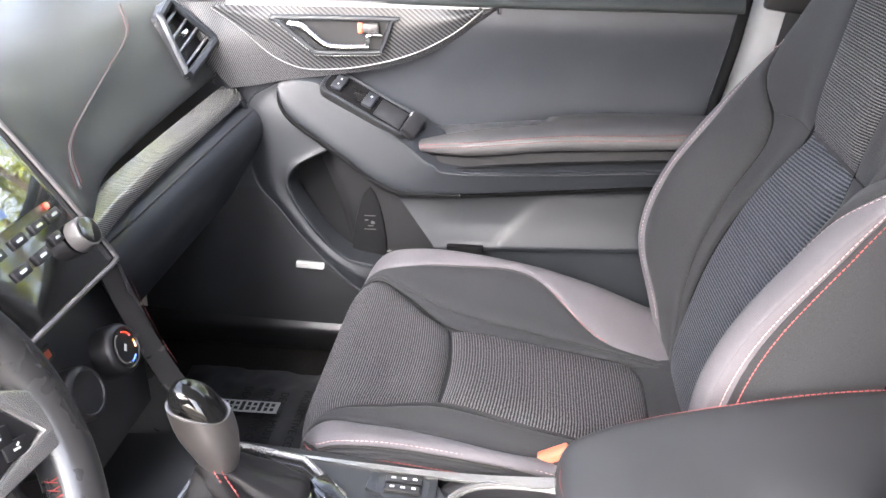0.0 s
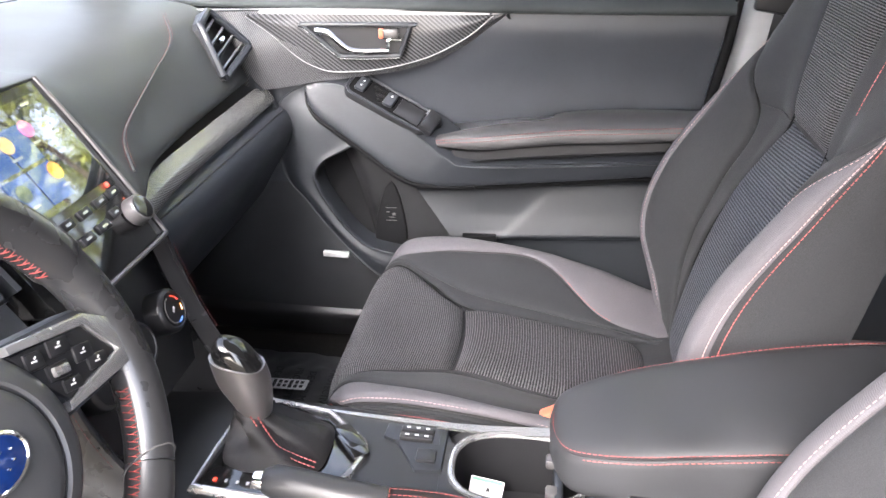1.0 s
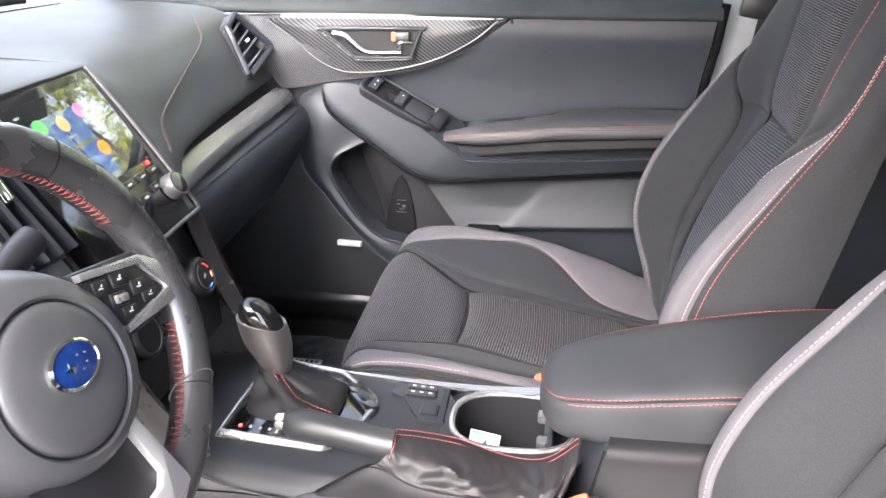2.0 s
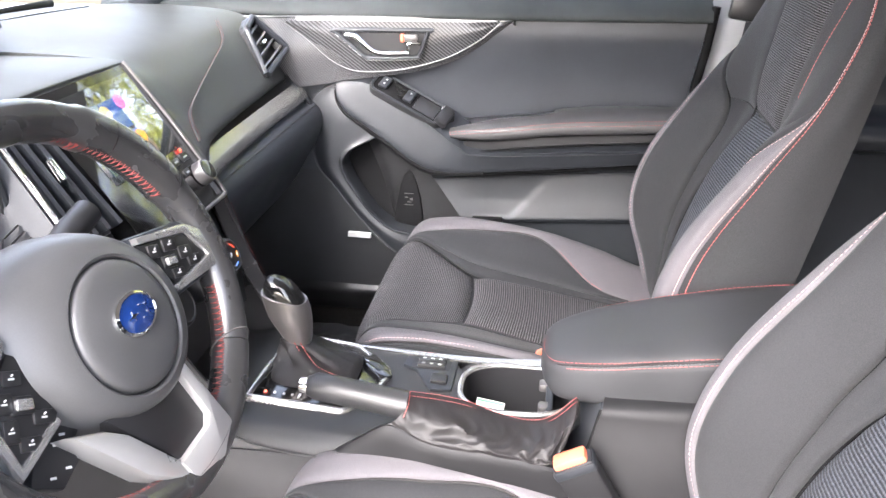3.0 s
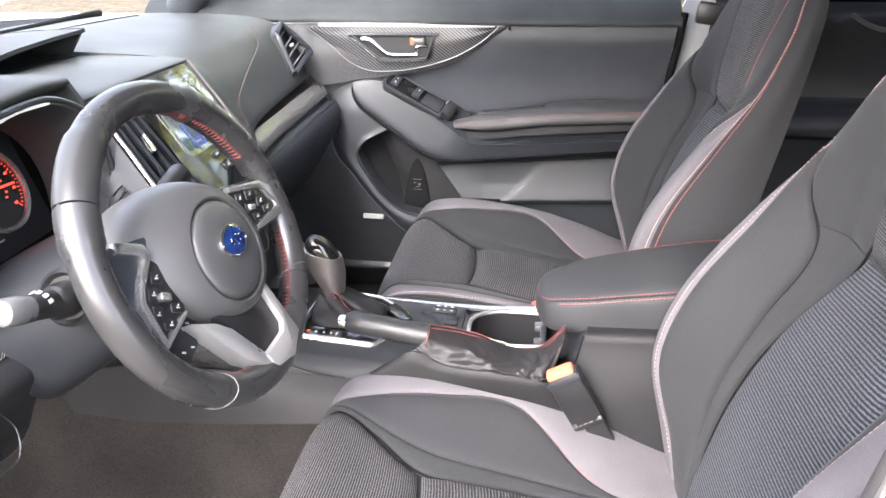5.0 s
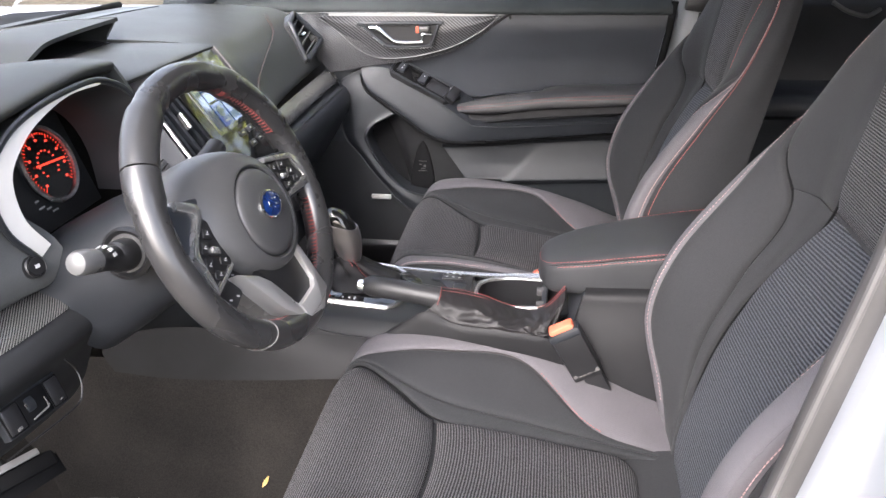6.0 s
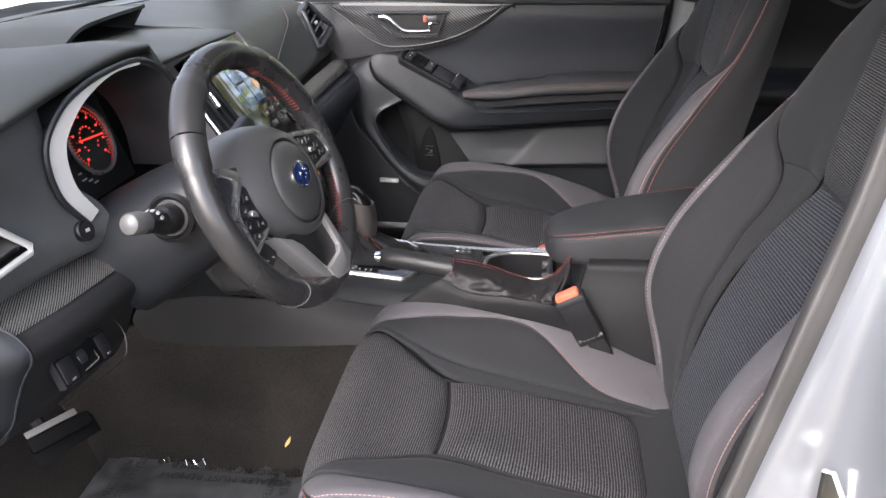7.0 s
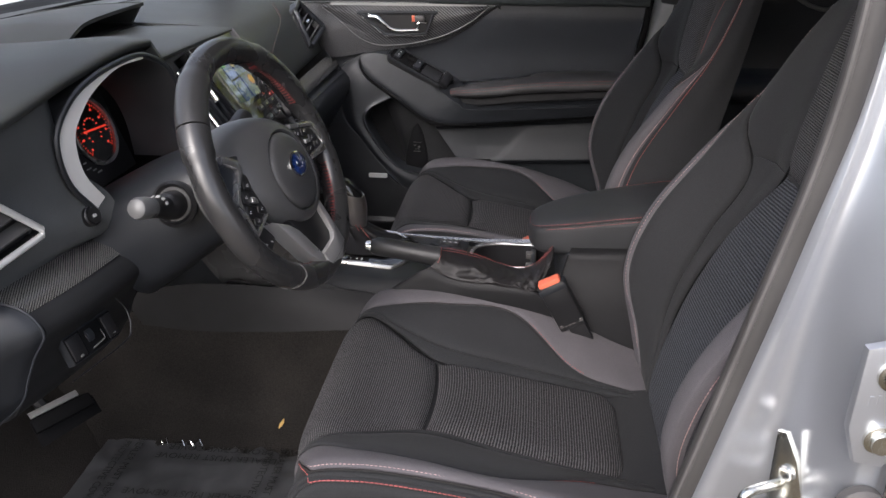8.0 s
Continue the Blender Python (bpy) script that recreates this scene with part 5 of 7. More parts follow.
part("demister_slot", sheet(net([[(-0.60, 0.30, 0.8155), (-0.585, 0.45, 0.8135), (-0.565, 0.58, 0.8095)], [(-0.575, 0.30, 0.8155), (-0.56, 0.45, 0.8135), (-0.545, 0.58, 0.8095)]], 16, 3), 0.003), PLASTIC_DEEP, dash, "black demister slot")

# carbon-look strip, passenger side, with the dark gap above it
st = [[(-0.225, y, 0.652) for y in (0.13, 0.4, 0.69)], [(-0.198 + dx, y, 0.650) for y, dx in ((0.13, 0.03), (0.25, 0.008), (0.4, 0.002), (0.69, -0.004))], [(-0.178 + dx, y, 0.640) for y, dx in ((0.13, 0.028), (0.25, 0.008), (0.4, 0.002), (0.69, -0.004))], [(-0.172 + dx, y, 0.624) for y, dx in ((0.13, 0.026), (0.25, 0.008), (0.4, 0.002), (0.69, -0.002))], [(-0.182 + dx, y, 0.613) for y, dx in ((0.13, 0.02), (0.25, 0.008), (0.4, 0.002), (0.69, -0.002))]]
part("trim_strip", sheet(net(st[1:], 40, 12), 0.006), STRIPED, dash, "glossy carbon-look trim strip")
# glove box roll and lower dash
gl = [[(x, y, z) for y in (0.11, 0.30, 0.5, 0.70)] for x, z in ((-0.192, 0.612), (-0.166, 0.600), (-0.158, 0.575), (-0.168, 0.545), (-0.195, 0.50), (-0.235, 0.44), (-0.30, 0.385), (-0.42, 0.36), (-0.6, 0.38))]
part("glove_box", sheet(net(gl, 24, 40), 0.008), PLASTIC, dash, "black glove box front")
part("glove_gap", tube([(-0.162, y, 0.607) for y in (0.13, 0.3, 0.5, 0.69)], 0.0018, 6), PLASTIC_DEEP, dash)
part("dash_end", sheet(net([[(-0.30, 0.695, 0.775), (-0.25, 0.69, 0.74), (-0.20, 0.685, 0.66), (-0.165, 0.69, 0.60), (-0.20, 0.70, 0.50), (-0.32, 0.70, 0.40)], [(-0.45, 0.70, 0.775), (-0.45, 0.70, 0.74), (-0.45, 0.70, 0.66), (-0.45, 0.70, 0.60), (-0.45, 0.70, 0.50), (-0.45, 0.70, 0.40)]], 20, 4), 0.01, face=(0, 3, 0.6)), PLASTIC_HARD, dash)


def air_vent(name, quad, slats, label):
    """A dash vent: a silver-framed opening with slats; quad gives its corners."""
    q = [Vector(p) for p in quad]
    n = (q[1] - q[0]).cross(q[3] - q[0]).normalized()
    if n.dot(Vector((1, 0, 0.6))) < 0:
        n = -n
    c = sum(q, Vector()) / 4
    v = part(name, sheet(net([[tuple(q[0] - n * 0.018), tuple(q[1] - n * 0.018)], [tuple(q[3] - n * 0.018), tuple(q[2] - n * 0.018)]], 4, 4), 0.004), PLASTIC_DEEP, dash, label)
    loop = [q[0], q[1], q[2], q[3]]
    pts = []
    for a, b in zip(loop, loop[1:] + loop[:1]):
        pts += [a.lerp(b, w) for w in (0.06, 0.35, 0.65, 0.94)]
    part("vent_frame", tube(pts, 0.0042 if slats == 5 else 0.0065, 8, closed=True), FRAME if slats == 5 else PLASTIC_HARD, v, "satin silver frame")
    wall = [[tuple(p) for p in pts + pts[:1]], [tuple(p - n * 0.03) for p in pts + pts[:1]]]
    part("vent_wall", sheet(net(wall, 32, 3), 0.003, face=tuple(c)), PLASTIC_DEEP, v)
    for k in range(slats):
        w = (k + 0.7) / (slats + 0.4)
        a, b = q[0].lerp(q[1], w), q[3].lerp(q[2], w)
        m = (q[1] - q[0]).normalized()
        g_ = [[tuple(a - n * 0.003), tuple(b - n * 0.003)], [tuple(a - n * 0.022 + m * 0.012), tuple(b - n * 0.022 + m * 0.012)]]
        part("slat", sheet(net(g_, 4, 2), 0.0035), RUBBER if slats == 5 else GUNMETAL, v)
    return v, c, n


v, c, n = air_vent("air_vent", [(-0.251, 0.592, 0.770), (-0.212, 0.572, 0.689), (-0.205, 0.682, 0.722), (-0.256, 0.643, 0.785)], 4, "passenger side air vent with grey slats")
part("vent_tab", block(axes(c, (0.3, 0.9, 0.3), (-0.5, 0, 0.8)), 0.016, 0.008, 0.01, 0.003), CHROME, v, "chrome tab")
# air vent of the driver's side
v, c, n = air_vent("air_vent", [(-0.257, -0.527, 0.657), (-0.283, -0.645, 0.765), (-0.295, -0.690, 0.745), (-0.285, -0.670, 0.637)], 5, "driver's side air vent with grey slats")

# instrument cluster: bezel, face, gauge
RIM = [(-0.240, -0.440, 0.655), (-0.252, -0.468, 0.700), (-0.256, -0.470, 0.755), (-0.250, -0.440, 0.792), (-0.246, -0.390, 0.810), (-0.243, -0.32, 0.818), (-0.240, -0.25, 0.816), (-0.228, -0.205, 0.792), (-0.220, -0.190, 0.755), (-0.216, -0.186, 0.700), (-0.218, -0.21, 0.655)]
DEEP = [(-0.305, -0.425, 0.650), (-0.325, -0.44, 0.690), (-0.335, -0.44, 0.745), (-0.340, -0.42, 0.775), (-0.345, -0.38, 0.788), (-0.347, -0.32, 0.793), (-0.345, -0.26, 0.79), (-0.335, -0.215, 0.77), (-0.325, -0.190, 0.74), (-0.315, -0.182, 0.70), (-0.305, -0.19, 0.65)]
cen = np.array((-0.25, -0.33, 0.735))
INN = [np.array(p) - (np.array(p) - cen) / np.linalg.norm(np.array(p) - cen) * w + np.array((0.35 * w, 0, 0)) for p, w in zip(RIM, (0.018, 0.021, 0.022, 0.019, 0.011, 0.004, 0.004, 0.004, 0.004, 0.004, 0.004))]
CLUSTER = mat("cluster_black", (0.030, 0.030, 0.031), 0.42, spec=0.5)
clus = part("instrument_panel", sheet(net([INN, DEEP], 60, 8), 0.004, face=(-0.28, -0.32, 0.72)), CLUSTER, dash, "black instrument cluster with a red-lit dial")
part("cluster_bezel", sheet(net([[np.array(p) + (0.002, 0, 0) for p in RIM[:7]], [p + np.array((0.002, 0, 0)) for p in INN[:7]]], 40, 4), 0.004, face=(0.5, -0.6, 0.8)), FRAME, clus, "satin silver bezel")
part("cluster_rim", tube(cr([np.array(p) + (np.array(p) - cen) * 0.02 for p in RIM], 60), 0.0040, 8), PLASTIC_HARD, clus)
DM = axes((-0.333, -0.252, 0.705), (-0.077 * 0, 1, 0), (-0.36, 0, 1))
part("cluster_face", block(axes((-0.338, -0.315, 0.705), (0, 1, 0), (-0.36, 0, 1)) @ pose(0, 0, -0.006), 0.29, 0.16, 0.006, 0.002), CLUSTER, clus)
gau = part("gauge", lathe([(0.052, -0.004), (0.054, 0.002), (0.052, 0.006), (0.048, 0.004), (0.047, 0.0)], DM, 48), SILVER, clus, "round gauge with silver ring")
part("gauge_face", lathe([(0.0475, -0.002), (0.0475, 0.0004), (0.0, 0.0004)], DM, 40), PIANO, gau)
tick = bmesh.new()
for k in range(41):
    a = radians(225 - 270 * k / 40)
    l = 0.006 if k % 5 == 0 else 0.003
    block(DM @ pose(0, 0, 0.001, 0, 0, math.degrees(a)) @ pose(0.044 - l / 2, 0, 0), l, 0.0007, 0.0006, 0, tick)
for k in range(9):
    a = radians(225 - 270 * k / 8)
    block(DM @ pose(0.034 * math.cos(a), 0.034 * math.sin(a), 0.001), 0.0042, 0.0034, 0.0006, 0.0, tick)
for k in range(13):
    a = radians(225 - 270 * k / 12)
    block(DM @ pose(0.019 * math.cos(a), 0.019 * math.sin(a), 0.001), 0.003, 0.0022, 0.0006, 0.0, tick)
part("gauge_marks", tick, RED_LIT, gau, "red-lit scale marks")
part("needle", block(DM @ pose(0.004, 0.001, 0.003, 0, 0, -4), 0.062, 0.0030, 0.0015, 0.0005), RED_LIT, gau, "red-lit needle")
sym = bmesh.new()
for x, y, w in ((-0.055, -0.035, 0.008), (-0.052, -0.045, 0.012), (-0.040, -0.050, 0.010), (-0.03, -0.056, 0.012)):
    block(DM @ pose(x, y, -0.001), w, 0.0022, 0.0006, 0, sym)
part("symbol", sym, WHITE_INK, clus)
# face left of the cluster, switch button
ys = (-0.412, -0.455, -0.50, -0.56, -0.63, -0.72)
fc = [[(x, y, z) for x, y in zip(xs, ys)] for z, xs in ((0.800, (-0.300, -0.270, -0.270, -0.276, -0.286, -0.300)), (0.760, (-0.298, -0.266, -0.266, -0.275, -0.286, -0.300)), (0.710, (-0.290, -0.262, -0.270, -0.284, -0.298, -0.312)), (0.672, (-0.240, -0.253, -0.265, -0.286, -0.302, -0.316)), (0.645, (-0.226, -0.242, -0.260, -0.288, -0.302, -0.316)), (0.620, (-0.232, -0.248, -0.266, -0.288, -0.300, -0.312)), (0.604, (-0.262, -0.272, -0.280, -0.290, -0.300, -0.312)))]
# dash plastic with its colour raised to stand in for light from the doorway
part("driver_face", sheet(net(fc, 40, 36), 0.006), mat("dash_face", (0.075, 0.078, 0.079), 0.42, grain=0.2, scale=700, var=0.18, speck=0.4, spec=0.6), dash)
BM = axes((-0.241, -0.453, 0.649), (0.30, 1, 0), (-0.4, 0, 1))
btn = part("start_button", lathe([(0.0135, -0.004), (0.0135, 0.004), (0.012, 0.0055), (0.0105, 0.004), (0.0100, 0.006), (0.0, 0.0065)], BM, 28), PLASTIC_DEEP, dash, "round black push button")
part("symbol", block(BM @ pose(0, 0, 0.0068), 0.006, 0.004, 0.0006, 0), WHITE_INK, btn)
# driver's carbon strip and knee panel with switch bank
bend = lambda y: 0.077 * (y + 0.425) - 0.5 * min(0, y + 0.43) ** 2
ks = [[(x + bend(y), y, z + 0.01 * (y + 0.425)) for y in (-0.405, -0.45, -0.53, -0.605)] for x, z in ((-0.276, 0.606), (-0.258, 0.605), (-0.236, 0.598), (-0.222, 0.588))]
part("trim_strip", sheet(net(ks, 24, 10), 0.008), STRIPED, dash, "glossy carbon-look trim strip")
kp = [[(x + bend(y), y, z) for y in (-0.385, -0.42, -0.47, -0.54, -0.605)] for x, z in ((-0.232, 0.589), (-0.212, 0.579), (-0.204, 0.560), (-0.222, 0.530), (-0.236, 0.500), (-0.252, 0.465), (-0.29, 0.43), (-0.40, 0.42))]
gk = net(kp, 30, 36)
gk[:, :4, 0] -= np.linspace(0.03, 0, 4)[None, :]
part("knee_panel", sheet(gk, 0.008), CONSOLE_TOP, dash, "dark grey knee panel")
# rounded dash end beside the doorway
end = [(x + bend(-0.605), -0.607, z) for x, z in ((-0.276, 0.604), (-0.236, 0.597), (-0.214, 0.582), (-0.206, 0.560), (-0.224, 0.530), (-0.238, 0.500), (-0.254, 0.465), (-0.292, 0.43))]
part("dash_end", sheet(net([end, [(x - 0.015, y - 0.016, z - 0.004) for x, y, z in end], [(x * 0.4 - 0.22, y - 0.05, z * 0.9 + 0.04) for x, y, z in end], [(-0.46, -0.68, z * 0.85 + 0.06) for x, y, z in end]], 30, 12), 0.008, face=(0, -3, 0.6)), PLASTIC_HARD, dash, "rounded dark dash end")
part("end_line", tube(cr([np.array(p) + (0.001, -0.001, 0) for p in end], 40), 0.0014, 6), PLASTIC, dash)
KM = axes((-0.226, -0.522, 0.516), (0.22, 1, 0), (-0.42, 0, 1))
kframe = [(-0.062, -0.034), (0.034, -0.032), (0.056, -0.022), (0.064, 0.002), (0.056, 0.026), (-0.062, 0.024)]
part("bank_seam", tube(cr([KM @ Vector((x, y, 0.0012)) for x, y in kframe[:5]], 40), 0.0011, 6), PLASTIC_DEEP, dash, "rounded seam of the switch lid")
bank = part("switch_bank", slab([(-0.048, -0.020), (0.036, -0.020), (0.036, 0.018), (-0.048, 0.018)], KM @ pose(0, 0, 0.0015), 0.012, 0.002), PLASTIC_HARD, dash, "black switch bank with a dimmer wheel")
for x, w in ((-0.035, 0.022), (0.025, 0.018)):
    part("switch_well", block(KM @ pose(x, -0.001, 0.0022), w + 0.003, 0.034, 0.002, 0.0008), MATTE, bank)
    part("switch", block(KM @ pose(x, -0.001, 0.003), w, 0.030, 0.004, 0.0016), PLASTIC_DEEP, bank)
part("switch_well", block(KM @ pose(-0.004, -0.001, 0.0022), 0.036, 0.034, 0.002, 0.0008), MATTE, bank)
part("dimmer_wheel", lathe([(0.010, -0.005), (0.0105, 0.0), (0.010, 0.005)], KM @ pose(-0.010, 0.003, -0.003) @ Matrix.Rotation(radians(90), 4, "Y"), 24), PLASTIC_HARD, bank, "ribbed dimmer wheel")
sym = bmesh.new()
for x, y, w, h in ((-0.004, -0.012, 0.024, 0.0022), (0.008, -0.004, 0.0016, 0.012), (-0.017, 0.004, 0.0014, 0.006), (-0.035, -0.013, 0.006, 0.003), (0.025, -0.012, 0.004, 0.002)):
    block(KM @ pose(x, y, 0.0056, 0, 0, 6), w, h, 0.001, 0, sym)
part("symbol", sym, SILVER, bank)

# small display under its own hood at the windscreen
dh = thing("display_hood", (-0.5, 0.0, 0.80), "small black trip display under a grey hood on the dashboard", "display")
edge = [(-0.415, -0.155, 0.806), (-0.418, -0.10, 0.826), (-0.418, -0.055, 0.836), (-0.414, 0.04, 0.841), (-0.408, 0.134, 0.8435)]
farr = [(-0.66, -0.17, 0.805), (-0.66, -0.10, 0.816), (-0.66, -0.05, 0.818), (-0.66, 0.05, 0.818), (-0.66, 0.16, 0.815)]
midr = [(-0.53, -0.165, 0.806), (-0.53, -0.10, 0.828), (-0.53, -0.05, 0.836), (-0.53, 0.05, 0.838), (-0.52, 0.142, 0.836)]
part("hood", sheet(net([edge, midr, farr], 30, 14), 0.006), DASHSKIN, dh)
part("hood_side", sheet(net([[(-0.408, 0.134, 0.8435), (-0.52, 0.142, 0.836), (-0.66, 0.16, 0.815)], [(-0.430, 0.125, 0.806), (-0.53, 0.135, 0.806), (-0.66, 0.15, 0.805)]], 14, 5), 0.005, face=(-0.5, 2, 1.2)), DASHSKIN, dh)
part("hood_inside", sheet(net([[(-0.416, -0.15, 0.804), (-0.42, -0.05, 0.830), (-0.412, 0.128, 0.838)], [(-0.50, -0.14, 0.804), (-0.50, -0.05, 0.822), (-0.50, 0.125, 0.828)], [(-0.49, -0.14, 0.802), (-0.49, -0.05, 0.803), (-0.49, 0.12, 0.804)], [(-0.425, -0.15, 0.8025), (-0.43, -0.05, 0.8035), (-0.42, 0.12, 0.8045)]], 20, 14), 0.003, face=(-0.42, -0.2, 0.82)), PLASTIC_DEEP, dh)
sym = bmesh.new()
for y, w in ((-0.035, 0.010), (-0.018, 0.014)):
    block(pose(-0.484, y, 0.812, 0, 0, 0), 0.001, w, 0.006, 0, sym)
part("display_digits", sym, mat("dim_digits", (0.14, 0.15, 0.15), 0.5), dh)

# centre stack: screen, vent, buttons
stack = thing("centre_stack", (-0.2, 0.0, 0.6), "centre stack with touch screen, knobs and silver edge trim", "console")
SMX = axes((-0.178, 0.015, 0.711), (0, 1, 0), (-0.56, 0, 0.83))
part("stack_body", slab([(-0.105, 0.104), (0.108, 0.104), (0.109, -0.100), (0.104, -0.104), (-0.100, -0.104)], SMX @ pose(0, 0, 0.000), 0.035, 0.002), PIANO, stack, "gloss black panel")
part("edge_trim", tube(cr([SMX @ Vector(p) for p in ((0.106, 0.106, 0.000), (0.109, 0.03, 0.001), (0.109, -0.06, 0.001), (0.108, -0.099, 0.001), (0.100, -0.106, 0.001), (0.05, -0.106, 0.001), (-0.06, -0.106, 0.001), (-0.10, -0.106, 0.001))], 60), 0.0026, 8), GUNMETAL, stack, "satin silver edge trim")
scrn = part("touch_screen", slab([(-0.078, 0.092), (0.094, 0.092), (0.094, -0.022), (-0.078, -0.022)], SMX @ pose(0, 0, 0.0012), 0.004, 0.001), SCREEN, stack, "glossy touch screen showing coloured tiles")
ICON = {"blue": glow("screen_blue", (0.02, 0.10, 0.42), 0.10), "sky": glow("screen_slate", (0.04, 0.10, 0.16), 0.08), "orange": glow("screen_orange", (0.95, 0.36, 0.05), 0.12), "pink": glow("screen_pink", (0.80, 0.22, 0.50), 0.12), "green": glow("screen_green", (0.10, 0.62, 0.18), 0.12), "tan": glow("screen_tan", (0.72, 0.52, 0.25), 0.12), "white": glow("screen_white", (0.8, 0.85, 0.9), 0.05)}
for x, y, w, h, k in ((-0.028, 0.006, 0.036, 0.040, "blue"), (0.012, 0.006, 0.036, 0.040, "blue"), (-0.028, 0.050, 0.036, 0.040, "blue"), (0.012, 0.050, 0.036, 0.040, "blue"), (-0.060, 0.028, 0.020, 0.08, "sky")):
    part("screen_tile", block(SMX @ pose(x, y, 0.0020), w, h, 0.0006, 0), ICON[k], scrn)
for x, y, k in ((0.028, 0.014, "orange"), (0.036, 0.062, "pink"), (-0.004, 0.056, "tan"), (-0.040, 0.062, "green"), (-0.030, 0.010, "sky")):
    part("screen_icon", lathe([(0.0095, 0.0), (0.0095, 0.0008), (0, 0.0008)], SMX @ pose(x, y, 0.0022), 24), ICON[k], scrn)
for x, y, w in ((0.028, -0.003, 0.012), (0.036, 0.046, 0.012), (-0.004, 0.040, 0.016), (-0.040, 0.046, 0.014), (-0.030, -0.006, 0.016), (-0.06, 0.080, 0.008), (0.06, 0.084, 0.014)):
    part("screen_bar", block(SMX @ pose(x, y, 0.0026), w, 0.0028, 0.0004, 0), ICON["white"], scrn)
for x, y, w in ((0.078, -0.036, 0.020), (0.052, -0.036, 0.020), (0.020, -0.036, 0.020), (-0.012, -0.036, 0.020), (0.060, -0.054, 0.016), (0.030, -0.058, 0.022), (-0.002, -0.058, 0.022)):
    b = part("radio_button", block(SMX @ pose(x, y, 0.001), w, 0.010, 0.004, 0.0012), PLASTIC_DEEP, stack)
    part("symbol", block(SMX @ pose(x, y, 0.0032), w * 0.42, 0.0026, 0.0005, 0), ICON["white"], b)
part("red_lamp", lathe([(0.003, 0), (0.003, 0.0015), (0, 0.002)], SMX @ pose(0.079, -0.026, 0.001), 12), RED_LIT, stack)
vk = part("volume_knob", lathe([(0.0165, 0.0), (0.0160, 0.012), (0.0150, 0.0150), (0.0132, 0.0152)], SMX @ pose(0.084, -0.066, 0.001), 36), GUNMETAL, stack, "silver ringed knob")
part("knob_cap", lathe([(0.0134, 0.01), (0.0134, 0.0156), (0.0125, 0.0160), (0.0, 0.0162)], SMX @ pose(0.084, -0.066, 0.001), 32), PIANO, vk)
# tall vent between screen and instruments
VQ = [(-0.232, -0.155, 0.775), (-0.150, -0.180, 0.672), (-0.140, -0.098, 0.668), (-0.228, -0.098, 0.786)]
vq = [Vector(p) for p in VQ]
vent = part("air_vent", sheet(net([[tuple(vq[0] + Vector((-0.02, 0, -0.015))), tuple(vq[1] + Vector((-0.02, 0, -0.015)))], [tuple(vq[3] + Vector((-0.02, 0, -0.015))), tuple(vq[2] + Vector((-0.02, 0, -0.015)))]], 4, 4), 0.004), PLASTIC_DEEP, stack, "tall air vent with dark slats")
for k in range(4):
    w = 0.12 + 0.25 * k
    a, b = vq[0].lerp(vq[3], w), vq[1].lerp(vq[2], w)
    part("slat", sheet(net([[tuple(a), tuple(b)], [tuple(a + Vector((-0.018, 0.008, -0.012))), tuple(b + Vector((-0.018, 0.008, -0.012)))]], 6, 2), 0.005), PLASTIC_HARD, vent)
part("vent_tab", block(axes(vq[0].lerp(vq[2], 0.42) + Vector((0.004, 0, 0.004)), vq[1] - vq[0], (0, 1, 0)), 0.028, 0.007, 0.010, 0.003), CHROME, vent, "chrome vent tab")
part("vent_trim", tube([vq[0] + Vector((0.002, -0.004, 0)), vq[1] + Vector((0.002, -0.004, 0)), vq[1] + Vector((0.004, 0.01, -0.004))], 0.003, 8), SILVER, vent, "silver edge")
part("side_cheek", sheet(net([[(-0.262, -0.168, 0.79), (-0.236, -0.160, 0.770), (-0.152, -0.184, 0.668), (-0.13, -0.165, 0.62)], [(-0.275, -0.176, 0.77), (-0.252, -0.178, 0.74), (-0.20, -0.203, 0.66), (-0.17, -0.19, 0.60)], [(-0.275, -0.176, 0.66), (-0.255, -0.180, 0.64), (-0.23, -0.21, 0.60), (-0.20, -0.20, 0.55)]], 18, 12), 0.006), PLASTIC, stack)
sl = bmesh.new()
for k in range(5):
    block(axes((-0.200 + 0.006 * k, -0.206, 0.694 - 0.006 * k), (0.1, 1, 0.3), (-0.5, 0, 0.8)), 0.022, 0.0018, 0.004, 0, sl)
part("speaker_slots", sl, PLASTIC_DEEP, stack)
# climate panel with knobs
CM = axes((-0.108, 0.010, 0.550), (0, 1, 0), (-0.35, 0, 0.93))
part("climate_panel", slab([(-0.125, 0.062), (0.110, 0.062), (0.108, -0.040), (0.085, -0.075), (-0.10, -0.075), (-0.125, -0.04)], CM @ pose(0, 0, -0.012), 0.03, 0.003), PLASTIC_DEEP, stack, "black climate panel")
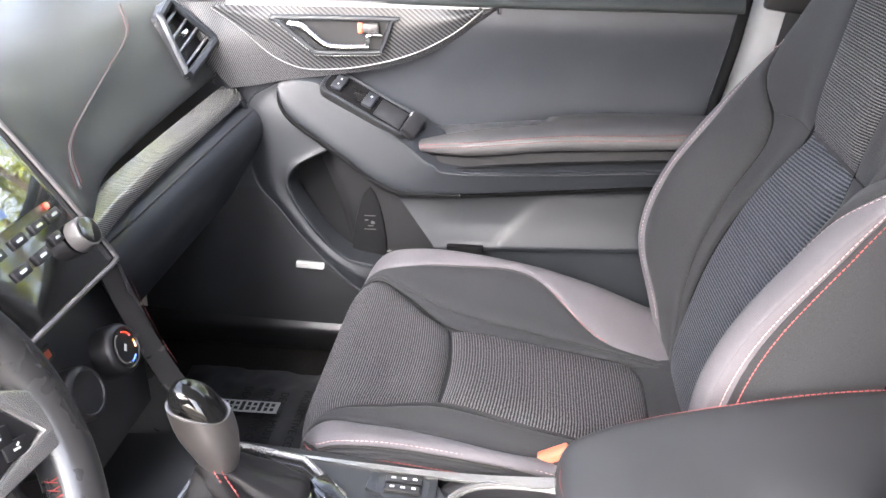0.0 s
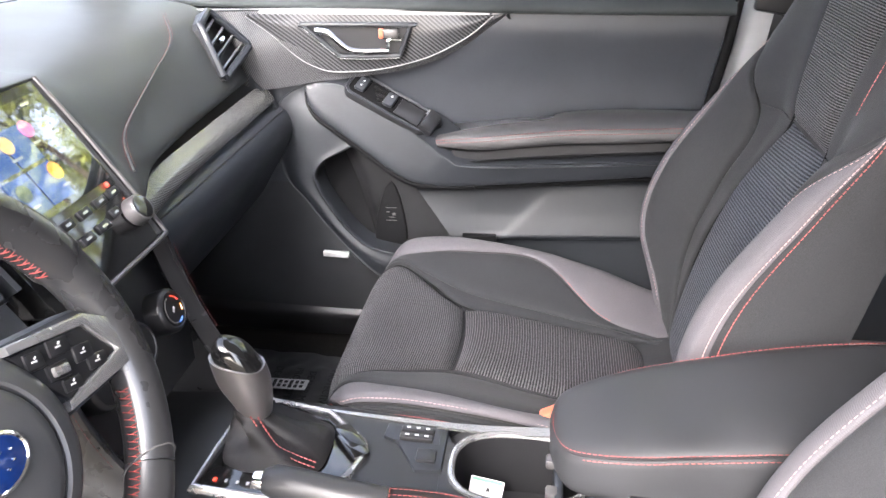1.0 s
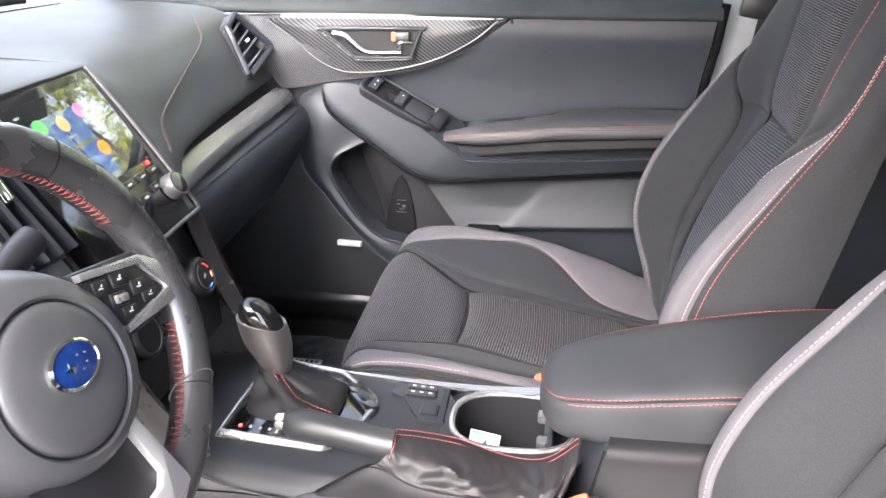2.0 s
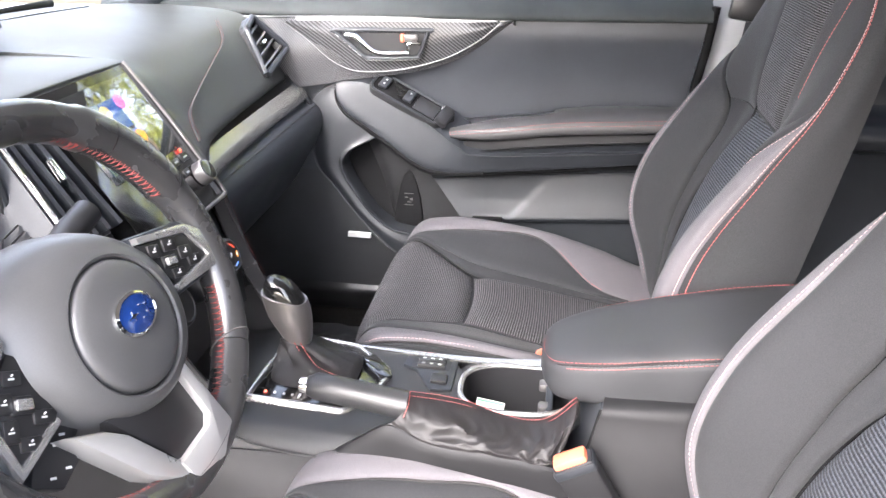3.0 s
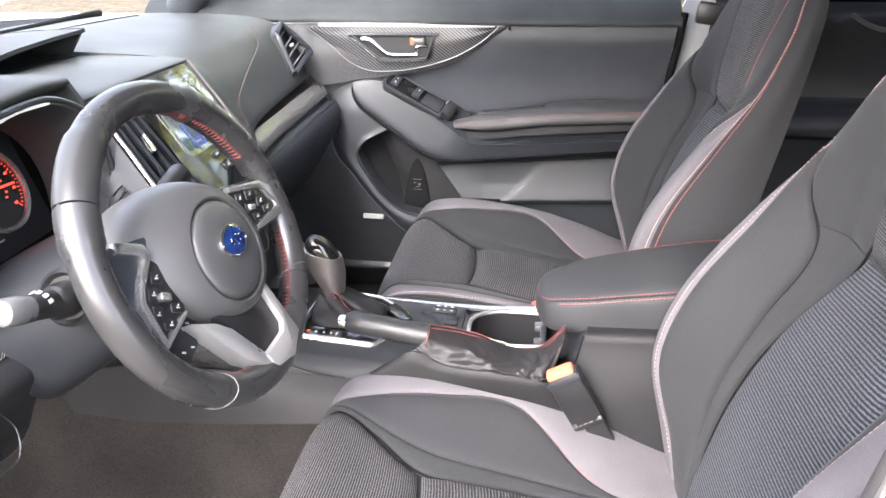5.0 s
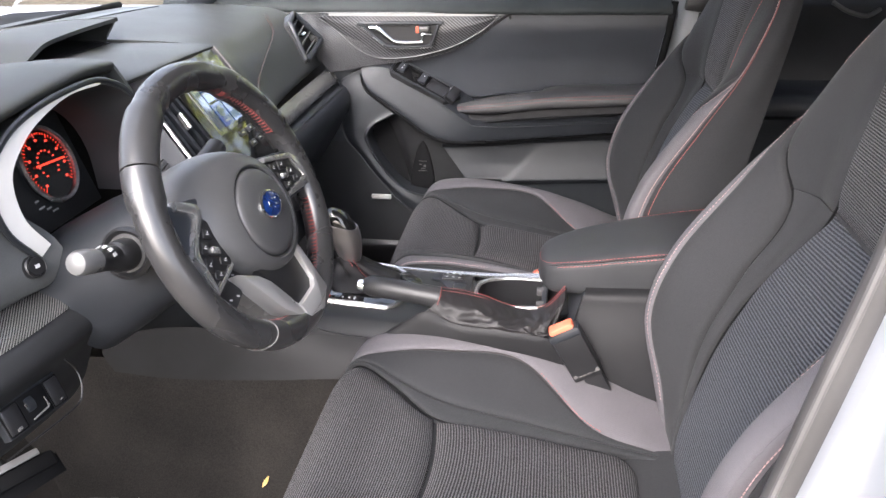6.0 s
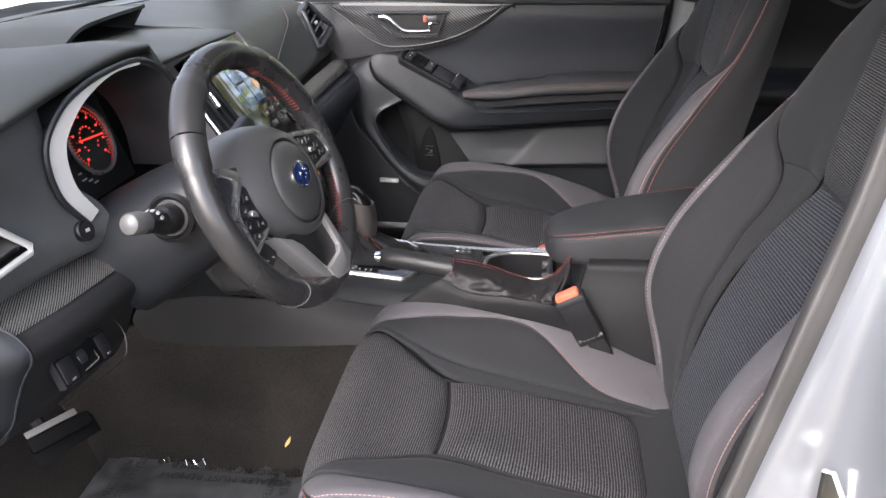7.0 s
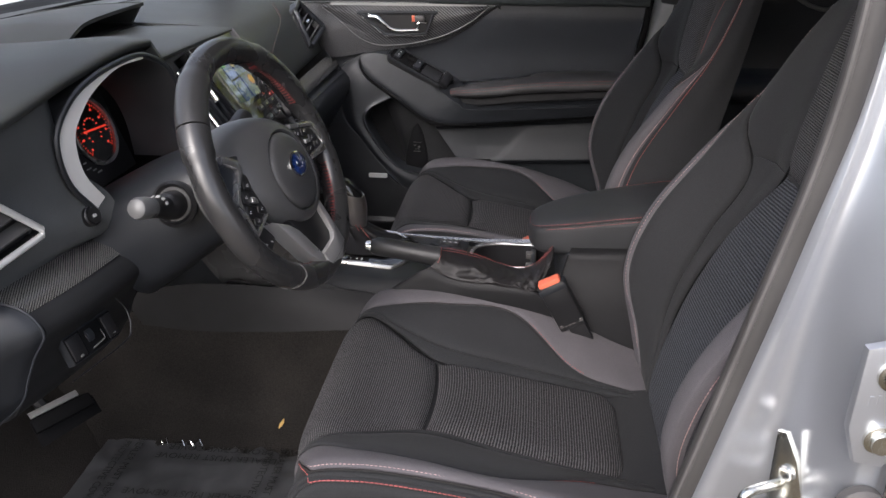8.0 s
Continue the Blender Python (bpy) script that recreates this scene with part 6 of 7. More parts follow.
for x, lit in ((0.062, True), (-0.012, False), (-0.085, False)):
    kn = part("climate_knob", lathe([(0.0255, -0.016), (0.0255, 0.006), (0.0235, 0.010), (0.0205, 0.0115), (0.0195, 0.010), (0.0, 0.010)], CM @ pose(x, 0.000, 0), 36), PLASTIC_DEEP, stack, "round climate knob")
    if not lit:
        continue
    for a0, a1, m_ in ((100, 260, RUBBER), (262, 300, glow("climate_blue", (0.05, 0.25, 0.9), 0.12)), (20, 70, glow("climate_red", (0.9, 0.08, 0.03), 0.12)), (330, 360, glow("climate_amber", (1.0, 0.35, 0.02), 0.15))):
        part("scale_arc", tube([CM @ pose(x, 0, 0.0105) @ Vector((0.0155 * math.cos(radians(a)), 0.0155 * math.sin(radians(a)), 0)) for a in np.linspace(a0, a1, 12)], 0.0011, 5), m_, kn)
    part("symbol", block(CM @ pose(x, 0.0, 0.0105, 0, 0, 40), 0.007, 0.003, 0.0005, 0), WHITE_INK, kn)
hz = part("hazard_button", block(CM @ pose(-0.012, 0.045, -0.010), 0.024, 0.014, 0.006, 0.002), PLASTIC_DEEP, stack)
part("symbol", block(CM @ pose(-0.012, 0.045, -0.0065), 0.012, 0.007, 0.0008, 0), ORANGE, hz)
# side wings from stack down to the console
for s, yy in ((1, 0.125), (-1, -0.125)):
    a = [(-0.120, yy, 0.622), (-0.108, yy + s * 0.003, 0.575), (-0.088, yy + s * 0.002, 0.520), (-0.055, yy - s * 0.004, 0.465), (-0.030, yy - s * 0.008, 0.432)]
    b = [(x - 0.010, y - s * 0.022, z - 0.002) for x, y, z in a]
    c_ = [(x - 0.055, y + s * 0.012, z - 0.02) for x, y, z in a]
    d_ = [(x - 0.16, y + s * 0.01, z - 0.06) for x, y, z in a]
    gw = net([b, a, c_, d_], 24, 14)
    wg = part("stack_wing", sheet(gw, 0.006, face=(0.4, s * 1.5, 0.9)), RIM_LEATHER, stack, "black leather-look side wing")
    part("stitching", stitches([np.array(p) + np.array((0.001, s * 0.003, 0.001)) for p in cr(a, 50)[4:30]], 0.005, 0.0036, 0.0004), THREAD_DEEP, wg, "red stitching")
    part("wing_gap", tube([np.array(p) + np.array((0.001, s * 0.001, 0)) for p in (a[2], b[2])] , 0.0015, 5), PLASTIC_DEEP, wg)

# ---------- centre console ----------
con = thing("centre_console", (0.2, 0, 0.15), "dark grey centre console with shifter, cup well and silver trim", "console")
sec = []
for x, zt, yf, yn in ((-0.34, 0.372, 0.15, -0.150), (-0.20, 0.395, 0.135, -0.140), (-0.085, 0.416, 0.122, -0.128), (0.0, 0.414, 0.118, -0.124), (0.10, 0.407, 0.117, -0.122), (0.205, 0.402, 0.110, -0.120)):
    sec.append([(x, yf + 0.02, 0.18), (x, yf + 0.012, zt - 0.05), (x, yf, zt - 0.010), (x, yf - 0.012, zt), (x, 0.04, zt + 0.001), (x, -0.04, zt + 0.001), (x, yn + 0.035, zt), (x, yn + 0.018, zt - 0.008), (x, yn, zt - 0.028)])
part("console_top", sheet(net(sec, 48, 26), 0.006), CONSOLE_TOP, con)
# ring of plastic round the cup well, its chrome rim, wall and floor
CC = (0.290, 0.030)


def oval(a, b, z, p=0.75, dx=0.0):
    out = []
    for q in np.linspace(0, 2 * math.pi, 49):
        c_, s_ = math.cos(q), math.sin(q)
        out.append((CC[0] + dx + a * math.copysign(abs(c_) ** p, c_), CC[1] + b * math.copysign(abs(s_) ** p, s_), z))
    return out


outer = [(x, y, z - 0.012 * (abs(y) > 0.085)) for x, y, z in oval(0.088, 0.082, 0.402, 0.45)]
part("well_surround", sheet(np.array([outer, oval(0.080, 0.066, 0.403), oval(0.074, 0.057, 0.404)]), 0.004, face=(0.29, 0.03, 2)), CONSOLE_TOP, con)
part("well_rim", tube(oval(0.074, 0.057, 0.404)[:-1], 0.0042, 8, closed=True), SILVER, con, "satin silver rim")
part("well_wall", sheet(np.array([oval(0.0735, 0.0565, 0.404), oval(0.071, 0.054, 0.37), oval(0.068, 0.051, 0.325)]), 0.003, face=(0.29, 0.03, 0.36)), PLASTIC_DEEP, con)
part("well_floor", slab([(x, y) for x, y, z in oval(0.068, 0.051, 0)[:-1]], pose(0, 0, 0.327), 0.006, 0), PLASTIC_DEEP, con)
part("bright_strip", sheet(net([[(0.06, 0.101, 0.4125), (0.15, 0.097, 0.410), (0.235, 0.095, 0.4085), (0.29, 0.095, 0.410), (0.35, 0.093, 0.415)], [(0.06, 0.098, 0.4120), (0.15, 0.091, 0.4085), (0.235, 0.086, 0.4065), (0.29, 0.083, 0.407), (0.35, 0.080, 0.413)]], 24, 3), 0.004), SILVER, con, "silver strip beside the cup well")
clip = part("well_divider", block(pose(0.332, 0.030, 0.378), 0.010, 0.09, 0.045, 0.003), PLASTIC_HARD, con, "grey divider with two clips")
for y in (0.056, 0.004):
    part("clip", block(pose(0.325, y, 0.395), 0.014, 0.016, 0.012, 0.003), GUNMETAL, clip)
# sides: upper cover, front and rear pieces, carpeted tunnel below
ux = (0.0, 0.085, 0.115, 0.150, 0.185, 0.22, 0.27, 0.32, 0.375)
up = [[(x, y + 0.016, z - 0.004) for x, y, z in zip(ux, (-0.123, -0.1255, -0.124, -0.1225, -0.1245, -0.128, -0.1315, -0.1335, -0.1335), (0.392, 0.398, 0.418, 0.438, 0.427, 0.421, 0.419, 0.414, 0.40))], [(x, y, z) for x, y, z in zip(ux, (-0.124, -0.1265, -0.125, -0.1235, -0.1255, -0.129, -0.1325, -0.1345, -0.1345), (0.388, 0.396, 0.415, 0.434, 0.423, 0.417, 0.415, 0.410, 0.395))],
      [(x, -0.134, 0.365) for x in ux], [(x, -0.139, 0.31) for x in ux]]
# console sides take the darkened plastic, standing in for shade low in the cabin
part("rear_side", sheet(net([c[1:] for c in up], 30, 12), 0.006), SHADED_SIDE, con)
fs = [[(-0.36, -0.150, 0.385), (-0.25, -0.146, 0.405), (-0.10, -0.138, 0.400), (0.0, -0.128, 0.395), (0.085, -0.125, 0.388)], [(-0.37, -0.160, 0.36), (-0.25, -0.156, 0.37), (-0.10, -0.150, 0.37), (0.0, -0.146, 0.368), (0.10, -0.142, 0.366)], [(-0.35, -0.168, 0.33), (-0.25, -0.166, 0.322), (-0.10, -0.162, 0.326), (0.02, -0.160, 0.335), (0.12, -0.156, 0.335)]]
part("front_side", sheet(net(fs, 36, 12), 0.006), SHADED_SIDE, con)
part("side_gap", tube([(0.092, -0.128, 0.400), (0.086, -0.1275, 0.392), (0.090, -0.130, 0.380), (0.104, -0.138, 0.352)], 0.0016, 6), PLASTIC_DEEP, con)
part("upper_gap", tube(cr([(-0.045, -0.119, 0.409), (0.0, -0.1245, 0.398), (0.05, -0.1275, 0.3935), (0.095, -0.1285, 0.391)], 20), 0.0012, 6), PLASTIC_DEEP, con)
for s in (-1, 1):
    g = net([[(x, s * (0.150 + dy), z) for x in (-0.72, -0.45, -0.2, 0.0, 0.15, 0.25, 0.33)] for dy, z in ((0.0, 0.345), (0.012, 0.29), (0.03, 0.225), (0.062, 0.178), (0.13, 0.152), (0.20, 0.1475))], 30, 24)
    part("tunnel_carpet", sheet(g, 0.006, face=(0.2, s * 3, 0.8)), CARPET, con, "dark carpet on the tunnel")
# storage box and armrest lid
bx = [[(0.345, -0.132, 0.30), (0.368, -0.118, 0.38), (0.386, -0.094, 0.445), (0.392, -0.088, 0.462)], [(0.50, -0.136, 0.30), (0.50, -0.122, 0.38), (0.50, -0.098, 0.445), (0.50, -0.090, 0.466)], [(0.70, -0.136, 0.30), (0.70, -0.122, 0.38), (0.70, -0.098, 0.445), (0.70, -0.090, 0.468)]]
bx = [r + [(r[-1][0] + 0.004, -0.064, r[-1][2] + 0.002)] for r in bx]
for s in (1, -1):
    part("box_side", sheet(net([[(x, -s * y, z) for x, y, z in r] for r in bx], 12, 14), 0.006, face=(0.5, -s * 3, 0.6)), SHADED_SIDE, con)
    part("box_foot", sheet(net([[(x, -s * 0.134, 0.305) for x in (0.33, 0.5, 0.70)], [(x, -s * 0.15, 0.15) for x in (0.33, 0.5, 0.70)]], 8, 4), 0.006, face=(0.5, -s * 3, 0.3)), SHADED_SIDE, con)
part("box_front", sheet(net([[(0.390, y, 0.462) for y in (-0.086, 0, 0.086)], [(0.37, y, 0.40) for y in (-0.112, 0, 0.112)], [(0.34, y, 0.30) for y in (-0.13, 0, 0.13)]], 8, 8), 0.006), PLASTIC, con)
part("box_rear", sheet(net([[(0.70, y, 0.468) for y in (-0.09, 0.09)], [(0.70, y, 0.15) for y in (-0.14, 0.14)]], 4, 4), 0.006, face=(3, 0, 0.4)), PLASTIC, con)
part("box_gap", tube([(0.390, -0.0905, 0.462), (0.366, -0.1205, 0.38), (0.345, -0.1345, 0.31)], 0.0022, 6), MATTE, con)
rows = []
for x, zb, zt, yn, yf in ((0.3235, 0.464, 0.480, -0.010, 0.026), (0.330, 0.456, 0.489, -0.036, 0.046), (0.345, 0.450, 0.498, -0.056, 0.058), (0.385, 0.452, 0.512, -0.070, 0.068), (0.45, 0.456, 0.526, -0.076, 0.078), (0.56, 0.460, 0.540, -0.080, 0.096), (0.66, 0.462, 0.546, -0.082, 0.106), (0.70, 0.464, 0.540, -0.080, 0.104)):
    yc, zc, a, b = (yn + yf) / 2, (zb + zt) / 2, (yf - yn) / 2, (zt - zb) / 2
    rows.append([(x, yc + a * math.copysign(abs(math.cos(q)) ** 0.42, math.cos(q)), zc + b * math.copysign(abs(math.sin(q)) ** 0.36, math.sin(q))) for q in np.linspace(-math.pi / 2, 1.5 * math.pi, 49)])
gl_ = cr(np.array(rows), 40)
lid = part("armrest_lid", sheet(gl_, 0.004, face=(0.5, -0.3, 3)), LEATHER, con, "black padded vinyl armrest lid")
lid.data.materials[0] = mat("lid_vinyl", (0.0225, 0.0232, 0.0250), 0.58, spec=0.35, grain=0.16, scale=700, wear=0.06)
nose = bmesh.new()
nose.faces.new([nose.verts.new(p) for p in gl_[0][:-1]])
part("lid_nose", nose, lid.data.materials[0], lid)
sm = cr([(0.3245, 0.026, 0.476), (0.3225, 0.006, 0.4745), (0.3265, -0.022, 0.478), (0.337, -0.047, 0.485), (0.360, -0.064, 0.494), (0.40, -0.0735, 0.502), (0.45, -0.0775, 0.511), (0.56, -0.0815, 0.526), (0.69, -0.0815, 0.530)], 80)
for dz in (0.004, -0.004):
    part("stitching", stitches([p + np.array((0, -0.0018, dz + 0.008)) for p in sm], 0.0055, 0.0042, 0.0005), THREAD_DULL, lid, "red stitching")
far = [(0.352, 0.054, 0.497), (0.385, 0.064, 0.510), (0.45, 0.0735, 0.5235), (0.56, 0.091, 0.5375), (0.66, 0.1005, 0.5435), (0.695, 0.100, 0.539)]
part("stitching", stitches(cr(far, 60), 0.0055, 0.0044, 0.0005), THREAD_DULL, lid, "red stitching")
part("lid_welt", tube([p + np.array((0, 0, 0.008)) for p in sm], 0.0018, 6), LEATHER, lid)
# shifter: bezel, plate, boot, knob
PO = [(-0.043, -0.060), (-0.040, 0.0), (-0.036, 0.055), (-0.024, 0.092), (-0.010, 0.100), (0.065, 0.092), (0.116, 0.046), (0.121, 0.030), (0.110, -0.010), (0.086, -0.055), (0.078, -0.061)]
zf = lambda x: 0.4205 - 0.072 * (x + 0.04)
sh = part("shifter_bezel", tube([(x, y, zf(x)) for x, y in PO], 0.0058, 8, closed=True, squash=0.7), SILVER, con, "satin silver shifter bezel")
PMX = axes((0.035, 0.02, zf(0.035) + 0.001), (1, 0, -0.072), (0, 1, 0))
part("shifter_plate", slab([((x - 0.035) * 0.97, (y - 0.02) * 0.97) for x, y in PO], PMX, 0.01, 0.001), PIANO, sh, "gloss black plate")
part("lit_gear", block(PMX @ pose(-0.058, -0.064, 0.0012), 0.0035, 0.0045, 0.001, 0), RED_LIT, sh)
sym = bmesh.new()
for k, x in enumerate((-0.046, -0.034, -0.023, -0.014)):
    block(PMX @ pose(x, -0.064, 0.0012), 0.0028, 0.0040 if k < 3 else 0.009, 0.001, 0, sym)
part("symbol", sym, WHITE_INK, sh)
for o in ((0.070, 0.045), (0.064, 0.058)):
    part("plate_step", block(PMX @ pose(o[0], o[1] - 0.03, 0.003, 0, 0, 40), 0.020, 0.044, 0.006, 0.002), PIANO, sh)
boot = []
for k, (cx, cy, z, a, b, w) in enumerate(((0.026, 0.022, 0.418, 0.058, 0.050, 0.0), (0.022, 0.023, 0.428, 0.050, 0.042, 0.006), (0.012, 0.027, 0.437, 0.035, 0.030, 0.008), (0.003, 0.030, 0.447, 0.025, 0.022, 0.005), (-0.004, 0.032, 0.456, 0.019, 0.018, 0.001), (-0.006, 0.032, 0.463, 0.018, 0.017, 0.0))):
    boot.append([(cx + (a + w * math.sin(5 * q + k)) * math.copysign(abs(math.cos(q)) ** 0.6, math.cos(q)), cy + (b + w * math.sin(5 * q + k)) * math.copysign(abs(math.sin(q)) ** 0.6, math.sin(q)), z + 0.002 * math.sin(3 * q)) for q in np.linspace(0, 2 * math.pi, 41)])
bt = part("shift_boot", sheet(cr(np.array(boot), 14), 0.003, face=(0, 0, 2)), VINYL, sh, "black leather shift boot")
for o in (-0.004, 0.004):
    part("stitching", stitches(cr([(0.004 + o, 0.012, 0.462), (0.016 + o, 0.006, 0.447), (0.030 + o, -0.004, 0.438), (0.050, -0.010 + o, 0.431), (0.078, -0.014 + o, 0.424)], 40), 0.005, 0.004, 0.0008), THREAD, bt, "red stitching")
kb = []
for z, cx, a, b in ((0.446, 0.0, 0.0155, 0.0150), (0.456, 0.0, 0.0158, 0.0150), (0.4585, 0.0, 0.0168, 0.0158), (0.472, -0.003, 0.0215, 0.0180), (0.490, -0.0085, 0.0285, 0.0205), (0.508, -0.012, 0.0305, 0.0215), (0.522, -0.015, 0.0290, 0.0212), (0.533, -0.0175, 0.0245, 0.0190), (0.5405, -0.019, 0.0180, 0.0150), (0.5445, -0.0195, 0.0100, 0.0090), (0.5455, -0.0195, 0.003, 0.003)):
    w = 0.26 * min(1, max(0, (z - 0.470) / 0.045))
    kb.append([(cx + 0.88 * a * math.copysign(abs(math.cos(q)) ** 0.8, math.cos(q)), 0.031 + 0.92 * b * math.copysign(abs(math.sin(q)) ** 0.8, math.sin(q)), z - w * a * math.cos(q)) for q in np.linspace(0, 2 * math.pi, 49)])
kg = cr(np.array(kb), 50)
knob = part("shift_knob", sheet(kg[:30], 0.003, face=(-0.02, 0.03, 3)), mat("knob_satin", (0.21, 0.195, 0.19), 0.32, metal=0.8, var=0.1), sh, "metallic grey shift knob with gloss black cap")
CAP = mat("knob_gloss", (0.008, 0.008, 0.008), 0.09, var=0.1, coat=0.3, spec=0.5)
part("knob_cap", sheet(kg[29:], 0.003, face=(-0.02, 0.03, 3)), CAP, knob)
facet = [[(lambda r, j: r[j] + (r[j] - kg[j].mean(0)) * 0.03)(kg[:, i % 48], int(round(j0 + (32 - j0) * w))) for w in np.linspace(0, 1, 12)] for i, j0 in zip(range(-17, 5), np.linspace(29, 7, 22))]
part("knob_front", sheet(np.array(facet), 0.002, face=(1, -1.5, 0.6)), CAP, knob, "gloss black slanting facet")
part("knob_ring", tube([p + (p - kg[29].mean(0)) * 0.008 for p in kg[29][:-1]], 0.0008, 6, closed=True), GUNMETAL, knob)
part("knob_collar", tube([p + (p - kg[9].mean(0)) * 0.01 for p in kg[9][:-1]], 0.0010, 6, closed=True), PLASTIC_DEEP, knob)
# seat heater switches
SWM = axes((0.172, 0.050, 0.4065), (1, 0, -0.06), (0, 1, 0))
sw = part("switch_block", slab([(-0.036, 0.036), (0.034, 0.034), (0.034, -0.036), (0.006, -0.040), (-0.020, 0.004), (-0.038, 0.012)], SWM @ pose(0, 0, 0.002), 0.006, 0.002), PLASTIC_HARD, con, "grey switch block with two rockers")
part("switch_well", slab([(-0.026, 0.030), (0.026, 0.030), (0.026, 0.006), (-0.026, 0.006)], SWM @ pose(0, 0, 0.0024), 0.002, 0), PLASTIC_DEEP, sw)
for y in (0.025, 0.012):
    r_ = part("rocker", block(SWM @ pose(0, y, 0.004), 0.038, 0.010, 0.006, 0.002), PLASTIC_DEEP, sw)
    sym = bmesh.new()
    for x in (-0.011, 0.0, 0.011):
        block(SWM @ pose(x, y, 0.0073), 0.0045, 0.0024, 0.0006, 0, sym)
    part("symbol", sym, WHITE_INK, sw)
part("blank_switch", block(SWM @ pose(0.015, -0.018, 0.004), 0.022, 0.020, 0.005, 0.002), PLASTIC_DEEP, sw)

# hand brake with its gathered boot
hb = thing("hand_brake", (0.2, -0.09, 0.40), "black hand brake lever with gathered leather boot and red stitching", "hand brake")
HP = [(0.050, -0.088, 0.464), (0.060, -0.088, 0.464), (0.080, -0.0885, 0.462), (0.12, -0.091, 0.457), (0.160, -0.094, 0.452), (0.170, -0.094, 0.451)]
part("grip", tube(HP, [0.012, 0.0165, 0.0168, 0.0165, 0.0175, 0.0172], 20), LEATHER, hb, "black moulded grip")
part("release_button", tube([(0.053, -0.088, 0.464), (0.046, -0.088, 0.4645), (0.040, -0.088, 0.465), (0.0385, -0.088, 0.465)], [0.0095, 0.0095, 0.0085, 0.005], 18), CHROME, hb, "chrome release button")
part("lever_shaft", tube([(0.15, -0.094, 0.452), (0.25, -0.095, 0.415), (0.34, -0.10, 0.38)], 0.010, 10), PLASTIC_DEEP, hb)
bt_top = [(0.165, -0.085, 0.464), (0.201, -0.075, 0.455), (0.237, -0.066, 0.443), (0.274, -0.062, 0.427), (0.312, -0.065, 0.423), (0.337, -0.075, 0.439), (0.362, -0.095, 0.479)]
bt_mid = [(0.168, -0.108, 0.455), (0.204, -0.112, 0.446), (0.240, -0.110, 0.438), (0.278, -0.108, 0.430), (0.310, -0.108, 0.426), (0.337, -0.112, 0.436), (0.360, -0.116, 0.462)]
bt_low = [(0.158, -0.116, 0.444), (0.188, -0.121, 0.432), (0.218, -0.125, 0.427), (0.258, -0.128, 0.425), (0.294, -0.130, 0.422), (0.322, -0.131, 0.419), (0.345, -0.131, 0.424)]
bt_bot = [(0.148, -0.117, 0.438), (0.182, -0.123, 0.426), (0.215, -0.127, 0.420), (0.258, -0.130, 0.418), (0.294, -0.132, 0.415), (0.322, -0.133, 0.412), (0.345, -0.133, 0.416)]
bt_in = [(0.168, -0.076, 0.455), (0.20, -0.060, 0.438), (0.237, -0.052, 0.422), (0.274, -0.046, 0.404), (0.312, -0.050, 0.400), (0.337, -0.060, 0.414), (0.362, -0.080, 0.452)]
gb = net([bt_in, bt_top, bt_mid, bt_low, bt_bot], 90, 40)
for j in range(41):
    for i in range(91):
        w = math.sin(math.pi * min(1, max(0, (j - 9) / 31)))
        u = i / 90
        f = (1 - abs(math.sin(13 * u - 0.085 * j + 1.6 * math.sin(5 * u + 0.05 * j)))) ** 1.6 * 0.010 + (1 - abs(noise.noise(Vector((u * 11 - j * 0.12, j * 0.10 + u * 3, 3.1)))) * 2.2) * 0.007 - 0.007
        gb[j, i] += np.array((0, -0.75, 0.5)) * f * w * (0.30 + 0.55 * u)
gt = part("brake_boot", sheet(gb, 0.003), VINYL, hb, "gathered black leather boot")
for o in (0.0, 0.006):
    part("stitching", stitches([np.array(p) + np.array((0, -0.003 - o, 0.003 - 0.35 * o)) for p in cr(bt_top, 80)], 0.005, 0.0040, 0.0005), THREAD_DULL, gt, "red double stitching")
part("boot_seam", stitches([(0.172, -0.088, 0.467), (0.173, -0.106, 0.460), (0.168, -0.116, 0.448)], 0.005, 0.004, 0.0005), THREAD, gt)

# seat belt buckles beside the seats
for y, lean, nm in ((-0.152, 14, "black buckle with orange button beside the driver's seat"), (0.158, 14, "black buckle with orange button beside the passenger seat")):
    bk = thing("belt_buckle", (0.40, y, 0.30), nm, "seat belt buckle", "buckles")
    M_ = pose(0.380 if y < 0 else 0.350, y, 0.400 if y < 0 else 0.345, 4 if y < 0 else -4, -28, 0)
    part("buckle_body", block(M_, 0.046, 0.024, 0.092, 0.005), PLASTIC_DEEP, bk)
    part("release_button", block(M_ @ pose(-0.001, 0, 0.0465), 0.038, 0.020, 0.013, 0.004), ORANGE, bk, "orange release button")
    part("catch_frame", block(M_ @ pose(0, 0, 0.0370), 0.048, 0.026, 0.012, 0.003), PLASTIC_HARD, bk)
    for dx in (-0.017, 0.019):
        part("rivet", lathe([(0.0032, 0.0), (0.0030, 0.0014), (0.0, 0.0018)], M_ @ pose(dx, -0.0120, -0.034) @ Matrix.Rotation(radians(90), 4, "X"), 12), RUBBER, bk)
    part("buckle_stalk", block(M_ @ pose(0.005, 0, -0.085), 0.03, 0.012, 0.10, 0.003), PLASTIC_DEEP, bk)
    sym = bmesh.new()
    for dx, w in ((-0.010, 0.004), (-0.003, 0.005), (0.005, 0.006), (0.015, 0.004)):
        block(M_ @ pose(dx, -0.0122, -0.036), w, 0.0006, 0.002, 0, sym)
    part("embossing", sym, RUBBER, bk)

# small things: card in the cup well, dry leaf, pedal, protective film
card = thing("paper_card", (0.255, 0.035, 0.345), "white paper card with a green edge in the cup well", "card")
CMX = axes((0.252, 0.034, 0.357), (1, -0.12, -0.1), (0, 0.62, 0.78))
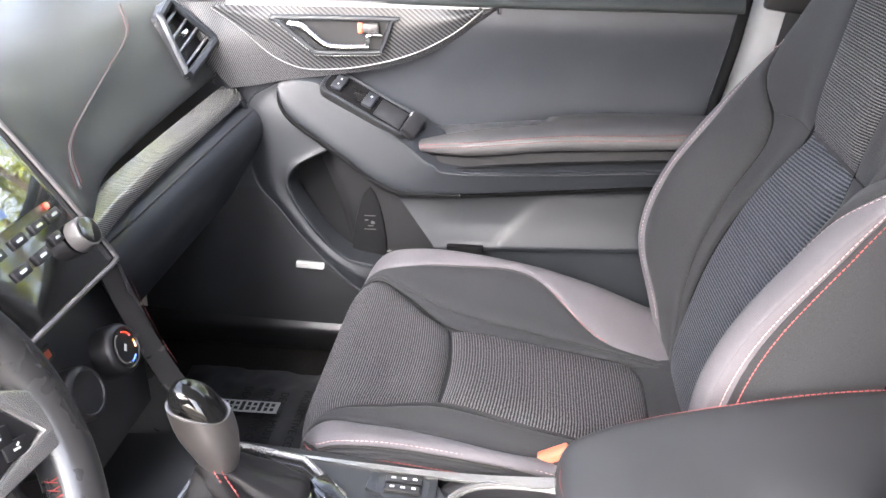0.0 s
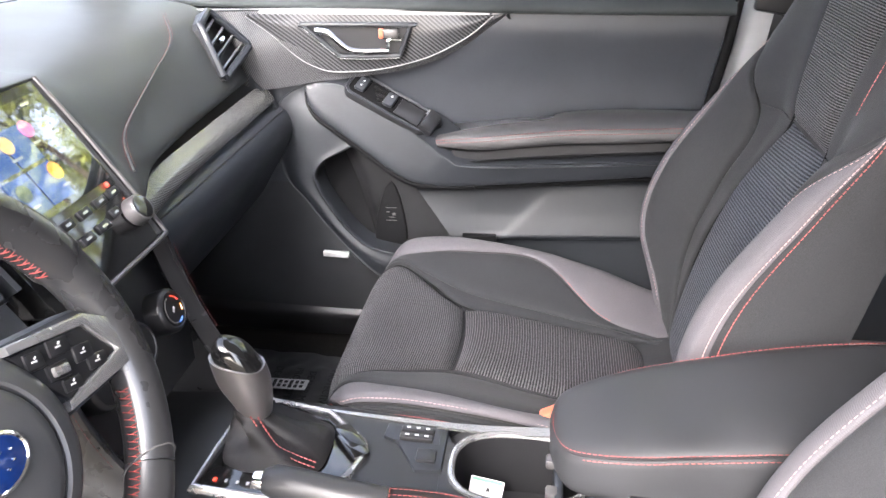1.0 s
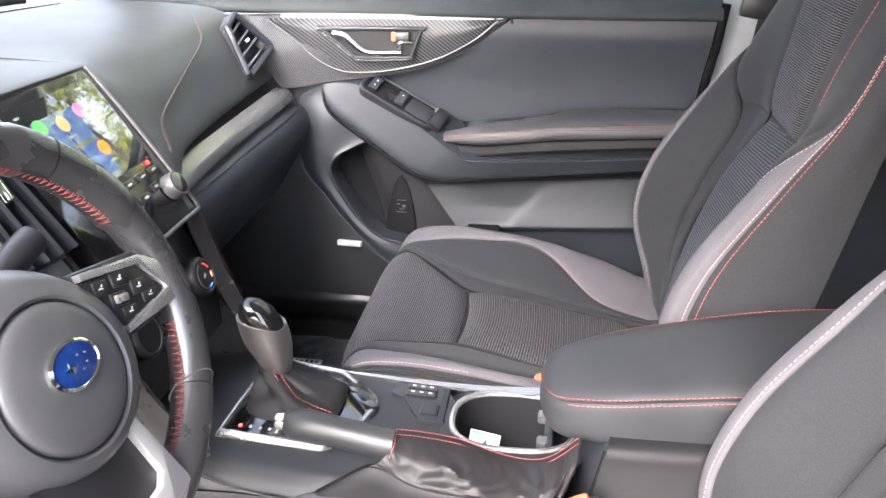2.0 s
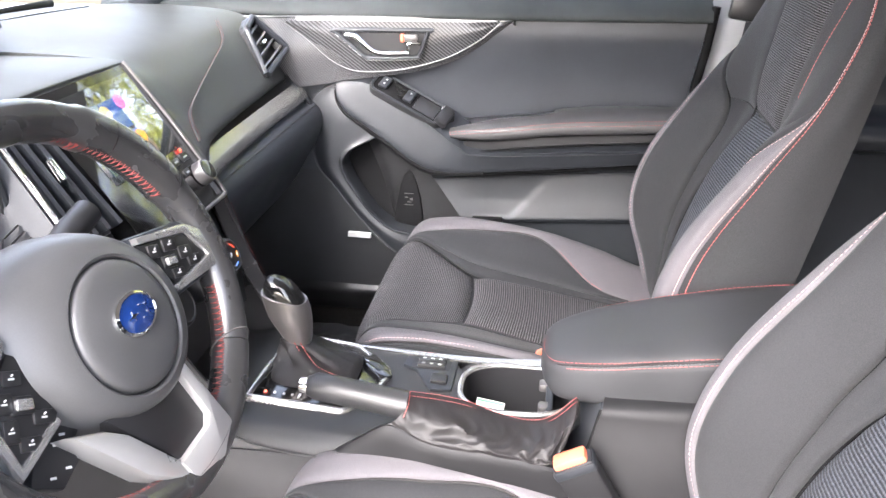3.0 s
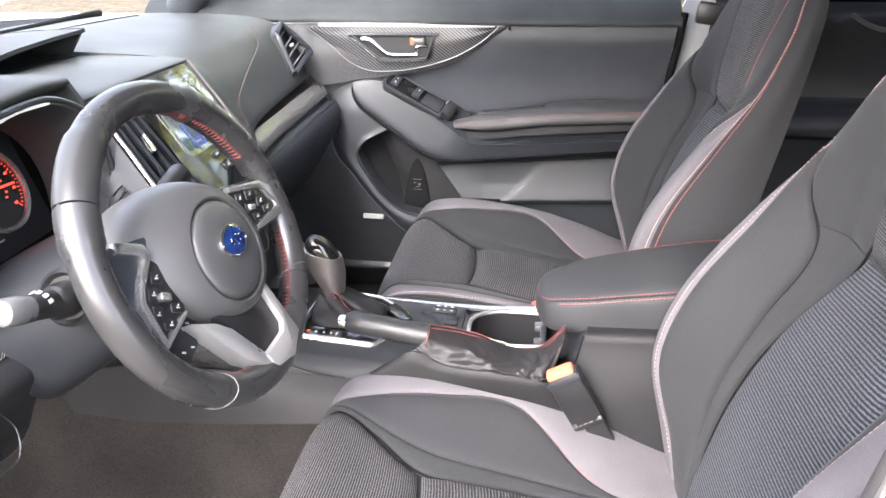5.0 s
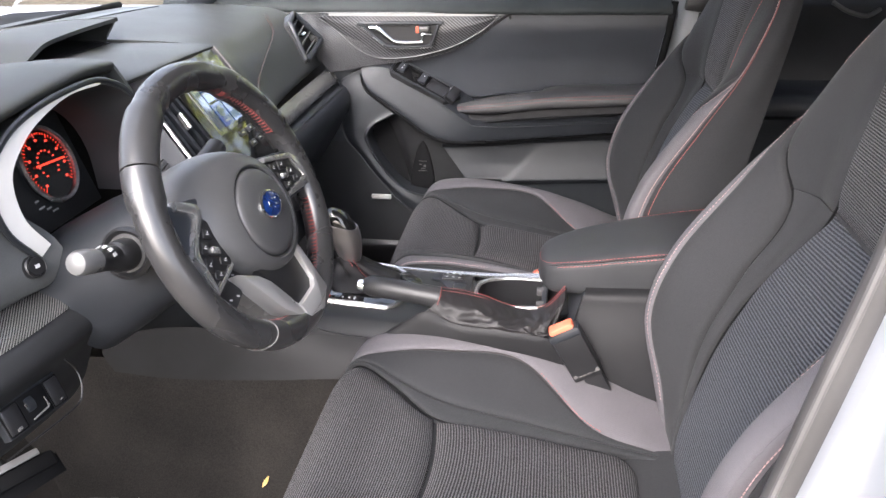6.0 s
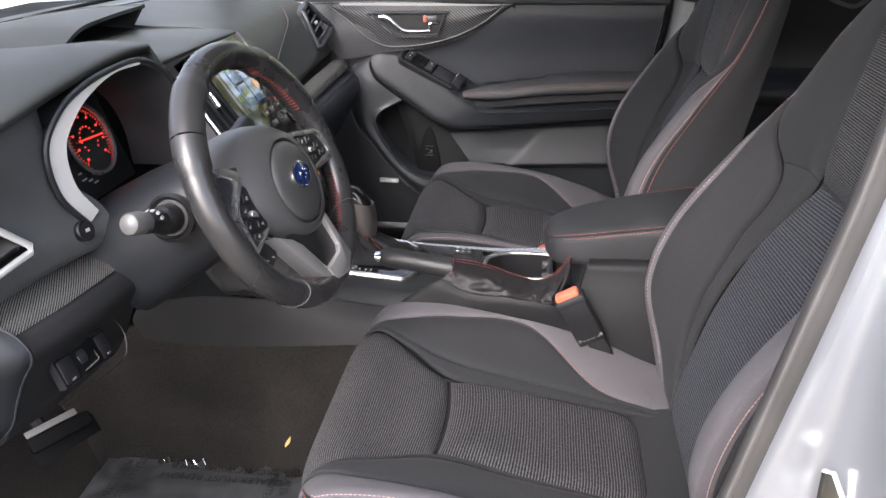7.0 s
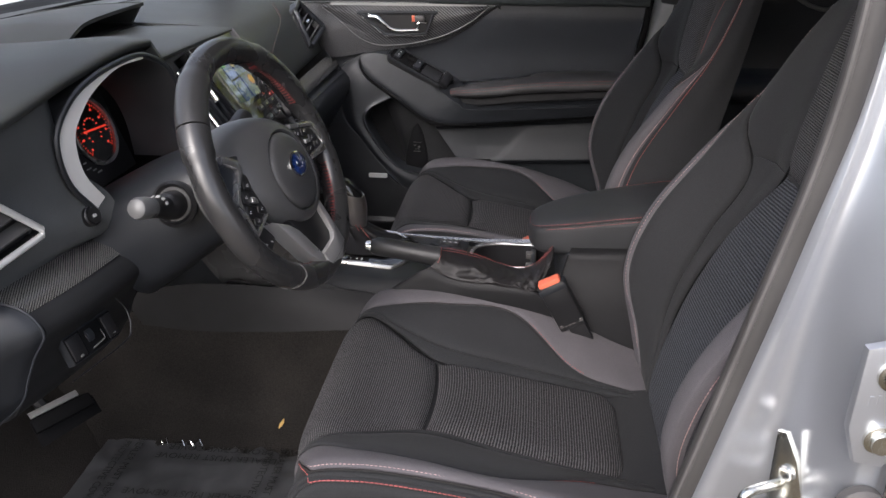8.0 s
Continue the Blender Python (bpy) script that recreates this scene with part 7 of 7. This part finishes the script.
part("paper", block(CMX, 0.038, 0.040, 0.0012, 0.0004), PAPER, card)
part("print", block(CMX @ pose(0, 0.0175, 0.0009), 0.036, 0.0035, 0.0006, 0), GREEN, card)
part("mark", slab([(0, 0.004), (0.003, -0.002), (-0.003, -0.002)], CMX @ pose(0.002, 0.008, 0.0012), 0.0005, 0), INK, card)
lf = [[(-0.098 + 0.007 * (a - 0.5) + 0.004 * s, -0.224 + 0.022 * (s - 0.5) * 1.0, 0.1765 - 0.3 * 0.022 * (0.5 - s) + 0.003 * math.sin(3 * s) - 0.0016 * math.cos(6.28 * a)) for a in ((0.5 - 0.5 * math.sin(math.pi * s)), 0.5, (0.5 + 0.5 * math.sin(math.pi * s)))] for s in np.linspace(0.03, 0.97, 9)]
tagged(part("dry_leaf", sheet(lf, 0.0006), mat("dry_leaf", (0.70, 0.48, 0.17), 0.7)), "small dry yellow leaf on the carpet", "leaf")
ped = thing("brake_pedal", (-0.45, -0.36, 0.25), "brake pedal with black rubber pad and grey plate", "pedal")
PM_ = axes((-0.415, -0.345, 0.262), (0.55, 0.83, 0.05), (-0.55, 0.30, 0.75))
part("pedal_pad", block(PM_, 0.100, 0.024, 0.016, 0.005), MATTE, ped, "black rubber pad")
part("pedal_plate", block(PM_ @ pose(-0.008, 0.018, 0.008, -20, 0, 0), 0.080, 0.011, 0.004, 0.0012), BLADE, ped, "grey metal plate")
part("pedal_arm", tube([(-0.44, -0.35, 0.27), (-0.52, -0.35, 0.40), (-0.56, -0.35, 0.55)], 0.010, 8), PLASTIC_DEEP, ped)
part("film_flap", block(PM_ @ pose(0.005, -0.014, -0.012, 8, 0, 4), 0.105, 0.032, 0.0015, 0.0004), MATTE, ped, "clear film under the pad")


def film(name, x0, x1, y0, y1, z, label, seed):
    """A crumpled sheet of printed film lying on the carpet."""
    th = thing(name, ((x0 + x1) / 2, (y0 + y1) / 2, z), label, "floor cover", "protective covers")
    g_ = [[(x, y + 0.012 * noise.noise(Vector((x * 7, seed, 0))), z + 0.006 + 0.007 * abs(noise.noise(Vector((x * 14, y * 14, seed)))) + 0.004 * noise.noise(Vector((x * 45, y * 45, seed)))) for x in np.linspace(x0, x1, 50)] for y in np.linspace(y0, y1, 40)]
    part("film", sheet(g_, 0.0008), SHEETING, th)
    return th


fd = film("protective_cover", -0.395, 0.02, -0.62, -0.262, 0.147, "grey printed protective film on the driver's carpet", 2.0)
LM = lambda x, y, r: pose(x, y, 0.1625, 0, 0, r)
for x, y, r, t_, s_ in ((-0.185, -0.285, 180, "PROTECTIVE COVER", 0.020), (-0.185, -0.308, 180, "DEALER MUST REMOVE", 0.020), (-0.045, -0.280, 180, "REMOVE", 0.020), (-0.075, -0.37, -90, "DEALER MUST REMOVE", 0.018), (-0.098, -0.37, -90, "PROTECTIVE COVER", 0.018), (-0.330, -0.36, -90, "DEALER MUST REMOVE", 0.018), (-0.352, -0.36, -90, "PROTECTIVE COVER", 0.018), (-0.20, -0.40, 180, "DEALER MUST REMOVE", 0.02), (-0.20, -0.423, 180, "PROTECTIVE COVER", 0.02)):
    lettering(t_, LM(x, y, r), s_, INK, fd)
# highlights on the film's crumpled edge, modelled as thin chrome threads
glint = bmesh.new()
for k in range(7):
    x, y = -0.30 + 0.012 * k + 0.004 * math.sin(k * 5), -0.268 - 0.004 * math.sin(k * 3)
    tube([(x, y, 0.162), (x + 0.007, y - 0.008 + 0.003 * math.sin(k), 0.168 + 0.004 * math.sin(k * 2.3)), (x + 0.012, y - 0.013, 0.162)], 0.0008, 5, bm=glint, squash=0.4)
part("crumple", glint, CHROME, fd, "chrome threads standing in for glints on the crumpled film edge")
fp = film("protective_cover", -0.29, 0.03, 0.22, 0.615, 0.147, "grey printed protective film on the passenger's carpet", 5.0)
for x, y, t_ in ((-0.035, 0.44, "DEALER MUST REMOVE"), (-0.062, 0.46, "PROTECTIVE COVER"), (-0.100, 0.44, "DEALER MUST REMOVE"), (-0.127, 0.46, "PROTECTIVE COVER"), (-0.165, 0.45, "DEALER MUST REMOVE")):
    lettering(t_, LM(x, y, -90), 0.020, INK, fp)
part("label", block(LM(-0.150, 0.500, -90), 0.030, 0.10, 0.001, 0), WHITE_INK, fp, "white printed label")
bars = bmesh.new()
for k in range(9):
    for r_ in (-0.006, 0.006):
        block(LM(-0.110 - 0.010 * k, 0.500 + r_, -90) @ pose(0, 0, 0.0008), 0.007 + 0.002 * (k % 3), 0.006, 0.0006, 0, bars)
part("label_bars", bars, INK, fp)

# ---------- driver's door opening ----------
LX = lambda z, a, b: a + b * (z - 0.47)
zs = (0.05, 0.25, 0.45, 0.6, 0.7, 0.78, 0.86, 0.95, 1.08, 1.22)
cols = []
SX = lambda z: float(np.interp(z, (0.05, 0.28, 0.40, 0.534, 0.621, 0.703, 0.778, 0.835, 0.90, 0.955, 1.15, 1.3), (0.36, 0.428, 0.460, 0.492, 0.511, 0.530, 0.545, 0.558, 0.568, 0.573, 0.583, 0.590)))
AFTER = (0.018, 0.005, 0.011, 0.026, 0.046, 0.066, 0.076, 0.088, 0.098, 0.13)
for k, (a, b, y) in enumerate(((0.530, 0.24, -0.690), (0.505, 0.24, -0.715), (0.512, 0.225, -0.735), (0.537, 0.10, -0.736), (0.558, 0.06, -0.774), (0.579, 0.03, -0.813), (0.590, 0.0, -0.822), (0.604, 0.0, -0.820), (0.622, 0.0, -0.798), (0.66, 0.02, -0.785))):
    cols.append([(SX(z) + AFTER[k] if k < 3 else max(LX(z, a, b), SX(z) + AFTER[k]), y + 0.10 * max(0, z - 0.80), z) for z in zs])
tagged(part("pillar_left", sheet(net(cols, 40, 40), 0.006), PAINT), "silver painted centre pillar of the open driver's doorway", "pillar", kind="structure")
tr = [[(SX(z) + a, y + 0.10 * max(0, z - 0.80), z) for z in zs] for a, y in ((0.012, -0.690), (0.10, -0.670), (0.20, -0.675), (0.24, -0.70))]
tagged(part("pillar_trim", sheet(net(tr, 30, 12), 0.008, face=(0.6, 0.5, 0.7)), PLASTIC), "dark plastic trim inside the centre pillar", "trim", kind="structure")
seal = cr([(0.29, -0.700, 0.135), (0.38, -0.705, 0.17), (0.428, -0.712, 0.28), (0.460, -0.714, 0.40), (0.492, -0.715, 0.534), (0.530, -0.715, 0.703), (0.558, -0.715, 0.835), (0.572, -0.712, 0.955), (0.583, -0.690, 1.15)], 60)
tagged(part("door_seal", tube(seal, 0.0125, 14), mat("seal_rubber", (0.040, 0.038, 0.037), 0.6, grain=0.15, scale=700, var=0.15)), "grey-black rubber seal round the driver's doorway", "door seal", kind="structure")
tagged(part("door_seal_lip", tube([p + np.array((-0.0095, -0.0085, 0.0)) for p in seal], 0.0030, 8), RUBBER), "thin inner lip of the doorway seal", "door seal", kind="structure")
tagged(part("sill", sheet(net([[(x, y, z) for x in (-0.72, -0.3, 0.1, 0.46)] for y, z in ((-0.60, 0.15), (-0.66, 0.155), (-0.70, 0.14), (-0.74, 0.12), (-0.80, 0.08), (-0.83, -0.02))], 14, 14), 0.008), PLASTIC_HARD), "black sill plate of the driver's doorway", "sill", kind="structure")
# rear door's front edge beside the pillar
rd = thing("rear_door_edge", (0.72, -0.84, 0.2), "front edge of the silver rear car door", "car door")
rc_ = [[(x + 0.02 * (z - 0.6), y + 0.10 * max(0, z - 0.80), z) for z in (0.05, 0.3, 0.6, 0.85, 1.0)] for x, y in ((0.66, -0.79), (0.645, -0.815), (0.640, -0.84), (0.65, -0.858), (0.72, -0.865), (1.2, -0.865))]
part("door_skin", sheet(net(rc_, 24, 24), 0.006, face=(0.5, -3, 0.6)), PAINT, rd)
part("door_gap_seal", tube([(0.632, -0.800, 0.1), (0.630, -0.800, 0.6), (0.636, -0.79, 0.95)], 0.008, 8), RUBBER, rd)
hg = thing("hinge", (0.60, -0.81, 0.67), "silver door hinge with two bolts on the pillar", "hinge")
HMX = axes((0.587, -0.829, 0.672), (1, 0.05, 0), (0, 0, 1))
part("hinge_plate", slab([(-0.020, 0.050), (0.006, 0.056), (0.022, 0.048), (0.024, -0.040), (0.010, -0.056), (-0.012, -0.052), (-0.022, -0.020)], HMX @ pose(0, 0, 0.006), 0.008, 0.003), PAINT, hg)
for y in (0.028, -0.028):
    part("bolt", lathe([(0.012, 0.0), (0.012, 0.003), (0.0085, 0.004), (0.0085, 0.010), (0.005, 0.0105), (0.0, 0.009)], HMX @ pose(0.002, y, 0.006), 6 * 4), STEEL, hg, "hexagon bolt")
bars = bmesh.new()
for x, y in ((-0.010, 0.006), (-0.004, 0.007), (0.003, 0.006)):
    block(HMX @ pose(x, y, 0.0063), 0.003, 0.008, 0.001, 0, bars)
part("embossing", bars, PAINT, hg)
part("hinge_knuckle", tube([HMX @ Vector((0.030, -0.03, 0.006)), HMX @ Vector((0.030, 0.03, 0.006))], 0.010, 12), PAINT, hg)
bp = thing("door_bumper", (0.60, -0.81, 0.58), "black rubber plug on the pillar", "plug")
part("plug", lathe([(0.020, -0.004), (0.020, 0.004), (0.014, 0.010), (0.0, 0.011)], HMX @ pose(0.004, -0.100, 0.0), 20), RUBBER, bp)
sk = thing("door_striker", (0.55, -0.745, 0.56), "bright zinc door striker bolted to the pillar", "striker")
SKM = axes((0.556, -0.765, 0.545), (0.62, -0.78, 0), (0, 0, 1))
part("striker_plate", slab([(-0.016, 0.046), (-0.007, 0.049), (0.008, 0.026), (0.018, -0.004), (0.020, -0.044), (-0.016, -0.044)], SKM @ pose(0, 0, 0.004), 0.006, 0.002), STEEL, sk)
part("striker_loop", tube(cr([SKM @ Vector(p) for p in ((-0.004, -0.004, 0.002), (-0.007, -0.0035, 0.018), (-0.011, -0.004, 0.034), (-0.013, -0.009, 0.041), (-0.014, -0.020, 0.040), (-0.012, -0.029, 0.032), (-0.008, -0.031, 0.018), (-0.004, -0.031, 0.002))], 40), 0.0048, 10), STEEL, sk, "bent steel loop")
for y in (0.012, -0.026):
    part("striker_screw", lathe([(0.008, 0), (0.008, 0.004), (0.0065, 0.006), (0.003, 0.0055), (0.0, 0.004)], SKM @ pose(0.002, y, 0.003), 20), STEEL, sk)

# the open driver's door, swung forward beside the doorway
od = thing("open_door", (-0.66, -0.90, 0.1), "open front driver's door with dark grey inner panel", "car door")
OM = axes((-0.66, -0.90, 0.0), (-0.16, -1.0, 0), (0, 0, 1))
inner_ = [[(s_, z, 0.045 + 0.018 * math.sin(9 * z) * (0.3 < z < 0.75) - 0.05 * (s_ > 0.98)) for s_ in (0.0, 0.05, 0.5, 0.95, 1.02)] for z in (0.10, 0.2, 0.35, 0.5, 0.62, 0.74, 0.79)]
part("door_panel", sheet([[tuple(OM @ Vector((s_, z, -d))) for s_, z, d in row] for row in net(inner_, 16, 24)], 0.02, face=(0.5, -1.4, 0.5)), PLASTIC, od)
part("door_skin", sheet([[tuple(OM @ Vector((s_, z, 0.045 - 0.03 * (z / 0.8) ** 2))) for s_ in np.linspace(0.0, 1.03, 9)] for z in np.linspace(0.08, 0.79, 9)], 0.006, face=(-3, -1.4, 0.5)), PAINT, od)
gl2 = part("door_glass", sheet([[tuple(OM @ Vector((s_ + 0.25 * (z - 0.79) * (s_ < 0.3), z, 0.02 - 0.25 * (z - 0.79)))) for s_ in np.linspace(0.10, 0.98, 7)] for z in np.linspace(0.79, 1.12, 5)], 0.004), GLASS, od)
gl2.visible_shadow = False
part("glass_frame", tube(cr([OM @ Vector(p) for p in ((0.02, 0.79, 0.03), (0.30, 1.06, -0.05), (0.55, 1.16, -0.07), (0.90, 1.15, -0.07), (1.0, 1.02, -0.03), (1.01, 0.79, 0.03))], 40), 0.014, 8), PLASTIC_DEEP, od)

# ---------- outside: trees beyond the passenger side ----------


def tree(name, x, y, h, seed, label, wide=1.0):
    rnd = random.Random(seed)
    t_ = thing(name, (x, y, -0.25), label, "tree", "trees")
    tk = bmesh.new()
    trunk = cr([(x, y, -0.3), (x + 0.1, y, h * 0.3), (x - 0.1, y + 0.1, h * 0.7), (x, y, h)], 14)
    tube(trunk, [0.05 + 0.16 * (1 - k / 14) for k in range(15)], 8, bm=tk)
    tips = []
    for k in range(16):
        a, z = rnd.uniform(0, 6.28), h * rnd.uniform(0.22, 0.95)
        l = h * rnd.uniform(0.18, 0.34)
        p0 = Vector(trunk[int(min(14, max(0, z / h * 14)))])
        p1 = p0 + Vector((math.cos(a) * l, math.sin(a) * l, l * rnd.uniform(-0.05, 0.45)))
        tube(cr([p0, p0.lerp(p1, 0.5) + Vector((0, 0, 0.12 * l)), p1], 6), [0.06 - 0.007 * q for q in range(7)], 6, bm=tk)
        tips += [p0.lerp(p1, w) for w in (0.35, 0.6, 0.8, 1.0)]
    part("trunk", tk, BARK, t_)
    cb = bmesh.new()
    for p in tips:
        for _ in range(54):
            d = Vector((rnd.gauss(0, 1), rnd.gauss(0, 1), rnd.gauss(0, 0.8))) * h * 0.055
            c_ = p + d
            s = rnd.uniform(0.08, 0.19)
            u = Vector((rnd.gauss(0, 1), rnd.gauss(0, 1), rnd.gauss(0, 1))).normalized()
            w = u.orthogonal().normalized()
            cb.faces.new([cb.verts.new(c_ + u * s), cb.verts.new(c_ + w * s * 0.5), cb.verts.new(c_ - u * s), cb.verts.new(c_ - w * s * 0.5)])
    part("crown", cb, LEAF, t_, flat=True)


for k, (x, y, h) in enumerate(((2.5, 6.5, 6.5), (5.5, 8.0, 7.5), (8.5, 7.0, 6.0), (-1.0, 9.0, 7.0), (6.5, 13.0, 9.0), (11.5, 11.0, 8.0), (1.5, 12.5, 8.5))):
    tree("tree", x, y, h, 11 + k, "leafy green tree beyond the car's far side")
